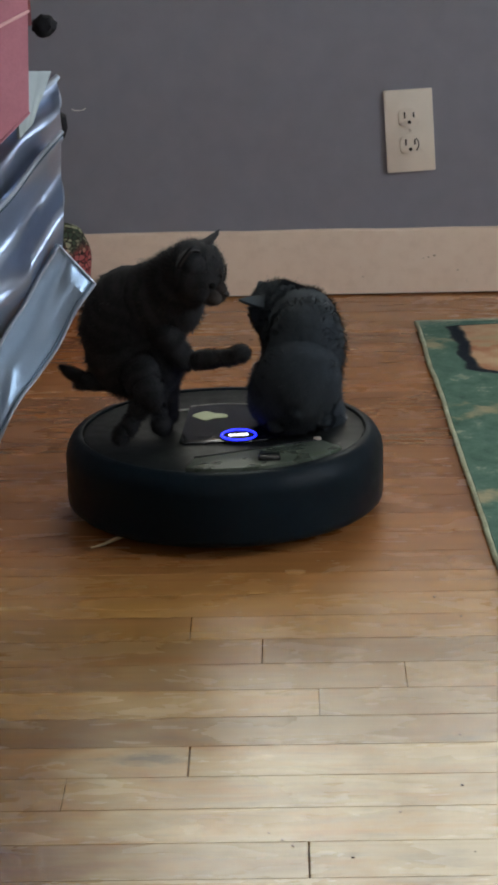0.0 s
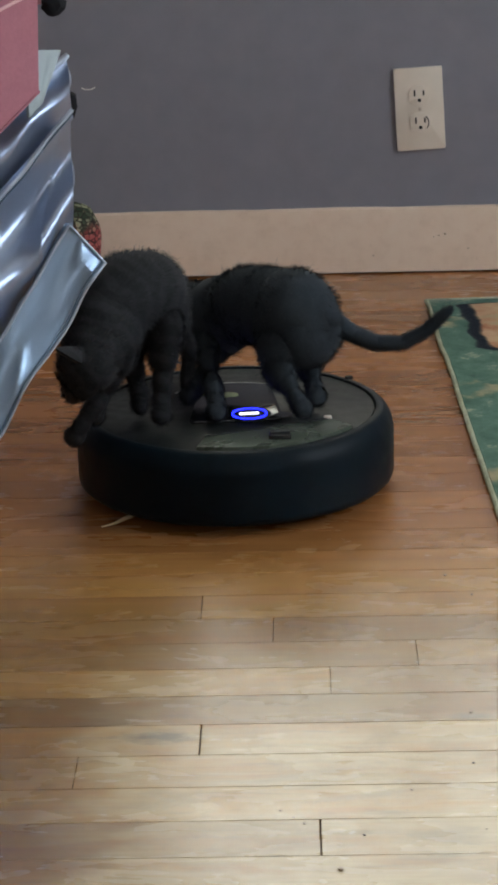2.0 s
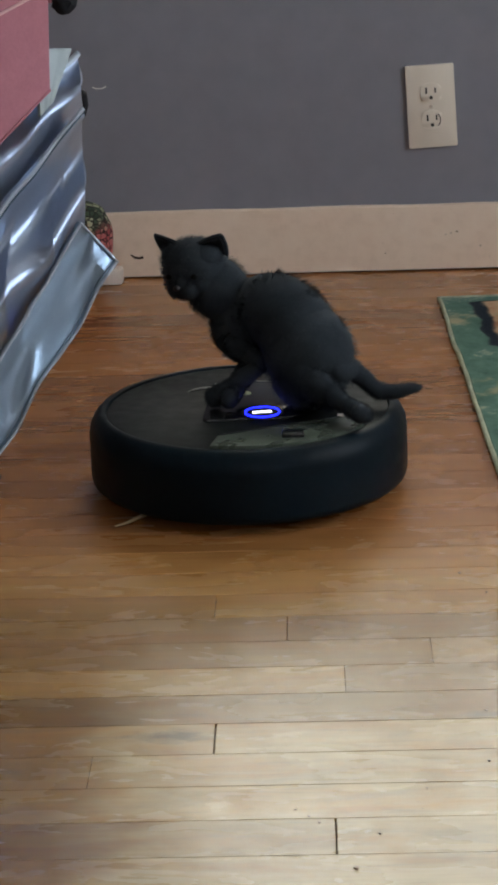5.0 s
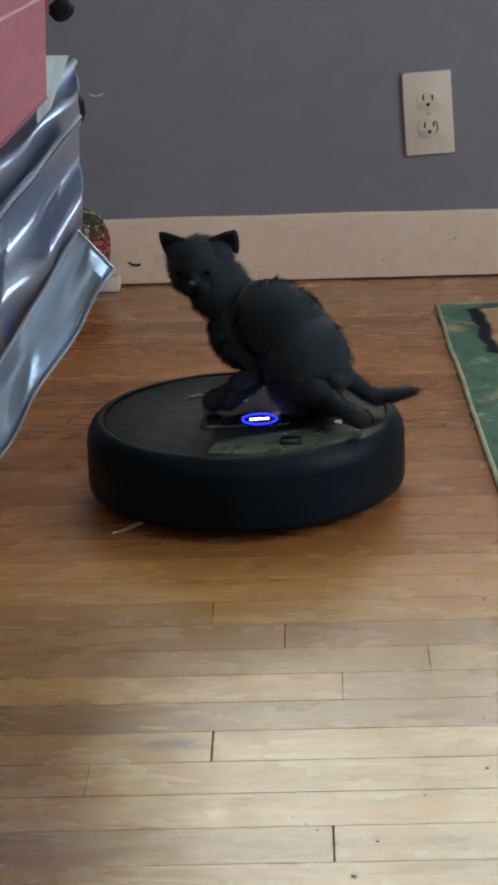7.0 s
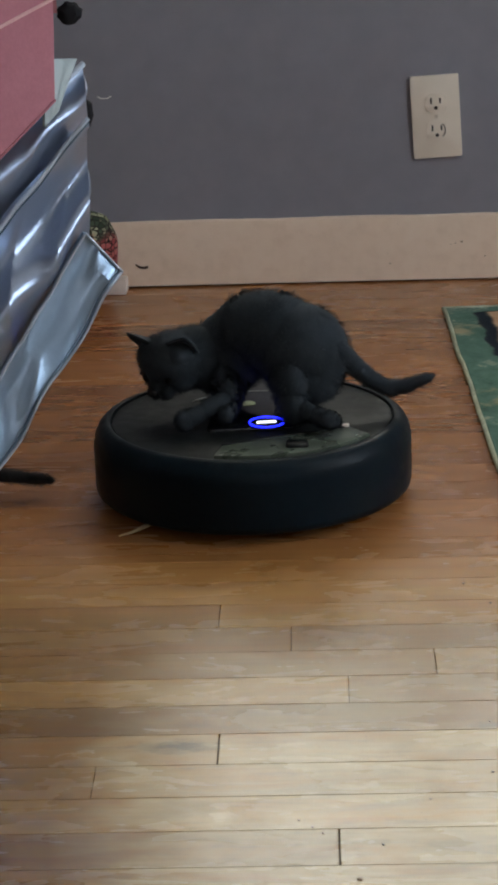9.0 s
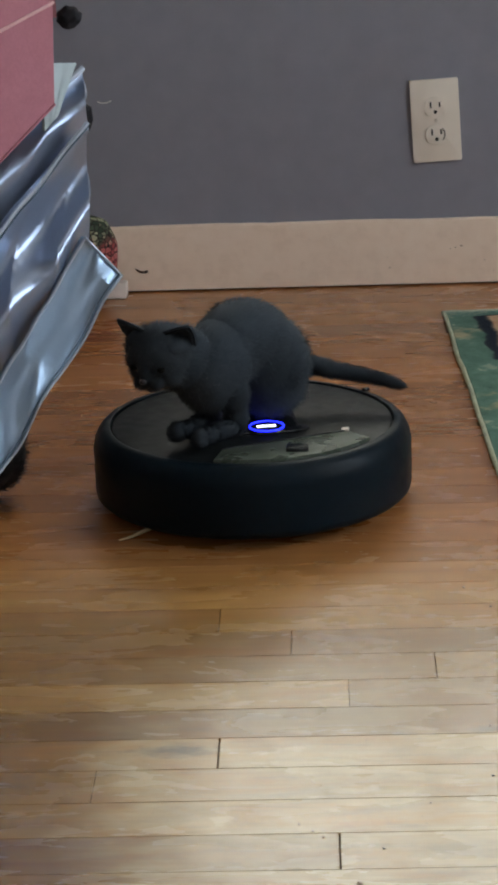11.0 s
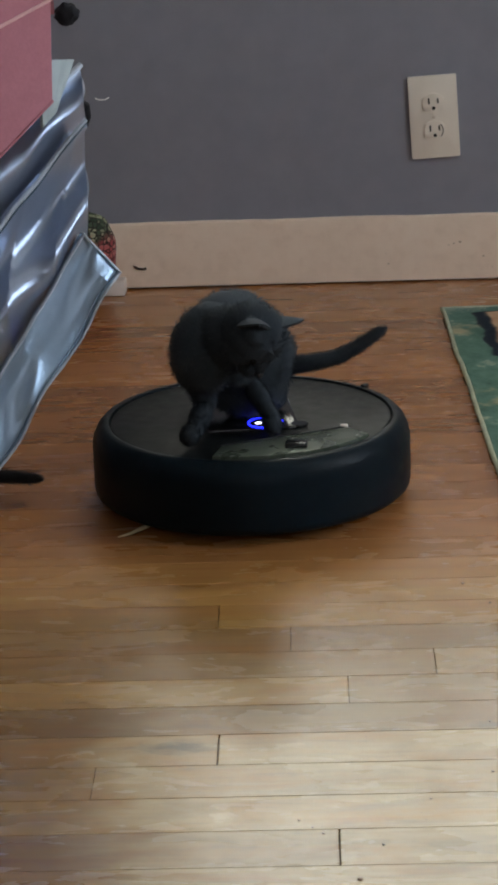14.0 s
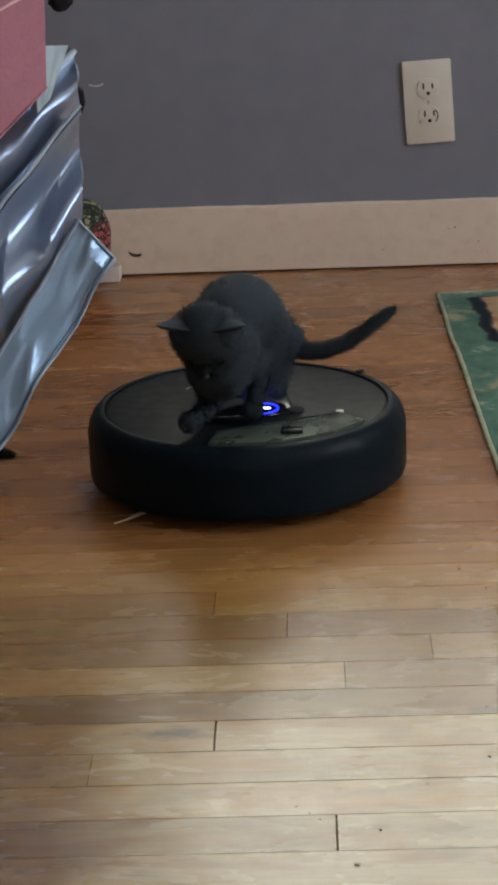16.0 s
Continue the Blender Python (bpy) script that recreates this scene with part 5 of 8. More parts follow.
    walk(GREY["hind_leg0"], [(0, pose(-0.0292, 0.002, 0.0173, -4.3, 13.5, -77)), (0.5, pose(-0.0318, -0.0621, 0.0313, -19, 48.8, -103.7)), (1, pose(-0.0303, -0.0679, 0.0298, -18.1, 44.2, -102.4)), (1.5, pose(0.0285, -0.068, 0.0184, 12, 16, -47.5)), (2, pose(-0.0049, -0.0517, 0.0283, 8.4, 39.8, -54.9)), (2.5, pose(-0.0024, -0.0458, 0.0253, 12.3, 31.9, -48.3)), (3, pose(0.0345, -0.0635, 0.0207, 16.4, 21.1, -39.1)), (3.5, pose(0.0351, -0.0525, 0.0205, 18.8, 20.7, -32.6)), (4.2, pose(0.0333, -0.0577, 0.0204, 17.3, 20.4, -36.6)), (6.5, pose(0.0339, -0.0694, 0.0198, 15.2, 19, -42.9)), (7, pose(0.0362, -0.0604, 0.02, 17.1, 19.6, -37)), (7.5, pose(0.0334, -0.0596, 0.0203, 16.8, 20.1, -37.9)), (8, pose(0.0191, -0.0612, 0.0212, 13.7, 22.1, -46.8)), (8.5, pose(0.0137, -0.0738, 0.0212, 9.6, 22.2, -57.4)), (9, pose(0.0081, -0.0601, 0.0155, 13.9, 9.5, -42)), (9.2, pose(-0.0197, -0.0431, 0.0263, -1.3, 34.5, -80.5)), (11.5, pose(0.0283, 0.011, 0.0362, -63.1, 69.2, -152.4)), (12.5, pose(0.0287, 0.0115, 0.0359, -67.4, 67, -157)), (13, pose(0.0279, 0.0099, 0.0357, -56.2, 65.9, -144.8)), (13.5, pose(0.0264, 0.0163, 0.0359, -135.8, 67.1, 130.6)), (14, pose(0.03, 0.0176, 0.0379, -107.4, 86.4, 159.4)), (14.5, pose(0.0297, 0.012, 0.0343, -22.8, 59.5, -115)), (15, pose(0.0259, 0.0088, 0.0309, -27.6, 47.4, -121)), (15.5, pose(0.028, 0.0133, 0.0341, -34.2, 58.8, -129.2)), (16, pose(0.0305, 0.014, 0.0345, -21.2, 60.5, -114.2))])
    walk(GREY["upper_foreleg1"], [(0, pose(0.0236, 0.0671, 0.0599, -3.8, 20.2, -79.4)), (0.5, pose(-0.0643, 0.0733, 0.0539, -4.1, 23.7, -80.3)), (1, pose(-0.0569, 0.0656, 0.048, 1.4, 13.7, -63.5)), (1.5, pose(-0.012, 0.0619, 0.0521, -6.6, 35.5, -82.2)), (2, pose(-0.0767, 0.0696, 0.0466, -21.7, 22.3, -112.6)), (2.5, pose(-0.0562, 0.0674, 0.0464, -21.1, 21.6, -110.8)), (3, pose(-0.0569, 0.0574, 0.0547, -19.2, 29.8, -106.6)), (3.5, pose(-0.0515, 0.0594, 0.0503, -19.7, 24.9, -107.7)), (4.2, pose(-0.0531, 0.0614, 0.0498, -21, 26.8, -110.7)), (6.5, pose(-0.0549, 0.06, 0.0474, -20.8, 24.9, -110.2)), (7, pose(-0.0423, 0.0619, 0.0477, -9.7, 30.3, -86.6)), (7.5, pose(-0.0432, 0.062, 0.0476, -11.3, 30.5, -89.7)), (8, pose(-0.0546, 0.0609, 0.046, -21.9, 23, -113)), (8.5, pose(-0.0369, 0.0539, 0.0307, -18.6, 13.1, -102.3)), (9, pose(-0.0665, 0.0393, 0.0313, -17.6, 13.5, -97.9)), (9.1, pose(-0.0727, 0.0043, 0.0363, -2.3, 27.6, -56.3)), (9.2, pose(-0.0789, -0.0307, 0.0412, 20.4, 27.6, -9.5)), (11.5, pose(-0.0617, -0.0561, 0.0341, 59.8, 78.4, 34.6)), (12.5, pose(-0.0597, -0.0547, 0.0353, 72.8, 72.7, 48)), (13, pose(-0.0603, -0.0542, 0.034, 69.9, 72.9, 45)), (13.5, pose(-0.0642, -0.0426, 0.0629, 26.5, 69.7, -0.6)), (14, pose(-0.0519, -0.0568, 0.0519, 21.7, 71.8, -5.7)), (14.5, pose(-0.0485, -0.0691, 0.0357, -27.8, 72.8, -57.4)), (15, pose(-0.0548, -0.0763, 0.0372, -49.6, 65.8, -80.5)), (15.5, pose(-0.052, -0.0662, 0.039, 48, 82.1, 18.7)), (16, pose(-0.0456, -0.0601, 0.037, 80.9, 74.9, 52.2))])
    walk(GREY["foreleg1"], [(0, pose(0.0061, 0.0514, 0.0304, 19.4, 42.1, 161.3)), (0.5, pose(-0.0726, 0.0278, 0.0268, 74.5, 33.1, -117.8)), (1, pose(-0.0606, 0.0217, 0.026, 71.6, 31.2, -123.3)), (1.5, pose(-0.0312, 0.0247, 0.0238, 62.4, 26.3, -142.2)), (2, pose(-0.0997, 0.0144, 0.022, 74.8, 22.3, -112.6)), (2.5, pose(-0.0784, 0.009, 0.0217, 75.5, 21.6, -110.8)), (3, pose(-0.0716, 0.0082, 0.0254, 77.3, 29.8, -106.6)), (3.5, pose(-0.0692, 0.0039, 0.0232, 76.8, 24.9, -107.7)), (4.2, pose(-0.071, 0.0138, 0.0241, 75.5, 26.8, -110.7)), (6.5, pose(-0.073, 0.0112, 0.0232, 75.7, 24.9, -110.2)), (7, pose(-0.0612, 0.0204, 0.0226, 65.3, 23.7, -135.3)), (7.5, pose(-0.0637, 0.0209, 0.0225, 64.8, 23.5, -136.6)), (8, pose(-0.0763, 0.0097, 0.0223, 74.2, 23, -113)), (8.5, pose(-0.0629, 0.0083, 0.0178, 67.6, 13.5, -133.7)), (9, pose(-0.0742, -0.0163, 0.0178, 76.2, 13.5, -97.9)), (9.2, pose(-0.0704, -0.0607, 0.02, 71, 18.1, -116.8)), (11.5, pose(-0.0732, -0.08, 0.0103, 70.5, -1.3, -120.3)), (12.5, pose(-0.07, -0.0761, 0.0112, 70.5, 0.4, -119.5)), (13, pose(-0.0707, -0.0758, 0.0105, 70.5, -0.9, -120.1)), (13.5, pose(-0.0624, -0.0691, 0.0248, 74.3, 28.4, -104.8)), (14, pose(-0.05, -0.0867, 0.0193, 75.6, 16.6, -101.5)), (14.5, pose(-0.0538, -0.1049, 0.0114, 74.7, 0.7, -107.4)), (15, pose(-0.0634, -0.1156, 0.0126, 74.6, 3.2, -109.6)), (15.5, pose(-0.0598, -0.0941, 0.0126, 74.5, 3.1, -110.8)), (16, pose(-0.0513, -0.0844, 0.0119, 74.6, 1.8, -108.2))])
    walk(GREY["thigh1"], [(0, pose(0.0265, 0.0253, 0.02, -7.3, 46.4, 67.7)), (0.25, pose(0.0225, 0.0121, 0.0433, -99.1, 73.9, -30.6)), (0.5, pose(0.0185, -0.0012, 0.0666, -147.7, 34, -86)), (1, pose(0.0166, 0.003, 0.0626, -149, 36.4, -88.4)), (1.5, pose(0.0142, 0.0129, 0.0241, 172.1, 61.8, -137.3)), (2, pose(0.0155, 0.0168, 0.0623, -158.9, 74.1, -106.2)), (2.5, pose(0.0112, 0.0233, 0.0586, 110.4, 64.8, 159.4)), (3, pose(0.0108, 0.016, 0.0311, -163.9, 62.4, -108.5)), (3.5, pose(0.0132, 0.0181, 0.0274, -172.3, 72.2, -117.7)), (4.2, pose(0.013, 0.0184, 0.0273, -172.6, 72.6, -117.9)), (6.5, pose(0.0135, 0.0138, 0.029, -157.2, 60, -101.3)), (7, pose(0.0136, 0.0198, 0.0268, 178.9, 77, -126.7)), (7.5, pose(0.0133, 0.02, 0.0268, 173.4, 77, -132.3)), (8, pose(0.0115, 0.0182, 0.0273, 173.3, 69.9, -132.4)), (8.5, pose(0.0104, 0.0006, 0.0411, -173.5, 21.7, -115.6)), (9, pose(0.0018, 0.0238, 0.037, 147, 62.1, -169.1)), (9.2, pose(-0.0231, 0.0167, 0.0469, 176, 64, -136.8)), (10.35, pose(-0.0319, 0.0208, 0.0478, 120.9, 33.6, 155.6)), (11.5, pose(-0.0408, 0.0249, 0.0486, 115.7, -11.2, 131.2)), (12.5, pose(-0.041, 0.0237, 0.0504, 115.4, -16.1, 132.4)), (13, pose(-0.0406, 0.0246, 0.0497, 115.7, -14.5, 131.4)), (13.5, pose(-0.04, 0.0285, 0.0471, 116, -7.6, 129.9)), (14, pose(-0.0387, 0.0244, 0.044, 115.5, 13.6, 120.4)), (14.5, pose(-0.0373, 0.0195, 0.0388, 116.4, 36, 122.5)), (15, pose(-0.041, 0.0179, 0.0431, 125.8, 33.9, 138.9)), (15.5, pose(-0.04, 0.0207, 0.0468, 120.7, 23.4, 128.3)), (16, pose(-0.0385, 0.0197, 0.0452, 118.6, 27.8, 123.4))])
    walk(GREY["hind_leg1"], [(0, pose(0.0288, 0.0141, 0.0078, 2.1, -6.8, -97.4)), (0.5, pose(0.0227, -0.0611, 0.0261, 5, 34, -86)), (1, pose(0.018, -0.0452, 0.027, 3.7, 36.4, -88.4)), (1.5, pose(0.0045, -0.0186, 0.0082, 1.6, -6, -95.5)), (2, pose(0.0179, -0.0084, 0.0271, 6.5, 36.7, -78.5)), (2.5, pose(-0.0079, 0.0085, 0.0258, -18.6, 33.3, -120.9)), (3, pose(0.0139, -0.0174, 0.0118, -3.7, 1.6, -75.5)), (3.5, pose(0.0166, -0.0117, 0.0091, -3.7, -4, -75.1)), (4.2, pose(0.0168, -0.0112, 0.0091, -3.8, -4.1, -74.4)), (6.5, pose(0.0176, -0.0208, 0.0109, -3.7, -0.3, -76)), (7, pose(0.0177, -0.0079, 0.0086, -3.8, -5.1, -73.7)), (7.5, pose(0.0168, -0.0075, 0.0086, -3.8, -5.1, -74.5)), (8, pose(0.0113, -0.0116, 0.0092, -3.4, -3.8, -79.1)), (8.5, pose(-0.0114, -0.0449, 0.021, -9.4, 21.7, -115.6)), (9, pose(-0.009, -0.0027, 0.0149, -3.4, 8.3, -92.7)), (9.2, pose(-0.009, -0.0009, 0.0199, 13.6, 19.2, -28.4)), (11.5, pose(-0.0408, 0.0342, 0.0326, 15.9, 53.3, -24.7)), (12.5, pose(-0.0432, 0.0339, 0.0345, 18, 60.3, -22.2)), (13, pose(-0.0428, 0.0327, 0.0338, 9.2, 57.7, -32.4)), (13.5, pose(-0.0387, 0.0365, 0.0312, 12.5, 48.3, -28.4)), (14, pose(-0.0322, 0.0294, 0.0256, 6.9, 32.7, -36.9)), (14.5, pose(-0.0307, 0.0159, 0.019, 1.9, 17.3, -48.6)), (15, pose(-0.0405, 0.0109, 0.0216, 0.2, 23.1, -53.6)), (15.5, pose(-0.038, 0.0198, 0.0252, 2.4, 31.8, -48.9)), (16, pose(-0.0335, 0.0193, 0.0237, 3.7, 28, -46.2))])
    walk(GREY["tail0"], [(0, pose(-0.0003, -0.0282, 0.0304, -3.5, 11, 77.7)), (0.5, pose(0.0335, -0.0248, 0.0919, -0.8, 45.5, 83.2)), (1, pose(0.0347, -0.0233, 0.0878, 0.6, 54.3, 85)), (1.5, pose(0.0235, -0.0297, 0.0327, -13.9, -9.2, 53.6)), (2, pose(0.0375, -0.0182, 0.0941, -11.6, 26.2, 68.1)), (2.5, pose(0.0332, -0.0227, 0.0875, -11.1, 27.5, 69.3)), (3, pose(0.0363, -0.0205, 0.0428, -13.8, 8.9, 60.8)), (3.5, pose(0.0328, -0.0236, 0.0431, -12.9, 6.1, 67.7)), (4.2, pose(0.0329, -0.024, 0.0431, -12.8, 9.2, 68.2)), (6.5, pose(0.035, -0.0233, 0.0435, -14.1, 14.8, 62.2)), (7, pose(0.0324, -0.0243, 0.0428, -12.4, 13.3, 68.9)), (7.5, pose(0.0326, -0.0239, 0.0436, -12.6, 7.7, 68.2)), (8, pose(0.0341, -0.0246, 0.0439, -14, 18.6, 62.1)), (8.5, pose(0.0322, -0.0286, 0.0566, -16.2, 40.6, 57.7)), (9, pose(0.0431, -0.0165, 0.0649, -19.4, 41.7, 52.8)), (9.1, pose(0.043, -0.0022, 0.0713, -74, 40.1, -23.7)), (9.2, pose(0.0428, 0.0122, 0.0776, -93, 3.4, -70.3)), (10.35, pose(0.0372, 0.0267, 0.0573, -83.9, 17.1, -22.2)), (11.5, pose(0.0316, 0.0413, 0.0371, -66.7, 19.1, 29.6)), (12.5, pose(0.0268, 0.0466, 0.0361, -54, 20.8, 65.7)), (13, pose(0.0269, 0.0466, 0.0363, -53.1, 23, 68.3)), (13.25, pose(0.0276, 0.0338, 0.0339, -51.2, -27.3, 25.3)), (13.5, pose(0.0283, 0.0209, 0.0314, 8.6, -50.9, -58.2)), (14, pose(0.027, 0.0262, 0.0391, 3.7, -18.6, -49.9)), (14.5, pose(0.0248, 0.0305, 0.0485, 3.9, 6.2, -51.7)), (15, pose(0.024, 0.0312, 0.0512, 2, 25.5, -58.5)), (15.5, pose(0.0239, 0.0311, 0.05, 3.3, 21.3, -55.2)), (16, pose(0.0235, 0.0312, 0.0542, 4.2, 4.3, -51.1))])
    walk(GREY["tail1"], [(0, pose(0.0049, -0.0046, 0.0257, -3.6, 10.9, 77.4)), (0.5, pose(0.0348, -0.0134, 0.0803, -0.7, 45.6, 83.2)), (1, pose(0.0356, -0.0131, 0.0735, 0.8, 54.3, 85.3)), (1.5, pose(0.0336, -0.0161, 0.0354, -13.8, -9.1, 53.5)), (2, pose(0.0517, -0.0024, 0.0798, -22.1, 38.3, 23.8)), (2.5, pose(0.0437, -0.0045, 0.0721, -6.1, 44.1, 47.8)), (3, pose(0.0474, -0.0055, 0.038, -7.4, 19.8, 45.6)), (3.5, pose(0.0406, -0.0078, 0.04, -3.2, 14.3, 59.5)), (4.2, pose(0.0396, -0.0093, 0.0398, -2.3, 13.7, 63.3)), (6.5, pose(0.0441, -0.0082, 0.0381, -4.6, 19.4, 55.5)), (7, pose(0.0393, -0.0089, 0.0382, -2.2, 17.4, 62.8)), (7.5, pose(0.0403, -0.008, 0.0401, -3, 14.7, 60)), (8, pose(0.0426, -0.0099, 0.0379, -3.7, 20.2, 57.7)), (8.5, pose(0.0402, -0.0159, 0.0437, -3.6, 40.7, 57.8)), (9, pose(0.0524, -0.0059, 0.0522, -12.3, 42.1, 44.8)), (9.2, pose(0.0526, 0.0007, 0.0706, -58.1, 42.9, -19.3)), (11.5, pose(0.05, 0.048, 0.0318, -43.8, 10.5, 10.8)), (12.5, pose(0.0381, 0.064, 0.0282, -33.4, 20.5, 48)), (13, pose(0.0367, 0.0651, 0.0273, -30.5, 23.2, 55.9)), (13.25, pose(0.0361, 0.0375, 0.0373, -30.9, -22.3, 14.6)), (13.5, pose(0.0355, 0.0099, 0.0473, 15.4, -49.9, -55.8)), (14, pose(0.0421, 0.0099, 0.0465, 9, -18.2, -44.7)), (14.5, pose(0.0413, 0.0114, 0.0458, 9.2, 5.9, -46.5)), (15, pose(0.0358, 0.0132, 0.0413, 7, 24.1, -55)), (15.5, pose(0.0375, 0.0128, 0.0414, 8.3, 19.9, -51.6)), (16, pose(0.0409, 0.0114, 0.0525, 9.4, 3.2, -46.1))])
    walk(GREY["tail2"], [(0, pose(0.0088, 0.0193, 0.021, -1.6, 11.2, 84.4)), (0.5, pose(0.036, -0.0033, 0.0678, -2.2, 55.8, 83.4)), (1, pose(0.0378, -0.0035, 0.0592, -14.8, 56.1, 68.2)), (1.5, pose(0.0447, -0.0037, 0.0358, -29.8, 6.7, 42.5)), (2, pose(0.074, 0.0009, 0.0665, -41.9, 21.7, -4)), (2.5, pose(0.0586, 0.0012, 0.0527, -44.4, 50.1, -8.1)), (3, pose(0.061, 0.0013, 0.0281, -36.1, 42.1, 3.3)), (3.5, pose(0.0508, 0.0009, 0.0312, -30, 48, 12)), (4.2, pose(0.0487, 0.0001, 0.0325, -23.1, 42, 21.6)), (6.5, pose(0.0557, 0.0005, 0.0291, -28.7, 41, 13.3)), (7, pose(0.0493, 0.0003, 0.0301, -26.4, 39.8, 16.8)), (7.5, pose(0.051, 0.0008, 0.0317, -29.7, 43.8, 11.9)), (8, pose(0.0542, -0.0002, 0.0303, -25, 30.9, 19.5)), (8.5, pose(0.0502, -0.0042, 0.0316, -12.7, 34.6, 42)), (9, pose(0.0646, 0.0003, 0.0396, -32.6, 40.5, 9.9)), (9.2, pose(0.0662, -0.0009, 0.0574, -35.8, 43.8, 5.1)), (11.5, pose(0.0701, 0.0499, 0.0289, -38.1, 5.8, 0)), (12.5, pose(0.0561, 0.0695, 0.0236, -39, 3.4, -11.2)), (13, pose(0.0537, 0.0724, 0.0218, -38.7, 5.3, -6.8)), (13.5, pose(0.0474, 0.0012, 0.0587, -36.6, -21.7, -21.2)), (14, pose(0.0611, -0.0001, 0.0522, -39.3, -10.1, -11.3)), (14.5, pose(0.0621, -0.0002, 0.0434, -39.3, 5.2, -11.6)), (15, pose(0.0527, 0.0007, 0.0355, -39.8, 4.7, -18.3)), (15.5, pose(0.0557, 0.0006, 0.0366, -39.7, 3.6, -16.6)), (16, pose(0.0627, -0.0002, 0.0519, -39.5, -0.7, -9.6))])
    walk(GREY["tail3"], [(0, pose(0.0074, 0.0432, 0.0162, 3.5, 11.3, 102.1)), (0.25, pose(0.022, 0.0221, 0.0347, 3.3, 51.6, 101.9)), (0.5, pose(0.0367, 0.001, 0.0531, -169.8, 88.1, -71.3)), (1, pose(0.0463, 0.0007, 0.0471, -101.7, 35.8, -2.3)), (1.5, pose(0.0561, 0.0016, 0.0282, -101.6, 50.9, -2.3)), (2, pose(0.1007, 0, 0.061, -100.5, 1.5, 0)), (2.5, pose(0.0803, 0, 0.0407, -100.6, 7.3, 0)), (3, pose(0.0764, 0.0009, 0.0161, -102.7, 33.5, -6.1)), (3.5, pose(0.063, 0.0011, 0.0182, -104.5, 44.6, -9)), (4.2, pose(0.0601, 0.0013, 0.0213, -104.7, 44.6, -9.3)), (6.5, pose(0.0697, 0.0011, 0.0176, -103.9, 36.7, -8)), (7, pose(0.0626, 0.0012, 0.0196, -104.3, 35.6, -8.6)), (7.5, pose(0.0641, 0.0011, 0.0196, -104.2, 40.8, -8.5)), (8, pose(0.0693, 0.0012, 0.0218, -103.8, 26.5, -7.8)), (8.5, pose(0.0658, 0.0013, 0.0255, -101.7, 3.5, 0.4)), (9, pose(0.0799, 0.0009, 0.0286, -103.3, 30.5, -5.1)), (9.2, pose(0.0826, -0.0001, 0.0484, -101.1, 13.6, 0.8)), (11.5, pose(0.0901, 0.0476, 0.0257, -104.1, 12, -13)), (12.5, pose(0.0768, 0.0622, 0.0202, -107.5, 14, -27.9)), (13, pose(0.0748, 0.0659, 0.0186, -107.4, 11.1, -27.3)), (13.5, pose(0.0655, -0.0011, 0.0594, -99.6, 16.1, 5)), (14, pose(0.0837, -0.0012, 0.0561, -99.5, -9.6, 5.8)), (14.5, pose(0.0868, -0.0013, 0.0426, -99.6, -1.7, 6.1)), (15, pose(0.0748, -0.0014, 0.0377, -99.7, -15, 7)), (15.5, pose(0.0786, -0.0014, 0.0383, -99.6, -11.9, 6.7)), (16, pose(0.088, -0.0012, 0.0557, -99.3, -15.9, 5.3))])
    walk(GREY["tail4"], [(0, pose(-0.0003, 0.0659, 0.0115, 7.1, 10.4, 115.2)), (0.5, pose(0.0353, 0.0004, 0.0372, 78, 79.5, -165.4)), (0.75, pose(0.0465, 0.0003, 0.043, -130.2, 22.5, -10.3)), (1, pose(0.0578, 0.0002, 0.0488, -132.8, -54.3, -2.8)), (1.5, pose(0.0685, 0.0007, 0.0204, -131.5, 10.6, -5.8)), (2, pose(0.1269, 0, 0.067, -132.4, -27.3, 0)), (2.5, pose(0.105, 0, 0.0459, -132.4, -31.1, 0)), (3, pose(0.0939, 0, 0.013, -132.4, -13.8, -0.1)), (3.5, pose(0.0781, 0.0001, 0.0109, -132.3, 6.1, -0.4)), (4.2, pose(0.0736, 0.0002, 0.0133, -132.5, 15.7, -1.4)), (6.5, pose(0.0861, 0, 0.0113, -132.3, 4.7, -0.2)), (7, pose(0.0782, 0, 0.0141, -132.3, 3.3, -0.3)), (7.5, pose(0.0797, 0.0001, 0.012, -132.3, 10.6, -0.3)), (8, pose(0.0862, 0.0001, 0.0175, -132.3, 2, -0.4)), (8.5, pose(0.0852, 0.0007, 0.0265, -132.1, -9.4, -4)), (9, pose(0.0974, 0.0001, 0.0241, -132.4, -1.6, -0.4)), (9.2, pose(0.1017, 0, 0.0472, -132.5, -6.7, 0)), (11.5, pose(0.1089, 0.0412, 0.0207, -134.7, 16.6, -24.9)), (12.5, pose(0.0945, 0.0506, 0.0123, -139.9, 26.7, -39)), (13, pose(0.0929, 0.0541, 0.0116, -140.1, 24.8, -39.3)), (13.5, pose(0.0857, -0.0001, 0.0568, -131.6, -1.9, 0.6)), (14, pose(0.1055, 0, 0.0636, -131.4, -28, 0)), (14.5, pose(0.1116, 0, 0.0466, -131.4, -16.5, 0)), (15, pose(0.0971, 0, 0.0453, -131.4, -22.6, 0)), (15.5, pose(0.1021, 0, 0.0443, -131.4, -16.4, 0)), (16, pose(0.1115, 0, 0.0666, -131.4, -33.7, 0))])
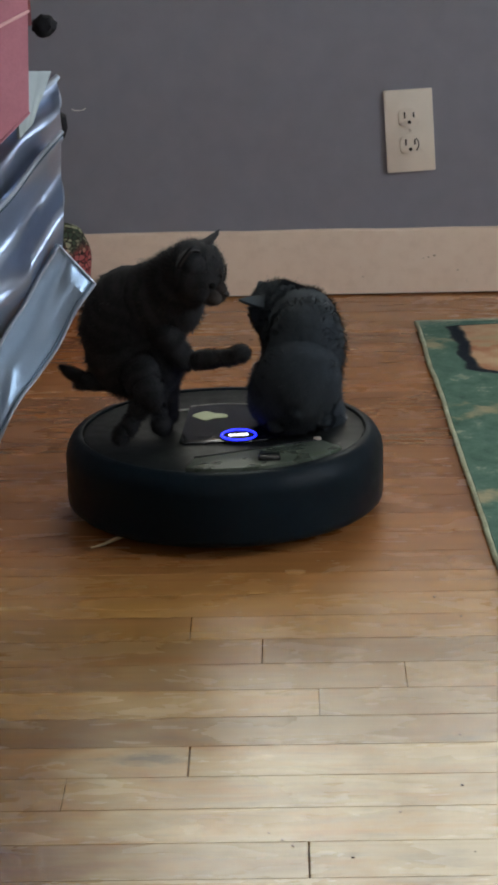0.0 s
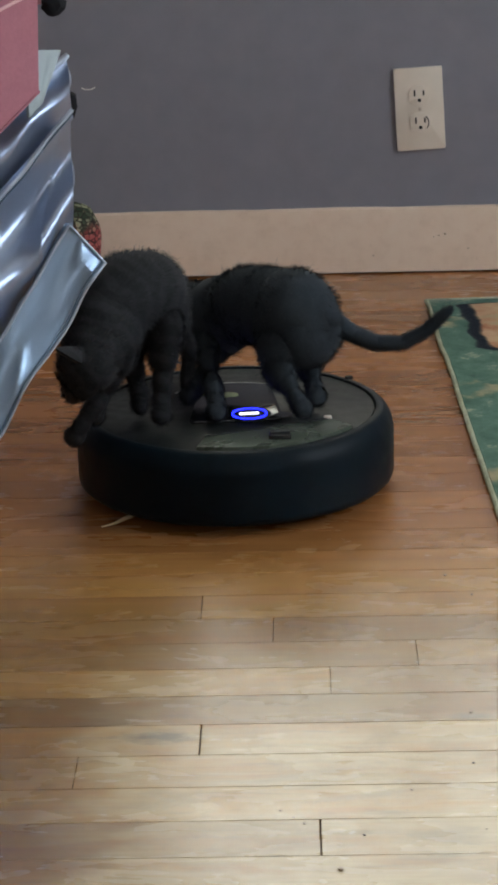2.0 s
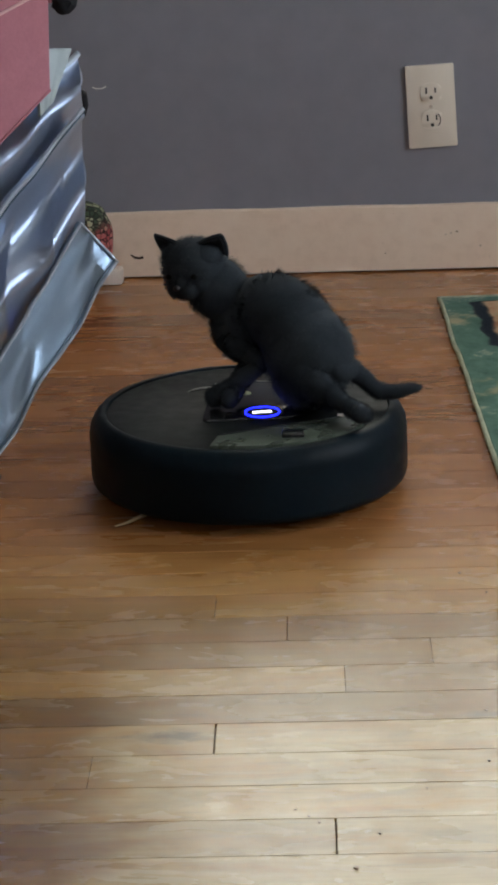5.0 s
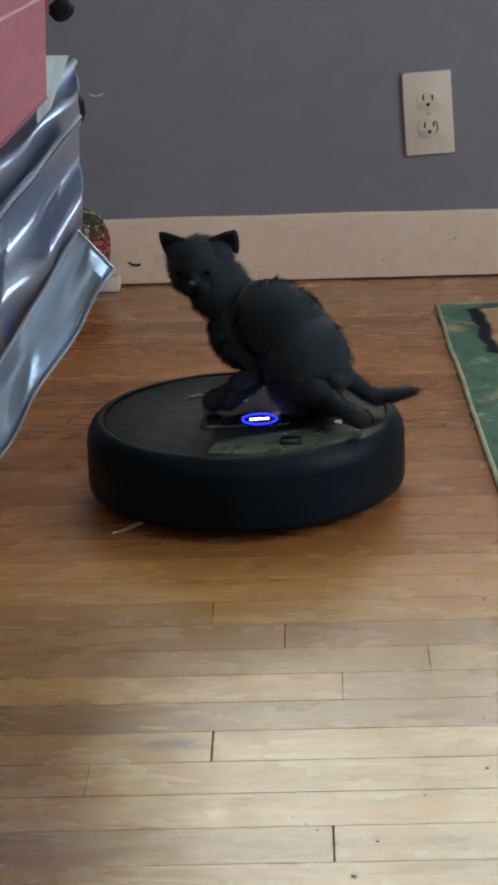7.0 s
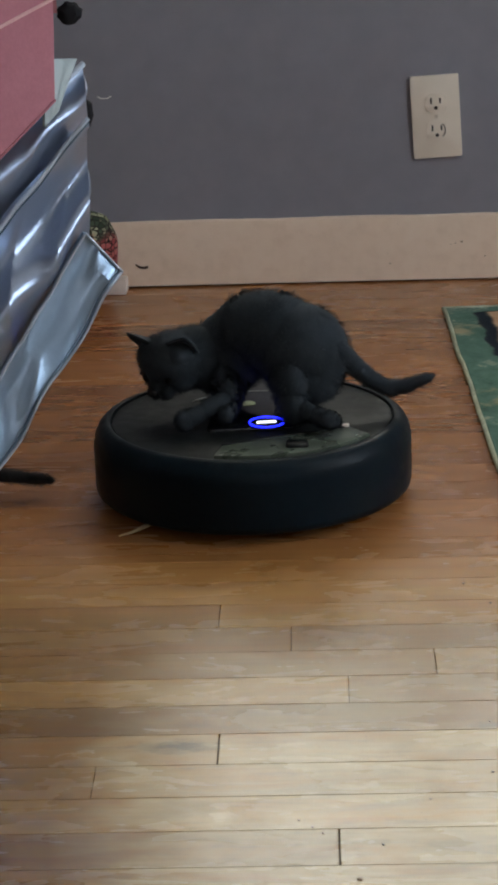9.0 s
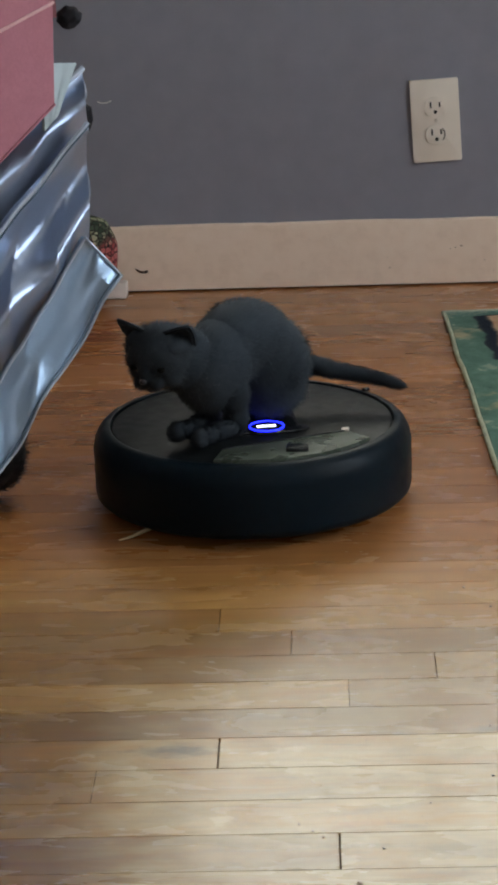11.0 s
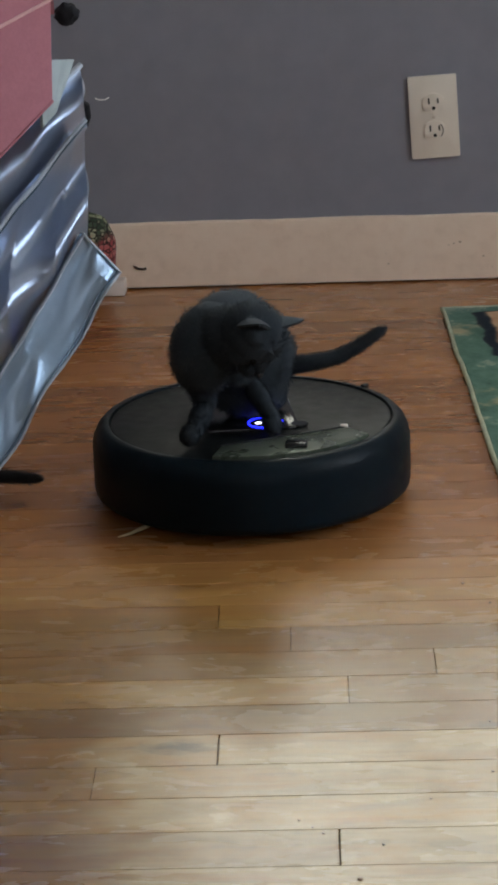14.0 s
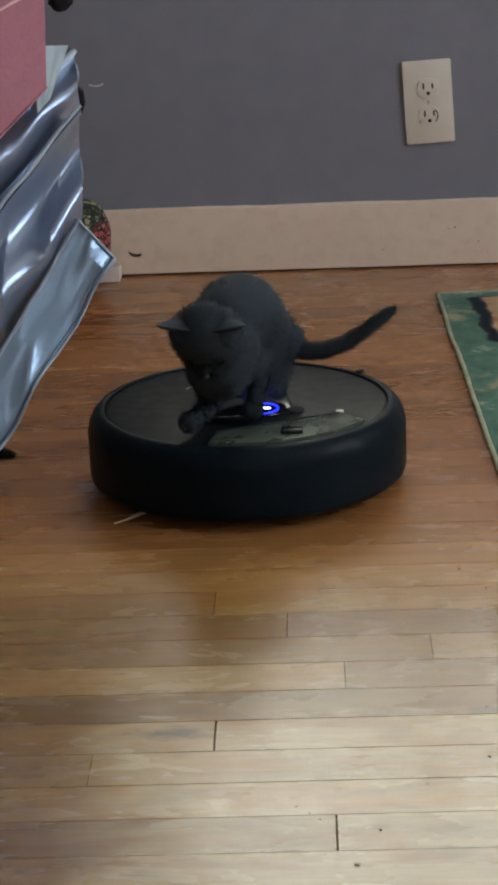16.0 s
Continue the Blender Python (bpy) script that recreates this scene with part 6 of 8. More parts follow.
    walk(GREY["tail5"], [(0, pose(-0.0145, 0.0843, 0.0085, 13, 4, 140.8)), (0.5, pose(0.0315, 0, 0.0214, 42.9, 72.8, 180)), (0.625, pose(0.0399, 0, 0.032, 75.2, 32.2, -142.4)), (0.75, pose(0.0483, 0, 0.0426, 77.4, -11.5, -131.8)), (0.875, pose(0.0567, 0, 0.0532, 68.4, -54.8, -116.4)), (1, pose(0.0651, 0, 0.0638, -42.9, -73.2, 0)), (1.5, pose(0.0818, 0, 0.0249, -42.9, -43.3, 0)), (2, pose(0.1495, 0, 0.0827, -42.9, -42.1, 0)), (2.5, pose(0.1264, 0, 0.0622, -42.9, -43.2, 0)), (3, pose(0.1117, 0, 0.0203, -42.9, -30.2, 0)), (3.5, pose(0.0958, 0, 0.0117, -42.9, -11.1, 0)), (4.2, pose(0.0896, 0, 0.0122, -42.9, -7.1, 0)), (6.5, pose(0.1045, 0, 0.0118, -42.9, -7.4, 0)), (7, pose(0.0954, 0, 0.0151, -42.9, -10, 0)), (7.5, pose(0.0976, 0, 0.0109, -42.9, -3.4, 0)), (8, pose(0.1041, 0, 0.0185, -42.9, -8.8, 0)), (8.5, pose(0.1044, 0, 0.0311, -42.9, -17.5, 0)), (9, pose(0.1158, 0, 0.0275, -42.9, -19.3, 0)), (9.2, pose(0.1212, 0, 0.0497, -42.9, -7.9, 0)), (11.5, pose(0.1266, 0.0327, 0.0147, -45.1, 17, -26.3)), (12.5, pose(0.1101, 0.0375, 0.0018, -50.7, 27.9, -40.8)), (13, pose(0.1087, 0.0405, 0.0016, -51.2, 26.3, -41.8)), (13.5, pose(0.1061, 0, 0.0588, -44.4, -9.2, 0)), (14, pose(0.1257, 0, 0.0755, -44.4, -33, 0)), (14.5, pose(0.1356, 0, 0.0547, -44.4, -20.7, 0)), (15, pose(0.1188, 0, 0.0551, -44.4, -25.8, 0)), (15.5, pose(0.1253, 0, 0.0516, -44.4, -18.4, 0)), (16, pose(0.1332, 0, 0.0818, -44.4, -36.2, 0))])
    walk(TABBY["root"], [(0, pose(-0.1663, -0.9402, 0.094)), (0.5, pose(-0.179, -0.9252, 0.094)), (1, pose(-0.1687, -0.9438, 0.094)), (1.5, pose(-0.1531, -1.01, 0.094)), (2, pose(-0.1637, -0.9449, 0.094)), (2.3, pose(-0.1803, -0.9623, 0)), (2.5, pose(-0.3093, -0.95, 0)), (2.7, pose(-0.3622, -0.93, 0)), (3.2, pose(-0.4302, -0.93, 0)), (7, pose(-0.4185, -0.93, 0)), (7.5, pose(-0.4194, -0.93, 0)), (8, pose(-0.4224, -0.93, 0)), (8.5, pose(-0.4256, -0.93, 0)), (9, pose(-0.4268, -0.93, 0)), (9.2, pose(-0.4267, -0.93, 0)), (11.3, pose(-0.3666, -0.93, 0)), (12, pose(-0.3628, -0.93, 0)), (13, pose(-0.3645, -0.93, 0)), (13.5, pose(-0.4014, -0.93, 0)), (14, pose(-0.4135, -0.93, 0)), (14.5, pose(-0.4394, -0.93, 0)), (16, pose(-0.4342, -0.93, 0))])
    walk(TABBY["rump"], [(0, pose(0, 0, 0.083, 152.2, -60.4, -169)), (0.5, pose(0, 0, 0.086, 0, -63.9, -65.7)), (1, pose(0, 0, 0.088, 0, -51.4, -75.6)), (1.25, pose(0, 0, 0.088, 80.2, -79.1, 137.4)), (1.5, pose(0, 0, 0.088, 92.8, -41.3, 55.4)), (1.75, pose(0, 0, 0.103, 32.5, -67.3, 160.3)), (2, pose(0, 0, 0.118, 0, -30.9, -120.3)), (2.15, pose(0, 0, 0.1696, -21.4, 3.7, -119.7)), (2.3, pose(0, 0, 0.2213, -47.5, 35.8, -133.6)), (2.5, pose(0, 0, 0.061, -79, 46, -180)), (2.7, pose(0, 0, 0.0189, -79, 14.3, 180)), (3.2, pose(0, 0, 0.055, -79, 4.2, 180)), (7, pose(0, 0, 0.055, -79, 4.2, 180)), (7.5, pose(0, 0, 0.055, -79, 4.2, -180)), (8, pose(0, 0, 0.055, -79, 4.2, -180)), (8.5, pose(0, 0, 0.055, -79, 4.2, 180)), (9, pose(0, 0, 0.055, -79, 4.2, 180)), (9.2, pose(0, 0, 0.055, -79, 4.2, 180)), (11.3, pose(0, 0, 0.055, -79, 4.7, -180)), (12, pose(0, 0, 0.055, -79, 4.7, 180)), (13, pose(0, 0, 0.055, -79, 4.6, -180)), (13.5, pose(0, 0, 0.055, -79, 5.2, 180)), (14, pose(0, 0, 0.055, -79, 5.2, -180)), (14.5, pose(0, 0, 0.055, -79, 5.2, -180)), (16, pose(0, 0, 0.055, -79, 5.2, 180))])
    walk(TABBY["flank1"], [(0, pose(-0.0082, -0.0031, 0.1041, 118.1, -74.8, -132.7)), (0.5, pose(0.0057, -0.0126, 0.1062, 0, -45, -65.7)), (1, pose(0.0048, -0.0187, 0.1061, 0, -33, -75.6)), (1.25, pose(0.0051, -0.0033, 0.1028, 28.5, -68, -169.5)), (1.5, pose(0.0054, 0.012, 0.0995, 78.3, -40, 77.6)), (1.75, pose(-0.0025, -0.0028, 0.1131, 19.4, -51.8, 175.2)), (2, pose(-0.0104, -0.0177, 0.1267, 0, -13.5, -120.3)), (2.3, pose(-0.009, -0.0094, 0.2119, -47.5, 35.8, -133.6)), (2.5, pose(-0.0114, 0, 0.0492, -79, 46, -180)), (2.7, pose(-0.0118, 0, 0.0159, -79, 14.3, 180)), (3.2, pose(-0.0169, 0, 0.0538, -79, 4.2, 180)), (7, pose(-0.0169, 0, 0.0538, -79, 4.2, 180)), (7.5, pose(-0.0169, 0, 0.0538, -79, 4.2, -180)), (8, pose(-0.0169, 0, 0.0538, -79, 4.2, -180)), (8.5, pose(-0.0169, 0, 0.0538, -79, 4.2, 180)), (9, pose(-0.0169, 0, 0.0538, -79, 4.2, 180)), (9.2, pose(-0.0169, 0, 0.0538, -79, 4.2, 180)), (11.3, pose(-0.0152, 0, 0.0538, -79, 4.7, -180)), (12, pose(-0.0153, 0, 0.0538, -79, 4.7, 180)), (13, pose(-0.0155, 0, 0.0538, -79, 4.6, -180)), (13.5, pose(-0.0138, 0, 0.0538, -79, 5.2, 180)), (14, pose(-0.0138, 0, 0.0538, -79, 5.2, -180)), (14.5, pose(-0.0138, 0, 0.0538, -79, 5.2, -180)), (16, pose(-0.0138, 0, 0.0538, -79, 5.2, 180))])
    walk(TABBY["belly"], [(0, pose(-0.0069, -0.0075, 0.1208, 29.1, -61.7, -39.8)), (0.5, pose(0.0125, -0.0277, 0.1164, 0, -15.7, -65.7)), (1, pose(0.0099, -0.0385, 0.1138, 0, -6.7, -75.6)), (1.125, pose(0.0087, -0.0228, 0.1126, -1.9, -27.8, -109.4)), (1.25, pose(0.0076, -0.0072, 0.1113, 12.7, -45.6, -152.6)), (1.375, pose(0.0064, 0.0085, 0.11, 43.6, -48, 150.2)), (1.5, pose(0.0053, 0.0242, 0.1088, 62.9, -32.6, 103.2)), (1.75, pose(-0.0074, -0.005, 0.1181, 13.5, -30.3, -176.3)), (2, pose(-0.02, -0.0342, 0.1275, 0, 9.6, -120.3)), (2.3, pose(-0.018, -0.0188, 0.2026, -47.5, 35.8, -133.6)), (2.5, pose(-0.0227, 0, 0.0374, -79, 46, -180)), (2.7, pose(-0.0235, 0, 0.0129, -79, 14.3, 180)), (3.2, pose(-0.0338, 0, 0.0525, -79, 4.2, 180)), (7, pose(-0.0337, 0, 0.0525, -79, 4.2, 180)), (7.5, pose(-0.0337, 0, 0.0525, -79, 4.2, -180)), (8, pose(-0.0338, 0, 0.0525, -79, 4.2, -180)), (8.5, pose(-0.0338, 0, 0.0525, -79, 4.2, 180)), (9, pose(-0.0338, 0, 0.0525, -79, 4.2, 180)), (9.2, pose(-0.0338, 0, 0.0525, -79, 4.2, 180)), (11.3, pose(-0.0305, 0, 0.0525, -79, 4.7, -180)), (12, pose(-0.0307, 0, 0.0525, -79, 4.7, 180)), (13, pose(-0.031, 0, 0.0525, -79, 4.6, -180)), (13.5, pose(-0.0277, 0, 0.0525, -79, 5.2, 180)), (14, pose(-0.0276, 0, 0.0525, -79, 5.2, -180)), (14.5, pose(-0.0277, 0, 0.0525, -79, 5.2, -180)), (16, pose(-0.0277, 0, 0.0525, -79, 5.2, 180))])
    walk(TABBY["flank0"], [(0, pose(0.0038, -0.0132, 0.1331, 15.7, -31.4, -22)), (0.5, pose(0.0205, -0.0455, 0.1164, 0, 13.5, -65.7)), (1, pose(0.0153, -0.0595, 0.1111, 0, 19.6, -75.6)), (1.125, pose(0.0114, -0.0355, 0.1123, -2.8, -2.4, -110.5)), (1.25, pose(0.0075, -0.0115, 0.1134, 7.9, -22, -147.2)), (1.375, pose(0.0035, 0.0126, 0.1146, 30.9, -30, 168.2)), (1.5, pose(-0.0004, 0.0366, 0.1157, 53.4, -21, 124)), (1.75, pose(-0.0147, -0.0065, 0.1181, 11.4, -8.3, -171.3)), (2, pose(-0.029, -0.0496, 0.1205, 0, 32.7, -120.3)), (2.3, pose(-0.0269, -0.0283, 0.1932, -47.5, 35.8, -133.6)), (2.5, pose(-0.0341, 0, 0.0257, -79, 46, -180)), (2.7, pose(-0.0353, 0, 0.0099, -79, 14.3, 180)), (3.2, pose(-0.0508, 0, 0.0513, -79, 4.2, 180)), (7, pose(-0.0506, 0, 0.0513, -79, 4.2, 180)), (7.5, pose(-0.0506, 0, 0.0513, -79, 4.2, -180)), (8, pose(-0.0506, 0, 0.0513, -79, 4.2, -180)), (8.5, pose(-0.0507, 0, 0.0513, -79, 4.2, 180)), (9, pose(-0.0507, 0, 0.0513, -79, 4.2, 180)), (9.2, pose(-0.0507, 0, 0.0513, -79, 4.2, 180)), (11.3, pose(-0.0457, 0, 0.0513, -79, 4.7, -180)), (12, pose(-0.046, 0, 0.0513, -79, 4.7, 180)), (13, pose(-0.0465, 0, 0.0513, -79, 4.6, -180)), (13.5, pose(-0.0415, 0, 0.0513, -79, 5.2, 180)), (14, pose(-0.0415, 0, 0.0513, -79, 5.2, -180)), (14.5, pose(-0.0415, 0, 0.0513, -79, 5.2, -180)), (16, pose(-0.0415, 0, 0.0513, -79, 5.2, 180))])
    walk(TABBY["chest"], [(0, pose(0.024, -0.02, 0.1411, 13.7, -12.6, -16.8)), (0.5, pose(0.0297, -0.0658, 0.1063, 0, 32.5, -65.7)), (1, pose(0.021, -0.0818, 0.098, 0, 37.9, -75.6)), (1.125, pose(0.0128, -0.049, 0.1036, -3.4, 15.6, -111.6)), (1.25, pose(0.0047, -0.0163, 0.1091, 6.8, -4.5, -145)), (1.375, pose(-0.0034, 0.0165, 0.1147, 27.1, -14.9, 177.1)), (1.5, pose(-0.0116, 0.0492, 0.1203, 49.7, -10.4, 137.7)), (1.75, pose(-0.0245, -0.0073, 0.1129, 11.3, 8.5, -168)), (2, pose(-0.0374, -0.0638, 0.1055, 0, 50.1, -120.3)), (2.3, pose(-0.0359, -0.0377, 0.1838, -47.5, 35.8, -133.6)), (2.5, pose(-0.0454, 0, 0.0139, -79, 46, -180)), (2.7, pose(-0.047, 0, 0.0069, -79, 14.3, 180)), (3.2, pose(-0.0677, 0, 0.05, -79, 4.2, 180)), (7, pose(-0.0674, 0, 0.05, -79, 4.2, 180)), (7.5, pose(-0.0675, 0, 0.05, -79, 4.2, -180)), (8, pose(-0.0675, 0, 0.05, -79, 4.2, -180)), (8.5, pose(-0.0677, 0, 0.05, -79, 4.2, 180)), (9, pose(-0.0676, 0, 0.05, -79, 4.2, 180)), (9.2, pose(-0.0676, 0, 0.05, -79, 4.2, 180)), (11.3, pose(-0.0609, 0, 0.05, -79, 4.7, -180)), (12, pose(-0.0614, 0, 0.05, -79, 4.7, 180)), (13, pose(-0.062, 0, 0.05, -79, 4.6, -180)), (13.5, pose(-0.0553, 0, 0.05, -79, 5.2, 180)), (14, pose(-0.0553, 0, 0.05, -79, 5.2, -180)), (14.5, pose(-0.0554, 0, 0.05, -79, 5.2, -180)), (16, pose(-0.0553, 0, 0.05, -79, 5.2, 180))])
    walk(TABBY["head"], [(0, pose(0.0688, -0.0521, 0.1811, 0, 26, -18)), (0.5, pose(0.0538, -0.0915, 0.1573, 0, 20, -55)), (1, pose(0.0407, -0.1057, 0.1629, 0, 10, -84)), (1.25, pose(0.0033, -0.0424, 0.1656, 1, 12, -137.8)), (1.5, pose(-0.0341, 0.021, 0.1683, 0, 14, 168)), (2, pose(-0.0529, -0.1024, 0.0778, 0, 45, 178)), (2.3, pose(-0.0882, -0.0486, 0.1149, 0, 45, -160)), (2.5, pose(-0.0727, -0.0145, 0.0323, 0, 20, -160)), (2.7, pose(-0.0505, -0.0152, 0.0123, 0, 10, -160)), (3.2, pose(-0.1091, 0, 0.0401, 0, 0, -180)), (7, pose(-0.1209, 0, 0.0547, 0, 0, -180)), (7.5, pose(-0.121, 0, 0.054, 0, 0, -180)), (8, pose(-0.121, 0, 0.0515, 0, 0, -180)), (8.5, pose(-0.1208, 0, 0.0536, 0, 0, -180)), (9, pose(-0.1207, 0, 0.0571, 0, 0, -180)), (9.2, pose(-0.1207, 0, 0.0575, 0, 0, -180)), (11.3, pose(-0.1318, 0, 0.0475, 0, 0, -180)), (12, pose(-0.1352, 0, 0.0471, 0, 0, -180)), (13, pose(-0.1327, 0, 0.041, 0, 0, -180)), (13.5, pose(-0.1152, 0, 0.0449, 0, 0, -180)), (14, pose(-0.115, 0, 0.0463, 0, 0, -180)), (14.5, pose(-0.1152, 0, 0.0458, 0, 0, -180)), (16, pose(-0.115, 0, 0.0326, 0, 0, -180))])
    walk(TABBY["neck"], [(0, pose(0.0501, -0.0389, 0.1666, 28, -36, -35.6)), (0.5, pose(0.0445, -0.0834, 0.1355, -6.6, -55.4, -46.8)), (1, pose(0.0328, -0.0988, 0.1342, -5.4, -64.4, -50.5)), (1.25, pose(0.0041, -0.0309, 0.1415, -24.7, -54.5, -90.7)), (1.5, pose(-0.0247, 0.037, 0.1489, -48.1, -53, -128.6)), (1.75, pose(-0.0363, -0.0257, 0.1192, -25.1, -8, -129.8)), (2, pose(-0.0479, -0.0885, 0.0896, 1.5, 33.6, -112)), (2.15, pose(-0.055, -0.0656, 0.1192, -55.4, 54.9, -127.7)), (2.3, pose(-0.062, -0.0427, 0.1487, -134.2, 52.2, -168.2)), (2.4, pose(-0.0594, -0.0247, 0.0871, -128.9, 10.8, -158.8)), (2.5, pose(-0.0569, -0.0067, 0.0254, -130.2, -30.8, -152.1)), (2.7, pose(-0.0452, -0.007, 0.0106, -152, -19, -103)), (2.95, pose(-0.0658, -0.0035, 0.0276, -144, -3.5, -142.1)), (3.2, pose(-0.0864, 0, 0.0446, -147.4, 13.4, 180)), (7, pose(-0.0929, 0, 0.0526, -147.4, -5.1, -180)), (7.5, pose(-0.0929, 0, 0.0522, -147.4, -4.3, -180)), (8, pose(-0.093, 0, 0.0508, -147.4, -1.6, 180)), (8.5, pose(-0.0929, 0, 0.052, -147.4, -3.9, 180)), (9, pose(-0.0928, 0, 0.0539, -147.4, -7.7, 180)), (9.2, pose(-0.0928, 0, 0.0541, -147.4, -8.1, -180)), (11.3, pose(-0.0959, 0, 0.0486, -147.4, 2, -180)), (12, pose(-0.098, 0, 0.0484, -147.4, 2.2, 180)), (13, pose(-0.0969, 0, 0.0451, -147.4, 7.2, 180)), (13.5, pose(-0.0843, 0, 0.0472, -147.4, 4.9, 180)), (14, pose(-0.0841, 0, 0.048, -147.4, 3.5, -180)), (14.5, pose(-0.0843, 0, 0.0477, -147.4, 4, 180)), (16, pose(-0.0841, 0, 0.0404, -147.4, 16.3, 180))])
    walk(TABBY["upper_foreleg0"], [(0, pose(0.0427, 0.0018, 0.1076, 72.1, 86.2, 174.1)), (0.5, pose(0.0476, -0.0416, 0.0701, 6, 45.8, 106.6)), (1, pose(0.0438, -0.0775, 0.0546, 132, 87.7, -126.7)), (1.5, pose(-0.0362, 0.022, 0.1042, 170.2, 61.9, -88.1)), (2, pose(-0.0262, -0.0715, 0.065, 75.6, 63.2, 170.5)), (2.15, pose(-0.0375, -0.0437, 0.1, 98.1, 66.8, 124.6)), (2.3, pose(-0.0488, -0.0159, 0.1349, 108.2, 76.4, 67.7)), (2.5, pose(-0.0298, -0.0076, -0.0142, 95.2, 21.1, 52.4)), (2.7, pose(-0.0367, -0.0219, -0.0099, 90.4, -11.6, 0.2)), (3.2, pose(-0.0631, -0.0214, 0.0132, 91.1, 49.6, 2.1)), (7, pose(-0.0657, -0.015, 0.0129, 112.7, 52.1, 29.7)), (7.5, pose(-0.0658, -0.015, 0.0127, 112.7, 52.5, 29.7)), (8, pose(-0.0658, -0.0151, 0.0122, 112.4, 53.4, 29.3)), (8.5, pose(-0.0658, -0.0151, 0.0128, 112.1, 52.1, 29)), (9, pose(-0.0658, -0.0149, 0.0136, 112.5, 50.8, 29.5)), (9.2, pose(-0.0658, -0.0149, 0.0137, 112.6, 50.7, 29.6)), (11.3, pose(-0.0584, -0.0151, 0.0138, 111.5, 49.5, 28.1)), (12, pose(-0.0598, -0.0148, 0.0131, 113.5, 52, 30.7)), (13, pose(-0.0595, -0.0153, 0.0123, 110.9, 52, 27.4)), (13.5, pose(-0.0514, -0.0155, 0.0142, 108.7, 46.9, 24.6)), (14, pose(-0.0514, -0.0154, 0.0145, 108.9, 46.4, 24.8)), (14.5, pose(-0.0515, -0.0154, 0.0143, 108.9, 46.7, 24.8)), (16, pose(-0.0515, -0.0157, 0.0111, 108.4, 52, 24.1))])
    walk(TABBY["foreleg0"], [(0, pose(0.0383, 0.0022, 0.0399, 72.1, 86.2, 174.1)), (0.5, pose(0.0577, -0.0417, 0.0309, -151.1, 43.4, -48)), (1, pose(0.05, -0.1069, 0.02, -166.3, 18, -76.7)), (1.5, pose(-0.035, -0.0141, 0.0366, -174.2, 61.9, -88.1)), (2, pose(-0.0551, -0.0776, 0.0186, 127.1, 51.1, -155.8)), (2.15, pose(-0.0581, -0.0511, 0.0525, -172.4, 52, -142.5)), (2.3, pose(-0.0611, -0.0247, 0.0864, -116.5, 45.4, -134.8)), (2.5, pose(-0.0288, 0.0045, -0.0289, -138.4, 36.7, -167.5)), (2.7, pose(-0.0235, -0.0214, -0.015, -153.6, 63.7, 173.2)), (3.2, pose(-0.0628, -0.0205, -0.0196, -149.3, 44.8, 178.5)), (7, pose(-0.0701, -0.0045, -0.0163, -155.8, 32.8, 168.2)), (7.5, pose(-0.0703, -0.0045, -0.017, -155.8, 33.2, 168.1)), (8, pose(-0.0707, -0.0045, -0.019, -156, 34.7, 167.9)), (8.5, pose(-0.07, -0.0045, -0.0171, -156, 33.9, 167.8)), (9, pose(-0.0694, -0.0045, -0.0143, -155.8, 31.9, 168.2)), (9.2, pose(-0.0694, -0.0045, -0.014, -155.8, 31.7, 168.2)), (11.3, pose(-0.0612, -0.0047, -0.0141, -156.1, 33.4, 167.6)), (12, pose(-0.0641, -0.0043, -0.0152, -155.5, 31.4, 168.7)), (13, pose(-0.0633, -0.0047, -0.0195, -156.5, 36.9, 167.1)), (13.5, pose(-0.0523, -0.005, -0.015, -157.3, 38.2, 165.7)), (14, pose(-0.0522, -0.005, -0.0139, -157.2, 37.3, 165.9)), (14.5, pose(-0.0525, -0.005, -0.0143, -157.2, 37.5, 165.9)), (16, pose(-0.0544, -0.0048, -0.0258, -157.6, 43.6, 165.2))])
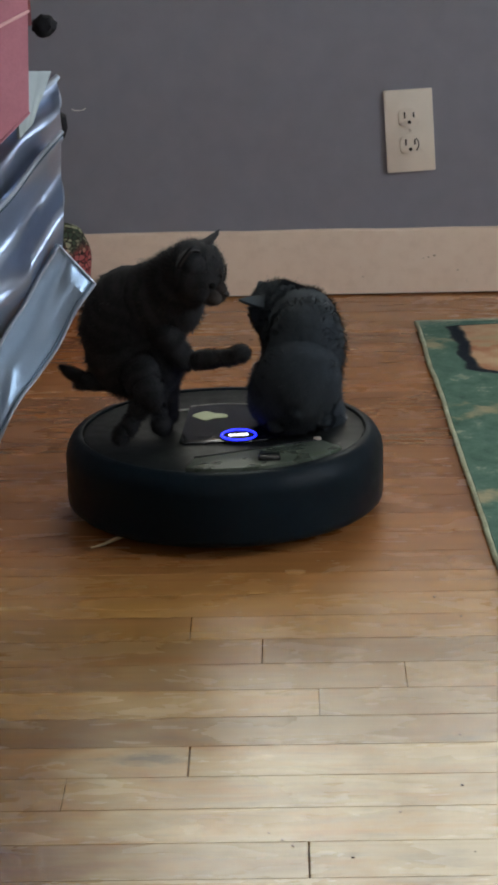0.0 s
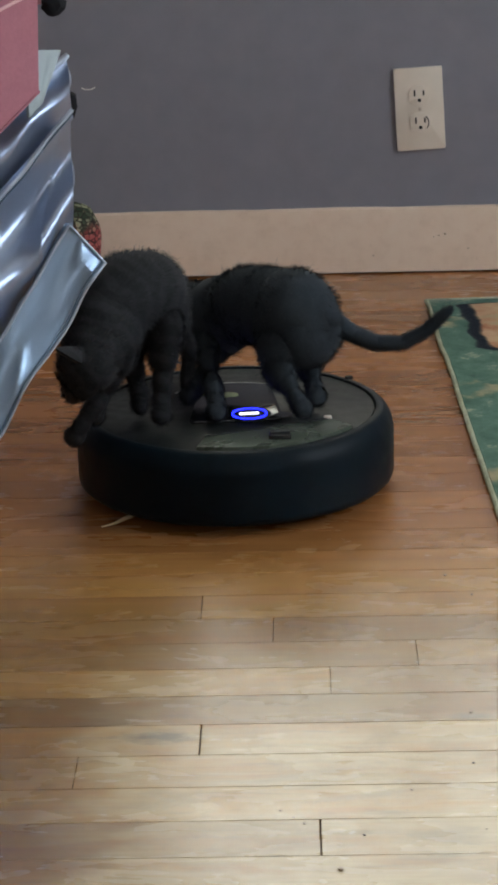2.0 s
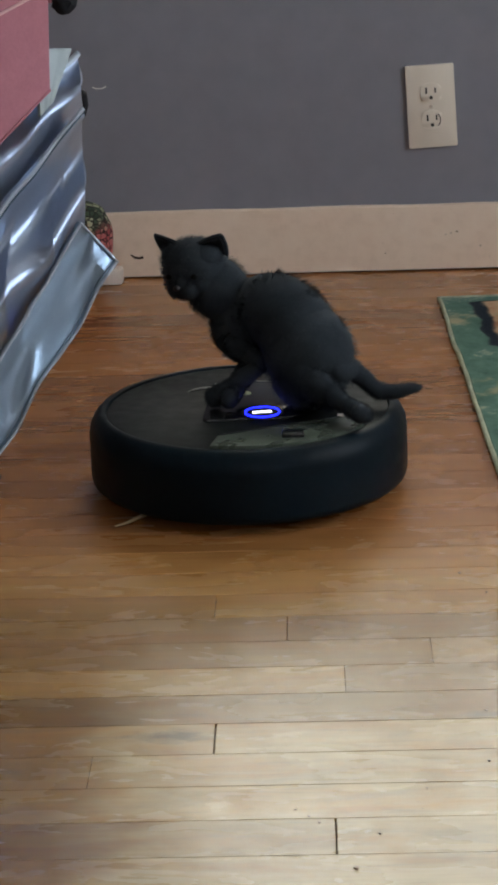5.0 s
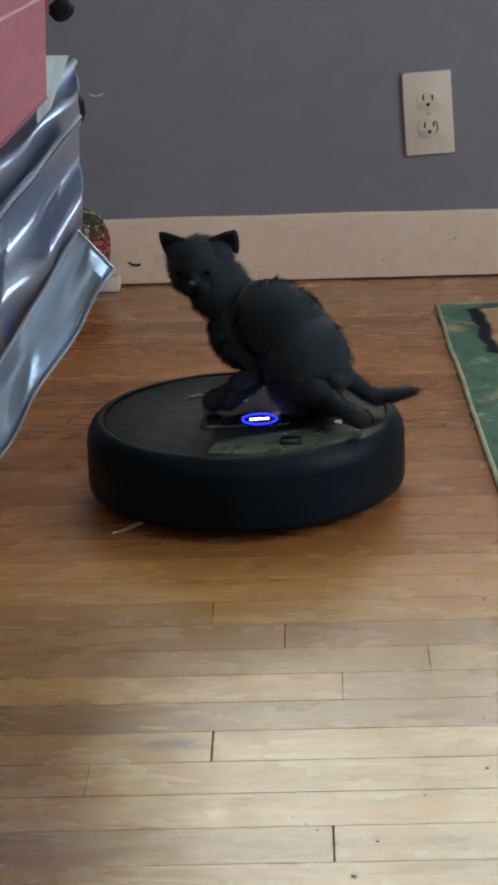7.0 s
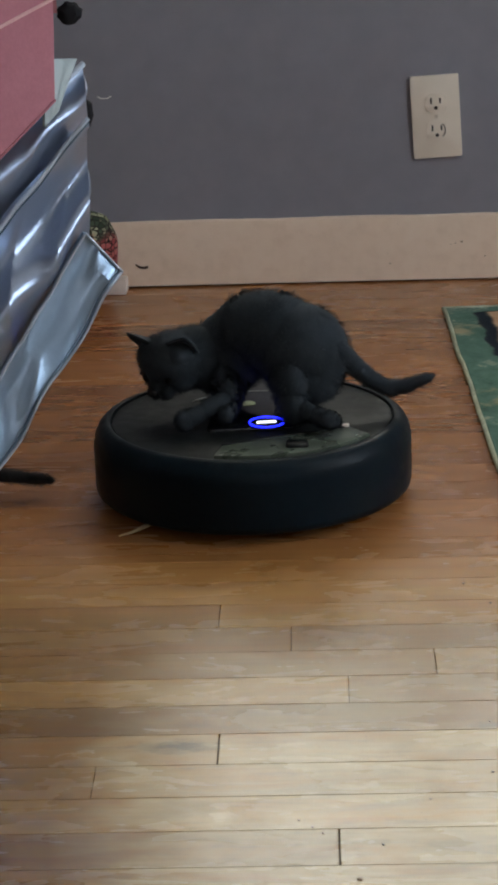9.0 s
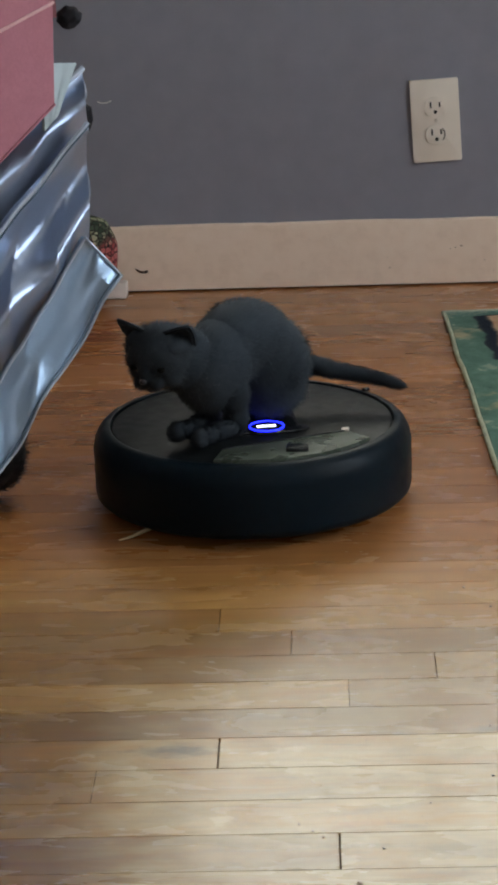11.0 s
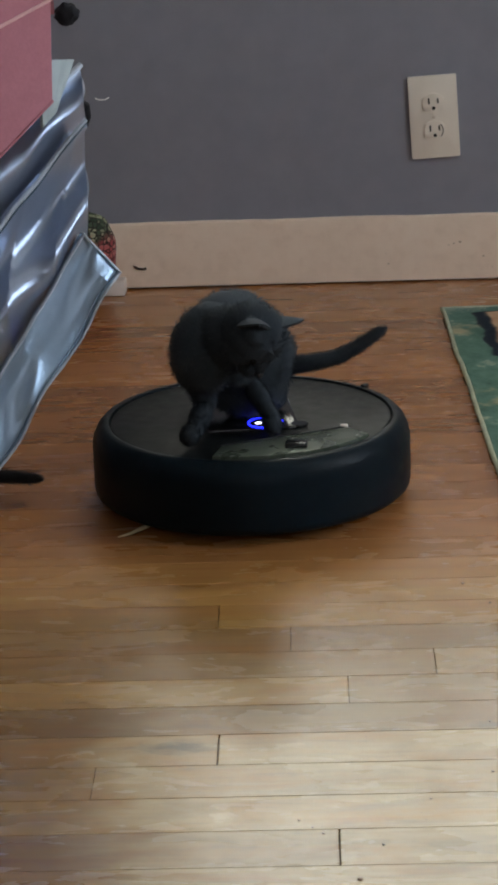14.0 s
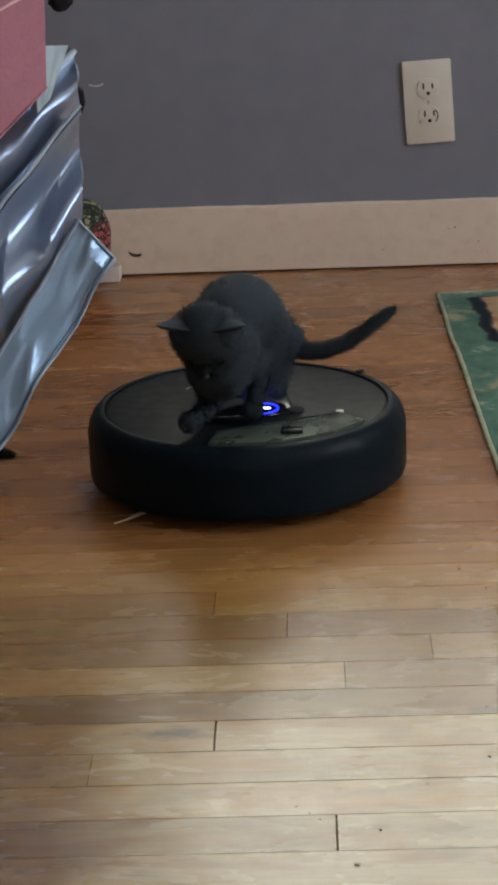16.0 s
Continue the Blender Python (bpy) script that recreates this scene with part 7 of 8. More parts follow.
    walk(TABBY["thigh0"], [(0, pose(0.0197, 0.0102, 0.0714, -8.3, 50.9, -78.7)), (0.5, pose(0.042, -0.0064, 0.067, 17.2, 29.8, -40.7)), (1, pose(0.0412, -0.0116, 0.0688, 14.3, 27.5, -46.7)), (1.5, pose(-0.0149, -0.0239, 0.0858, -1.7, 60.1, -68.9)), (2, pose(0.0217, -0.0274, 0.0859, -26, 62.2, -96.4)), (2.15, pose(0.021, -0.0234, 0.1307, -77.9, 67.7, -88.1)), (2.3, pose(0.0203, -0.0193, 0.1755, -145.9, 73.5, -97.1)), (2.367, pose(0.0187, -0.0187, 0.1453, -112.8, 27.1, -58)), (2.433, pose(0.0171, -0.0181, 0.1151, -114.7, -38.5, -42.3)), (2.5, pose(0.0155, -0.0175, 0.0849, 169.3, -78.2, 39.3)), (2.6, pose(0.0042, -0.0259, 0.0362, -26.7, -26.8, -126.5)), (2.7, pose(-0.0071, -0.0342, -0.0125, -27.7, 47.9, -130.8)), (3.2, pose(-0.0193, -0.0285, 0.0169, -51.3, 48.5, -162.2)), (7, pose(-0.0213, -0.0281, 0.0236, -53.1, 37, -164.7)), (7.5, pose(-0.0213, -0.0281, 0.0233, -53.1, 37.5, -164.7)), (8, pose(-0.0213, -0.0281, 0.0224, -53, 38.8, -164.7)), (8.5, pose(-0.0211, -0.0282, 0.023, -52.9, 38.1, -164.4)), (9, pose(-0.0211, -0.0282, 0.0243, -52.9, 36.1, -164.4)), (9.2, pose(-0.0211, -0.0282, 0.0244, -52.9, 35.9, -164.4)), (11.3, pose(-0.0205, -0.0283, 0.0248, -52.6, 35.7, -163.9)), (12, pose(-0.0216, -0.0279, 0.0259, -53.5, 32.8, -165.6)), (13, pose(-0.0209, -0.0281, 0.0228, -52.9, 38.5, -164.4)), (13.5, pose(-0.0168, -0.0294, 0.0204, -48.4, 46.7, -157.8)), (14, pose(-0.0167, -0.0294, 0.0207, -48.2, 46.3, -157.6)), (14.5, pose(-0.0166, -0.0294, 0.0205, -48.1, 46.7, -157.4)), (16, pose(-0.0168, -0.029, 0.0165, -49.2, 51.7, -158.8))])
    walk(TABBY["hind_leg0"], [(0, pose(0.026, -0.0212, 0.032, -8.3, 50.9, -78.7)), (0.5, pose(0.0442, -0.0211, 0.0347, -85.5, 61.2, -166.2)), (1, pose(0.0461, -0.0305, 0.036, -66.9, 67.7, -145.7)), (1.5, pose(-0.0042, -0.0514, 0.0344, 4.1, 60.1, -68.9)), (2, pose(0.0187, -0.0541, 0.0349, -20.1, 62.2, -96.4)), (2.15, pose(0.0187, -0.0436, 0.0819, -67.5, 67.7, -89)), (2.3, pose(0.0186, -0.033, 0.1289, -129.2, 73.5, -97.1)), (2.4, pose(0.0319, -0.0253, 0.1177, -61, 39.1, -21.4)), (2.5, pose(0.0451, -0.0176, 0.1065, -56.2, -7.4, -5.3)), (2.7, pose(-0.0019, -0.0405, -0.0212, -56.9, -4.4, 1.1)), (3.2, pose(-0.0147, -0.0358, -0.0134, -62.9, 47.3, -13.6)), (7, pose(-0.021, -0.035, 0.0008, -64.8, 46.4, -16.3)), (7.5, pose(-0.0209, -0.035, 0, -64.9, 46.9, -16.3)), (8, pose(-0.0206, -0.0351, -0.0022, -64.8, 47.8, -16.2)), (8.5, pose(-0.0204, -0.0351, -0.0003, -64.6, 46.3, -15.9)), (9, pose(-0.0209, -0.0349, 0.0028, -64.6, 44.8, -15.9)), (9.2, pose(-0.0209, -0.0349, 0.0032, -64.6, 44.6, -15.9)), (11.3, pose(-0.0202, -0.0349, 0.0049, -64.2, 42.2, -15.3)), (12, pose(-0.0226, -0.0346, 0.0056, -65.7, 45.8, -17.5)), (13, pose(-0.0202, -0.0351, -0.0007, -64.6, 46.3, -15.9)), (13.5, pose(-0.0121, -0.036, -0.0007, -61.1, 34, -10.6)), (14, pose(-0.0122, -0.0361, 0.0002, -61, 33.2, -10.5)), (14.5, pose(-0.0119, -0.0361, -0.0002, -61, 33.2, -10.4)), (16, pose(-0.0101, -0.0361, -0.0111, -61.6, 40.7, -11.4))])
    walk(TABBY["upper_foreleg1"], [(0, pose(0.0449, -0.0407, 0.1029, -28.2, 61.9, 15.1)), (0.5, pose(0.022, -0.0938, 0.0705, -82.1, 40.4, -50.3)), (1, pose(-0.0012, -0.0813, 0.0556, 45.4, 73.1, 83.2)), (1.5, pose(-0.0149, 0.0439, 0.0821, -108.1, 32.8, -74.1)), (1.75, pose(-0.0304, 0.0043, 0.0757, -67.3, 60.9, -21.5)), (2, pose(-0.0459, -0.0353, 0.0693, -4.5, 46, 52.4)), (2.075, pose(-0.0514, -0.033, 0.0851, -17.5, 41.6, 86)), (2.15, pose(-0.0568, -0.0306, 0.1009, -31.4, 43.1, 119.2)), (2.225, pose(-0.0623, -0.0283, 0.1167, -42.5, 50.1, 153.6)), (2.3, pose(-0.0677, -0.0259, 0.1325, -45.8, 60.3, -166.5)), (2.4, pose(-0.0518, -0.015, 0.059, -123.1, 56.6, 107.1)), (2.5, pose(-0.036, -0.0041, -0.0146, -144.7, 21.8, 75)), (2.6, pose(-0.0349, -0.014, -0.0125, -156.1, 8.6, 33.4)), (2.7, pose(-0.0338, -0.0238, -0.0104, -156.2, -8.5, -5.1)), (3.2, pose(-0.0593, -0.0261, 0.0169, -158, 36.2, -12.2)), (7, pose(-0.0605, -0.0263, 0.0196, -158.9, 32.5, -13.7)), (7.5, pose(-0.0605, -0.0263, 0.0194, -158.9, 33.1, -13.8)), (8, pose(-0.0605, -0.0263, 0.0187, -159, 34.5, -13.8)), (8.5, pose(-0.0605, -0.0262, 0.0195, -158.8, 32.6, -13.5)), (9, pose(-0.0605, -0.0262, 0.0205, -158.7, 30.3, -13.3)), (9.2, pose(-0.0605, -0.0262, 0.0206, -158.6, 30, -13.3)), (11.3, pose(-0.0548, -0.0267, 0.0198, -160, 33.1, -15.9)), (12, pose(-0.056, -0.027, 0.0189, -161, 36.3, -17.7)), (13, pose(-0.0559, -0.0267, 0.018, -160, 37.2, -15.9)), (13.5, pose(-0.048, -0.0263, 0.0204, -158.7, 30.1, -13.6)), (14, pose(-0.0479, -0.0263, 0.0209, -158.7, 29.1, -13.5)), (14.5, pose(-0.048, -0.0262, 0.0208, -158.6, 29.2, -13.4)), (16, pose(-0.0479, -0.0264, 0.0169, -159, 37.5, -14))])
    walk(TABBY["foreleg1"], [(0, pose(0.0864, -0.0439, 0.0848, -16.4, -7.3, -11.8)), (0.5, pose(0.0525, -0.1306, 0.0298, -28.8, 40.4, -50.3)), (1, pose(0.009, -0.1017, 0.021, -39.6, 20.2, -71.3)), (1.5, pose(-0.018, 0.024, 0.0388, -139.6, 73.4, 177.5)), (2, pose(-0.0448, -0.0424, 0.0305, -78, 42.3, -114.2)), (2.15, pose(-0.0746, -0.0386, 0.0484, -134.8, 60.8, -125.6)), (2.3, pose(-0.1044, -0.0347, 0.0663, 141.5, 60.3, -166.5)), (2.5, pose(-0.0417, 0.009, -0.0297, 149.9, 33.7, -155.5)), (2.7, pose(-0.0153, -0.0347, -0.0197, -171.6, 53, -102.2)), (3.2, pose(-0.0518, -0.0347, -0.0158, 141.2, 56.3, -158.5)), (7, pose(-0.054, -0.0343, -0.0041, 138.7, 46, -161.6)), (7.5, pose(-0.0543, -0.0344, -0.0049, 138.7, 46.2, -161.7)), (8, pose(-0.0545, -0.0345, -0.007, 138.6, 47.3, -161.8)), (8.5, pose(-0.0539, -0.0343, -0.0049, 139.1, 47.2, -161.2)), (9, pose(-0.0535, -0.0341, -0.0018, 139.2, 45.7, -160.9)), (9.2, pose(-0.0534, -0.0341, -0.0014, 139.3, 45.6, -160.9)), (11.3, pose(-0.0496, -0.0346, -0.001, 136.9, 39.2, -164.4)), (12, pose(-0.0521, -0.035, -0.0024, 135.8, 36.3, -166.2)), (13, pose(-0.0517, -0.0349, -0.0066, 136.9, 42.3, -164.5)), (13.5, pose(-0.041, -0.0342, -0.0015, 139, 45.4, -161.4)), (14, pose(-0.0407, -0.0341, -0.0003, 139.1, 44.9, -161.2)), (14.5, pose(-0.0407, -0.0341, -0.0007, 139.3, 45.4, -161.1)), (16, pose(-0.0424, -0.0349, -0.0126, 138.6, 50.2, -162))])
    walk(TABBY["thigh1"], [(0, pose(0.0118, -0.045, 0.0649, -10.4, 31.5, -64.1)), (0.5, pose(-0.0162, -0.0372, 0.0626, -14.5, 35.5, -71.6)), (1, pose(-0.0309, -0.0291, 0.0676, -34.3, 31.5, -106.5)), (1.5, pose(0.0088, 0.0037, 0.0532, -7.8, 33.2, -59.1)), (2, pose(-0.0209, 0.0038, 0.0859, -10.5, 66.3, -62.5)), (2.15, pose(-0.01, 0.0155, 0.1307, -8.8, 68.6, -18.6)), (2.3, pose(0.0009, 0.0273, 0.1755, -2.9, 69.7, 29.3)), (2.5, pose(-0.0175, 0.022, 0.0321, 142, 34.8, 179.9)), (2.7, pose(-0.0079, -0.0098, -0.0138, 109.3, 49.1, 132.9)), (3.2, pose(-0.0195, -0.0141, 0.0145, 129.5, 50.4, 159.1)), (7, pose(-0.0195, -0.014, 0.0192, 129.2, 44.7, 158.7)), (7.5, pose(-0.0195, -0.014, 0.0189, 129.3, 45.1, 158.8)), (8, pose(-0.0195, -0.014, 0.0181, 129.3, 46.1, 158.8)), (8.5, pose(-0.0193, 0.014, 0.0187, 160.6, 45.5, -158.5)), (9, pose(-0.0193, 0.0139, 0.0199, 160.7, 43.9, -158.3)), (9.2, pose(-0.0193, -0.0139, 0.0201, 129.9, 43.8, 158.3)), (11.3, pose(-0.0205, -0.0144, 0.021, 131.5, 41.1, 160.6)), (12, pose(-0.0216, 0.0147, 0.0219, 155.8, 38.7, -162.3)), (13, pose(-0.0209, -0.0145, 0.019, 131.2, 43.5, 161.2)), (13.5, pose(-0.017, 0.0135, 0.0172, 164, 49.8, -154.9)), (14, pose(-0.017, -0.0135, 0.0177, 124.8, 49.2, 154.9)), (14.5, pose(-0.017, -0.0135, 0.0176, 124.9, 49.4, 155)), (16, pose(-0.0171, -0.0138, 0.0133, 125.6, 54, 156))])
    walk(TABBY["hind_leg1"], [(0, pose(0.0061, -0.065, 0.0333, 30.2, 55.7, -163.7)), (0.5, pose(-0.0003, -0.085, 0.0267, 104.2, 35.5, -71.6)), (1, pose(-0.0244, -0.0493, 0.0347, 149.3, 61.2, -14.7)), (1.5, pose(0.0303, -0.0322, 0.0258, 115, 33.2, -59.1)), (2, pose(-0.0108, -0.0158, 0.0357, 112.3, 66.3, -62.5)), (2.15, pose(0.0027, 0.0101, 0.0821, -159.5, 83.1, -32.6)), (2.3, pose(0.0161, 0.0359, 0.1284, -39.7, 69.7, 29.3)), (2.5, pose(-0.023, 0.021, -0.0021, -73, 68.5, -6.3)), (2.7, pose(-0.001, -0.0022, -0.0252, -65.3, 4.5, 4.8)), (3.2, pose(-0.0141, -0.0049, -0.0207, -59.1, 50.4, 17)), (7, pose(-0.0159, -0.0053, -0.0079, -59.3, 45, 16.7)), (7.5, pose(-0.0158, -0.0053, -0.0087, -59.3, 45.5, 16.8)), (8, pose(-0.0155, -0.0052, -0.0108, -59.3, 46.4, 16.8)), (8.5, pose(-0.0153, 0.0052, -0.0088, -83.4, 44.9, -16.5)), (9, pose(-0.0158, 0.0053, -0.0057, -83.3, 43.4, -16.3)), (9.2, pose(-0.0158, -0.0053, -0.0054, -60.6, 43.2, 16.3)), (11.3, pose(-0.0186, -0.0057, -0.0049, -59, 46.5, 18.6)), (12, pose(-0.021, 0.006, -0.0045, -88.7, 49.5, -20.6)), (13, pose(-0.0186, -0.0055, -0.0109, -57.7, 50.1, 19.2)), (13.5, pose(-0.0105, 0.0048, -0.0098, -81.7, 40.1, -14)), (14, pose(-0.0108, -0.0049, -0.0086, -63.5, 39.6, 14)), (14.5, pose(-0.0108, -0.0048, -0.009, -63.5, 39.9, 14.1)), (16, pose(-0.0091, -0.0046, -0.0209, -62.9, 46, 14.8))])
    walk(TABBY["tail0"], [(0, pose(-0.0195, 0.0109, 0.0453, 12.7, -24.7, -138.1)), (0.5, pose(-0.0186, 0.0345, 0.0694, 19.6, 41.1, -99.1)), (1, pose(-0.0128, 0.0382, 0.0777, 13.2, 43.2, -108.7)), (1.25, pose(-0.0011, 0.0036, 0.0703, -164.8, 71.9, 73.1)), (1.5, pose(0.0106, -0.031, 0.063, -165.8, 6.9, 71.8)), (1.75, pose(0.0178, 0.0007, 0.091, 169.9, 51.2, 27.1)), (2, pose(0.0251, 0.0324, 0.1189, 93.7, 45.6, -65.5)), (2.15, pose(0.0156, 0.0162, 0.1835, 152.5, -1.9, -10.1)), (2.3, pose(0.0061, 0, 0.2481, 180, -69.7, 0)), (2.4, pose(0.0298, 0, 0.1915, 180, -13.3, 0)), (2.5, pose(0.0535, 0, 0.1349, 180, 43.1, 0)), (2.7, pose(0.0203, 0, 0.0364, 180, 21.9, 0)), (2.95, pose(0.0325, 0, 0.0444, 180, 71.1, 0)), (3.2, pose(0.0447, 0, 0.0524, 0, 59.8, -180)), (5.1, pose(0.0334, 0, 0.036, 180, 56.6, 0)), (7, pose(0.0222, 0, 0.0195, 180, -7, 0)), (7.5, pose(0.0021, 0, 0.0254, 180, -0.6, 0)), (8, pose(-0.0112, 0, 0.0291, 180, 2.1, 0)), (8.5, pose(-0.0118, 0, 0.0491, 180, 9.1, 0)), (9, pose(-0.0251, 0, 0.0404, 180, 8.1, 0)), (9.2, pose(-0.0245, 0, 0.0468, 180, 9.6, 0)), (11.3, pose(-0.0029, 0, -0.0021, 180, 19.6, 0)), (12, pose(-0.0034, 0, -0.0026, 180, 19.7, 0)), (13, pose(-0.0006, 0, -0.0052, 180, 7.7, 0)), (13.5, pose(-0.0662, 0, 0.0246, 180, 0, 0)), (14, pose(-0.0472, 0, 0.0319, 180, 0.3, 0)), (14.167, pose(-0.0258, 0, 0.0311, 180, -52.4, 0)), (14.333, pose(-0.0045, 0, 0.0304, 0, -55, 180)), (14.5, pose(0.0169, 0, 0.0296, 0, -2.3, -180)), (15, pose(0.0217, 0, 0.0299, 0, -49.6, -180)), (15.5, pose(0.0265, 0, 0.0302, -180, -70.9, 0)), (16, pose(0.0313, 0, 0.0305, -180, -23.5, 0))])
    walk(TABBY["tail1"], [(0, pose(-0.0257, 0.0054, 0.049, 12.8, -24.2, -138.8)), (0.5, pose(-0.0201, 0.0246, 0.0607, 20.2, 41.2, -98.3)), (1, pose(-0.0162, 0.028, 0.0677, 13.5, 42.8, -108.3)), (1.25, pose(-0.0009, 0.0044, 0.0646, -165.5, 71.7, 72.6)), (1.5, pose(0.0145, -0.0192, 0.0616, -166, 6.1, 71.9)), (1.75, pose(0.0224, 0.0007, 0.0837, 169.9, 50.6, 26.7)), (2, pose(0.0304, 0.0206, 0.1058, 94.4, 45.1, -65.8)), (2.15, pose(0.0191, 0.0103, 0.1797, 152.4, -5.8, -10)), (2.3, pose(0.0077, 0, 0.2535, -180, -76.7, 0)), (2.4, pose(0.0343, 0, 0.1901, -180, -12.4, 0)), (2.5, pose(0.0609, 0, 0.1268, -180, 52, 0)), (2.7, pose(0.027, 0, 0.0322, -180, 43.2, 0)), (3.2, pose(0.0389, 0, 0.0401, 0, 69.8, -180)), (5.1, pose(0.0353, 0, 0.0307, -180, 48, 0)), (7, pose(0.0317, 0, 0.0213, -180, -14.2, 0)), (7.5, pose(0.0315, 0, 0.028, -180, -9.6, 0)), (8, pose(0.0156, 0, 0.0291, -180, -2.2, 0)), (8.5, pose(0.0158, 0, 0.0446, -180, 9.4, 0)), (9, pose(0.0026, 0, 0.0365, -180, 8, 0)), (9.2, pose(0.0033, 0, 0.0421, -180, 9.4, 0)), (11.3, pose(0.0038, 0, -0.0045, -180, 21.3, 0)), (12, pose(0.0032, 0, -0.0051, -180, 21.4, 0)), (13, pose(0.0063, 0, -0.0064, -180, 12.5, 0)), (13.5, pose(-0.0388, 0, 0.0245, -180, 0.6, 0)), (14, pose(-0.0198, 0, 0.0314, -180, 1.5, 0)), (14.25, pose(-0.0056, 0, 0.0304, -180, 50.4, 0)), (14.5, pose(0.0086, 0, 0.0293, 0, 80.7, 180)), (15.25, pose(0.0252, 0, 0.032, -180, 40.5, 0)), (16, pose(0.0418, 0, 0.0346, -180, -18.4, 0))])
    walk(TABBY["tail2"], [(0, pose(-0.0327, 0.0009, 0.0517, 15.1, -10.5, -155.1)), (0.5, pose(-0.0217, 0.0147, 0.0519, 32.8, 41.1, -99.2)), (1, pose(-0.0196, 0.0178, 0.0577, 26.6, 43.1, -108.6)), (1.25, pose(-0.0006, 0.0052, 0.0586, -154.7, 74.7, 70.3)), (1.5, pose(0.0184, -0.0075, 0.0596, -154, 12.4, 71.2)), (1.75, pose(0.0271, 0.0008, 0.076, 179.5, 54.5, 27.6)), (2, pose(0.0357, 0.0091, 0.0925, 101.4, 47.7, -64.6)), (2.075, pose(0.029, 0.0068, 0.1341, 139.3, 24.4, -27.1)), (2.15, pose(0.0222, 0.0046, 0.1757, 156.3, -9.6, -10.5)), (2.225, pose(0.0155, 0.0023, 0.2174, 166.5, -46.4, -1.3)), (2.3, pose(0.0087, 0, 0.259, 180, -84.1, 0)), (2.4, pose(0.0378, 0, 0.1883, -180, -10.9, 0)), (2.5, pose(0.0668, 0, 0.1176, -180, 62.2, 0)), (2.7, pose(0.032, 0, 0.0259, 180, 60.4, 0)), (3.2, pose(0.0358, 0, 0.0269, 0, 83.9, 180)), (5.1, pose(0.0383, 0, 0.0256, -180, 37.1, 0)), (7, pose(0.0408, 0, 0.0243, 180, -21.9, 0)), (7.5, pose(0.06, 0, 0.0357, 180, -20.4, 0)), (8, pose(0.0423, 0, 0.0312, 180, -6.7, 0)), (8.5, pose(0.0434, 0, 0.04, 180, 9.6, 0)), (9, pose(0.0303, 0, 0.0326, 180, 8, 0)), (9.2, pose(0.0311, 0, 0.0376, 180, 9.1, 0)), (11.3, pose(0.0104, 0, -0.0072, 180, 23, 0)), (12, pose(0.0098, 0, -0.0078, 180, 23.1, 0)), (13, pose(0.013, 0, -0.0082, 180, 17.4, 0)), (13.5, pose(-0.0113, 0, 0.0241, 180, 1.2, 0)), (14, pose(0.0076, 0, 0.0304, 180, 2.7, 0)), (14.5, pose(0.0166, 0, 0.0279, 180, 5.6, 0)), (16, pose(0.0527, 0, 0.0376, 180, -12.4, 0))])
    walk(TABBY["tail3"], [(0, pose(-0.041, -0.0005, 0.0513, 17, 15, 173.8)), (0.5, pose(-0.0237, 0.0048, 0.0432, 61.7, 40.5, -104.7)), (1, pose(-0.0231, 0.0078, 0.0475, 58.2, 44.7, -109.8)), (1.5, pose(0.0217, 0.0002, 0.0532, -141.2, 64.6, 54)), (2, pose(0.0409, 0.0003, 0.0776, 119.5, 63.3, -51.2)), (2.075, pose(0.0329, 0.0003, 0.1244, 155.6, 29.6, -15.1)), (2.15, pose(0.0249, 0.0002, 0.1711, 165.7, -10.1, -4.9)), (2.225, pose(0.0169, 0.0001, 0.2179, 171, -50.7, 0.6)), (2.3, pose(0.0089, 0, 0.2646, 0, -88.5, -180)), (2.367, pose(0.0296, 0, 0.2122, -180, -41.7, 0)), (2.433, pose(0.0503, 0, 0.1599, -180, 23.1, 0)), (2.5, pose(0.071, 0, 0.1075, -180, 72.9, 0)), (2.7, pose(0.0352, 0, 0.0185, 180, 71.9, 0)), (3.2, pose(0.0364, 0, 0.0134, 180, 78.9, 0)), (5.1, pose(0.0429, 0, 0.0209, -180, 24.6, 0)), (7, pose(0.0495, 0, 0.0284, -180, -29.7, 0)), (7.5, pose(0.0864, 0, 0.0488, -180, -32.2, 0)), (8, pose(0.0688, 0, 0.0354, -180, -11.2, 0)), (8.5, pose(0.0711, 0, 0.0353, -180, 9.8, 0)), (9, pose(0.058, 0, 0.0287, -180, 7.9, 0)), (9.2, pose(0.059, 0, 0.0332, -180, 8.9, 0)), (11.3, pose(0.0169, 0, -0.0101, -180, 24.7, 0)), (12, pose(0.0163, 0, -0.0106, -180, 24.8, 0)), (13, pose(0.0196, 0, -0.0106, -180, 22.4, 0)), (13.5, pose(0.0162, 0, 0.0234, -180, 1.8, 0)), (14, pose(0.0349, 0, 0.0288, -180, 3.9, 0)), (14.5, pose(0.033, 0, 0.0264, -180, 5.1, 0)), (16, pose(0.0638, 0, 0.0393, -180, -5.4, 0))])
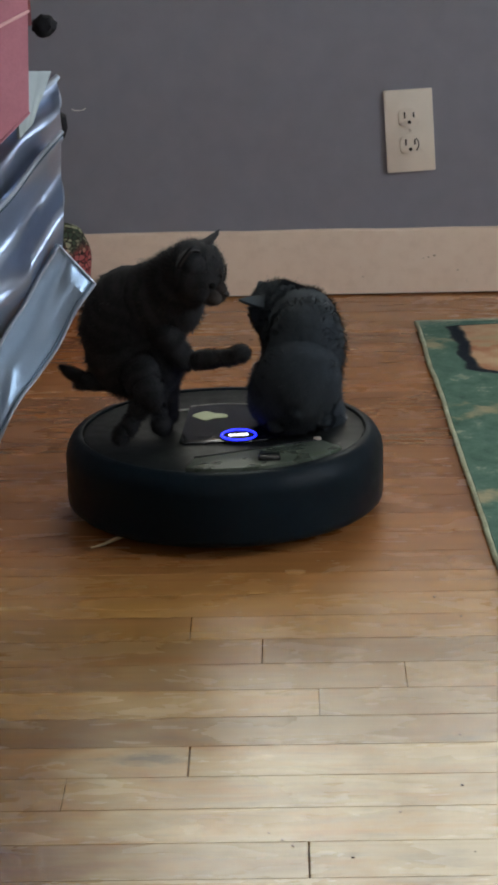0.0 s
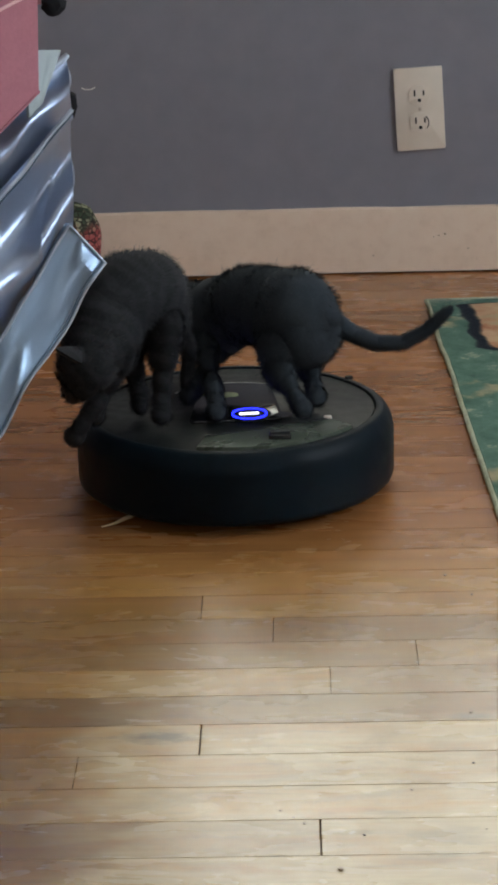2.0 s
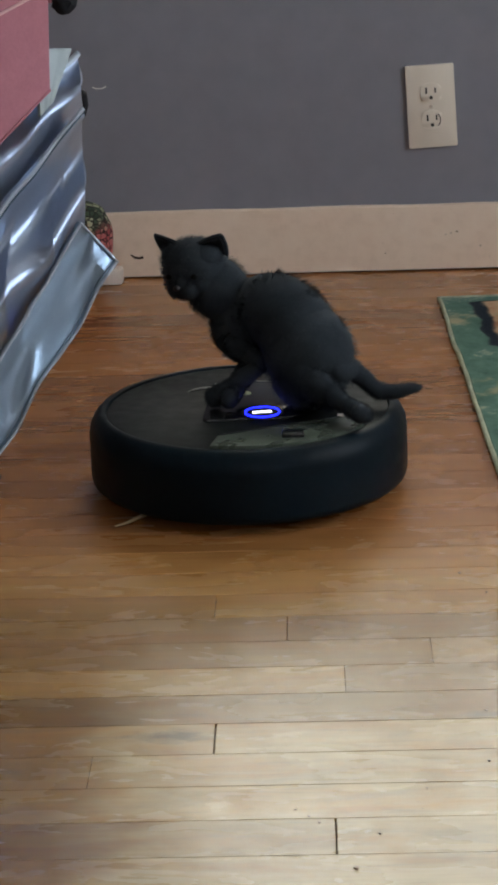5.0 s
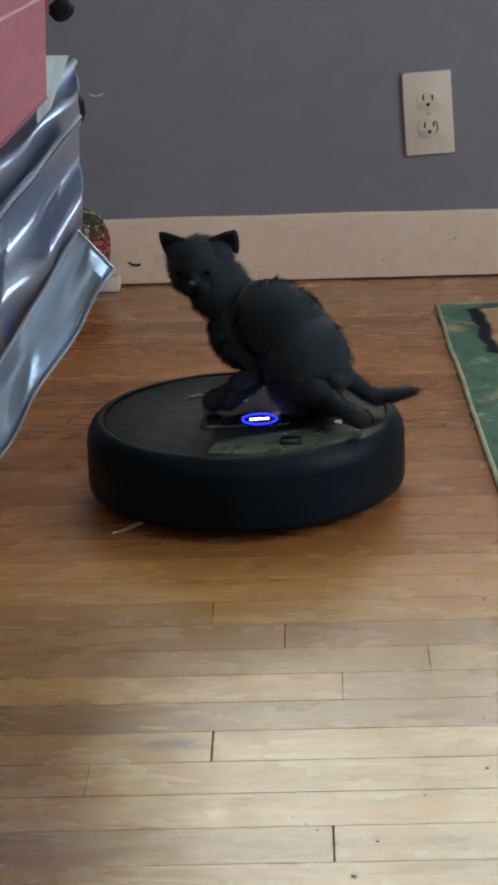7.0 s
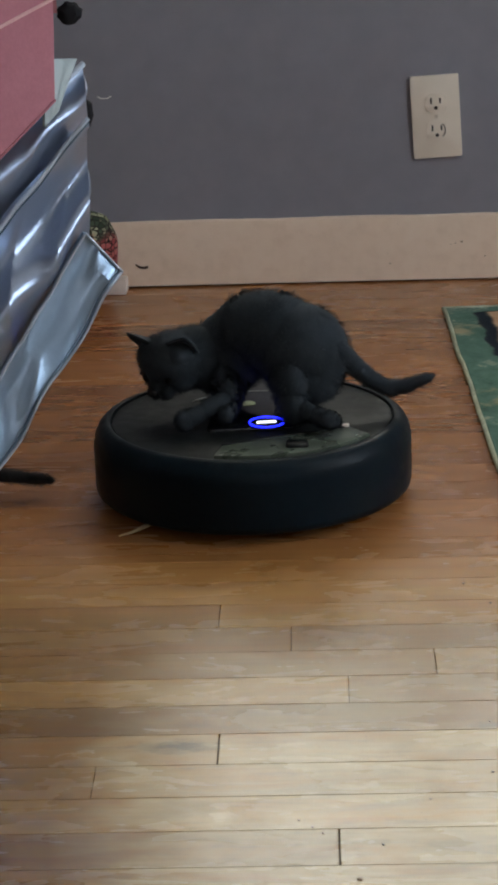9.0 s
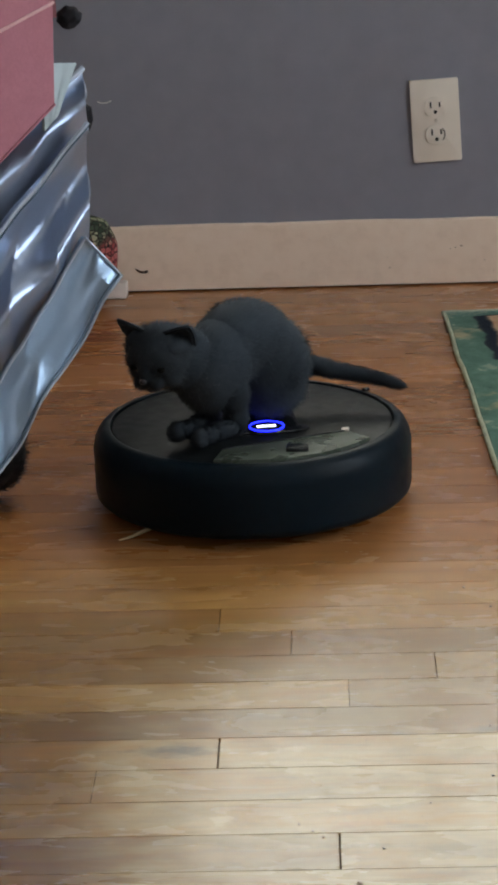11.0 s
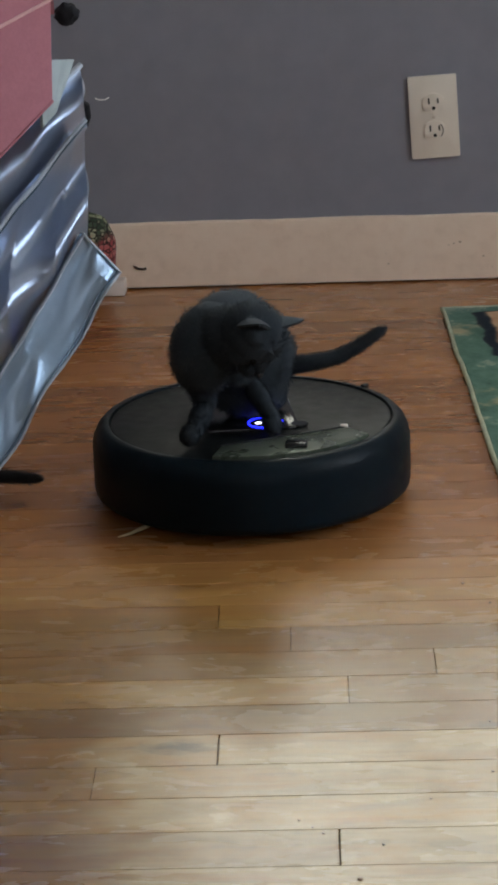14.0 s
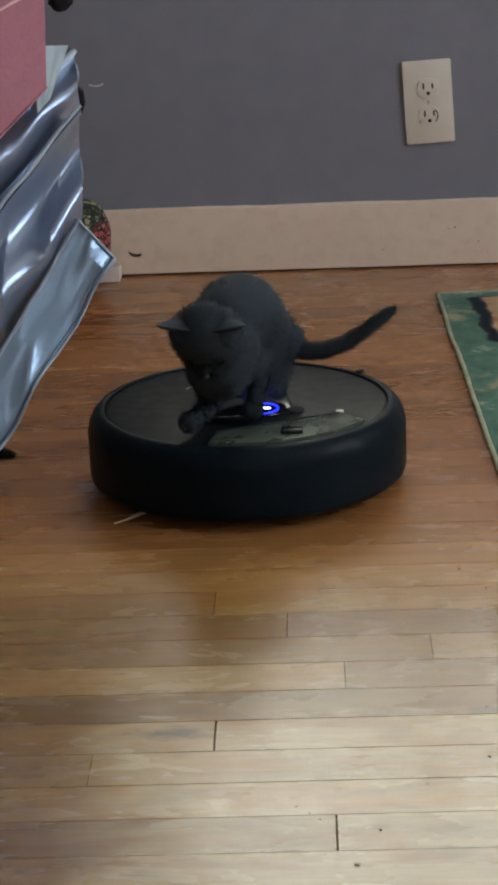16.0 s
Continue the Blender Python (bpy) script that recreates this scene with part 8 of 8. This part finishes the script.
    walk(TABBY["tail4"], [(0, pose(-0.0495, 0, 0.0518, 17.9, -21.5, 179.8)), (0.5, pose(-0.03, -0.0001, 0.039, 17.9, -1.2, 179.7)), (1, pose(-0.0271, 0.0001, 0.0363, 48.2, 59.4, -129)), (1.5, pose(0.0231, 0.0011, 0.042, 80.3, 79.9, -95.5)), (2, pose(0.0444, -0.0014, 0.0606, -128, 79.4, 56.7)), (2.075, pose(0.0354, -0.0011, 0.113, -14.2, 50.9, 170.4)), (2.15, pose(0.0264, -0.0007, 0.1654, -6.7, 7.1, 177.6)), (2.225, pose(0.0174, -0.0004, 0.2178, -3.8, -37.1, -179.8)), (2.3, pose(0.0084, 0, 0.2702, 0, -81.4, -180)), (2.367, pose(0.03, 0, 0.2124, 38.3, -30.8, 139.2)), (2.433, pose(0.0517, 0, 0.1546, 38.1, 41.9, 131.1)), (2.5, pose(0.0733, 0, 0.0968, -90, 83, 0)), (2.7, pose(0.0372, 0, 0.0107, -90, 79.4, 0)), (3.2, pose(0.0409, 0, 0.0006, -90, 62.1, 0)), (5.1, pose(0.0492, 0, 0.0172, -90, 12.4, 0)), (7, pose(0.0575, 0, 0.0338, -90, -37.3, 0)), (7.5, pose(0.1097, 0, 0.0669, -90, -43.7, 0)), (8, pose(0.0948, 0, 0.0416, -90, -15.7, 0)), (8.5, pose(0.0987, 0, 0.0305, -90, 10.1, 0)), (9, pose(0.0857, 0, 0.0248, -90, 7.9, 0)), (9.2, pose(0.0868, 0, 0.0289, -90, 8.7, 0)), (11.3, pose(0.0233, 0, -0.0132, -90, 26.4, 0)), (12, pose(0.0227, 0, -0.0137, -90, 26.5, 0)), (13, pose(0.026, 0, -0.0135, -90, 27.3, 0)), (13.5, pose(0.0436, 0, 0.0224, -90, 2.4, 0)), (14, pose(0.0623, 0, 0.0266, -90, 5.2, 0)), (14.5, pose(0.0493, 0, 0.0249, -90, 4.9, 0)), (16, pose(0.0751, 0, 0.0396, -90, 2.4, 0))])
    walk(TABBY["tail5"], [(0, pose(-0.0576, 0, 0.0558, 19.1, -30.2, 180)), (0.5, pose(-0.0411, 0, 0.0418, 19.2, -23.9, 179.9)), (0.75, pose(-0.0361, -0.0007, 0.0327, 19.2, 24.3, 171)), (1, pose(-0.0312, -0.0013, 0.0237, -1.7, 71, 145.3)), (1.5, pose(0.0214, 0, 0.0298, 31.7, 75.4, 180)), (2, pose(0.0435, 0, 0.0426, 31.7, 78.6, 180)), (2.15, pose(0.0254, 0, 0.1591, 15.4, 1.8, 167.4)), (2.3, pose(0.0073, 0, 0.2757, 0, -74.9, 180)), (2.367, pose(0.0294, 0, 0.2124, 0, -25.5, 180)), (2.433, pose(0.0516, 0, 0.1491, 0, 38.7, 180)), (2.5, pose(0.0738, 0, 0.0858, 0, 88.2, 180)), (2.7, pose(0.0384, 0, 0.0026, 180, 84.5, 0)), (3.2, pose(0.0486, 0, -0.0106, 180, 48.9, 0)), (5.1, pose(0.0567, 0, 0.0147, 180, 2.3, 0)), (7, pose(0.0648, 0, 0.04, 180, -44.3, 0)), (7.5, pose(0.1292, 0, 0.0891, 180, -53.7, 0)), (8, pose(0.1203, 0, 0.0498, 180, -20.1, 0)), (8.5, pose(0.1262, 0, 0.0255, 180, 10.3, 0)), (9, pose(0.1134, 0, 0.021, 180, 7.8, 0)), (9.2, pose(0.1147, 0, 0.0247, 180, 8.4, 0)), (11.3, pose(0.0296, 0, -0.0164, 180, 28.1, 0)), (12, pose(0.029, 0, -0.017, 180, 28.2, 0)), (13, pose(0.032, 0, -0.017, 180, 32, 0)), (13.5, pose(0.071, 0, 0.0211, 180, 3, 0)), (14, pose(0.0895, 0, 0.0239, 180, 6.4, 0)), (14.5, pose(0.0657, 0, 0.0236, 180, 4.7, 0)), (16, pose(0.0862, 0, 0.0383, 180, 10.8, 0))])


motions()
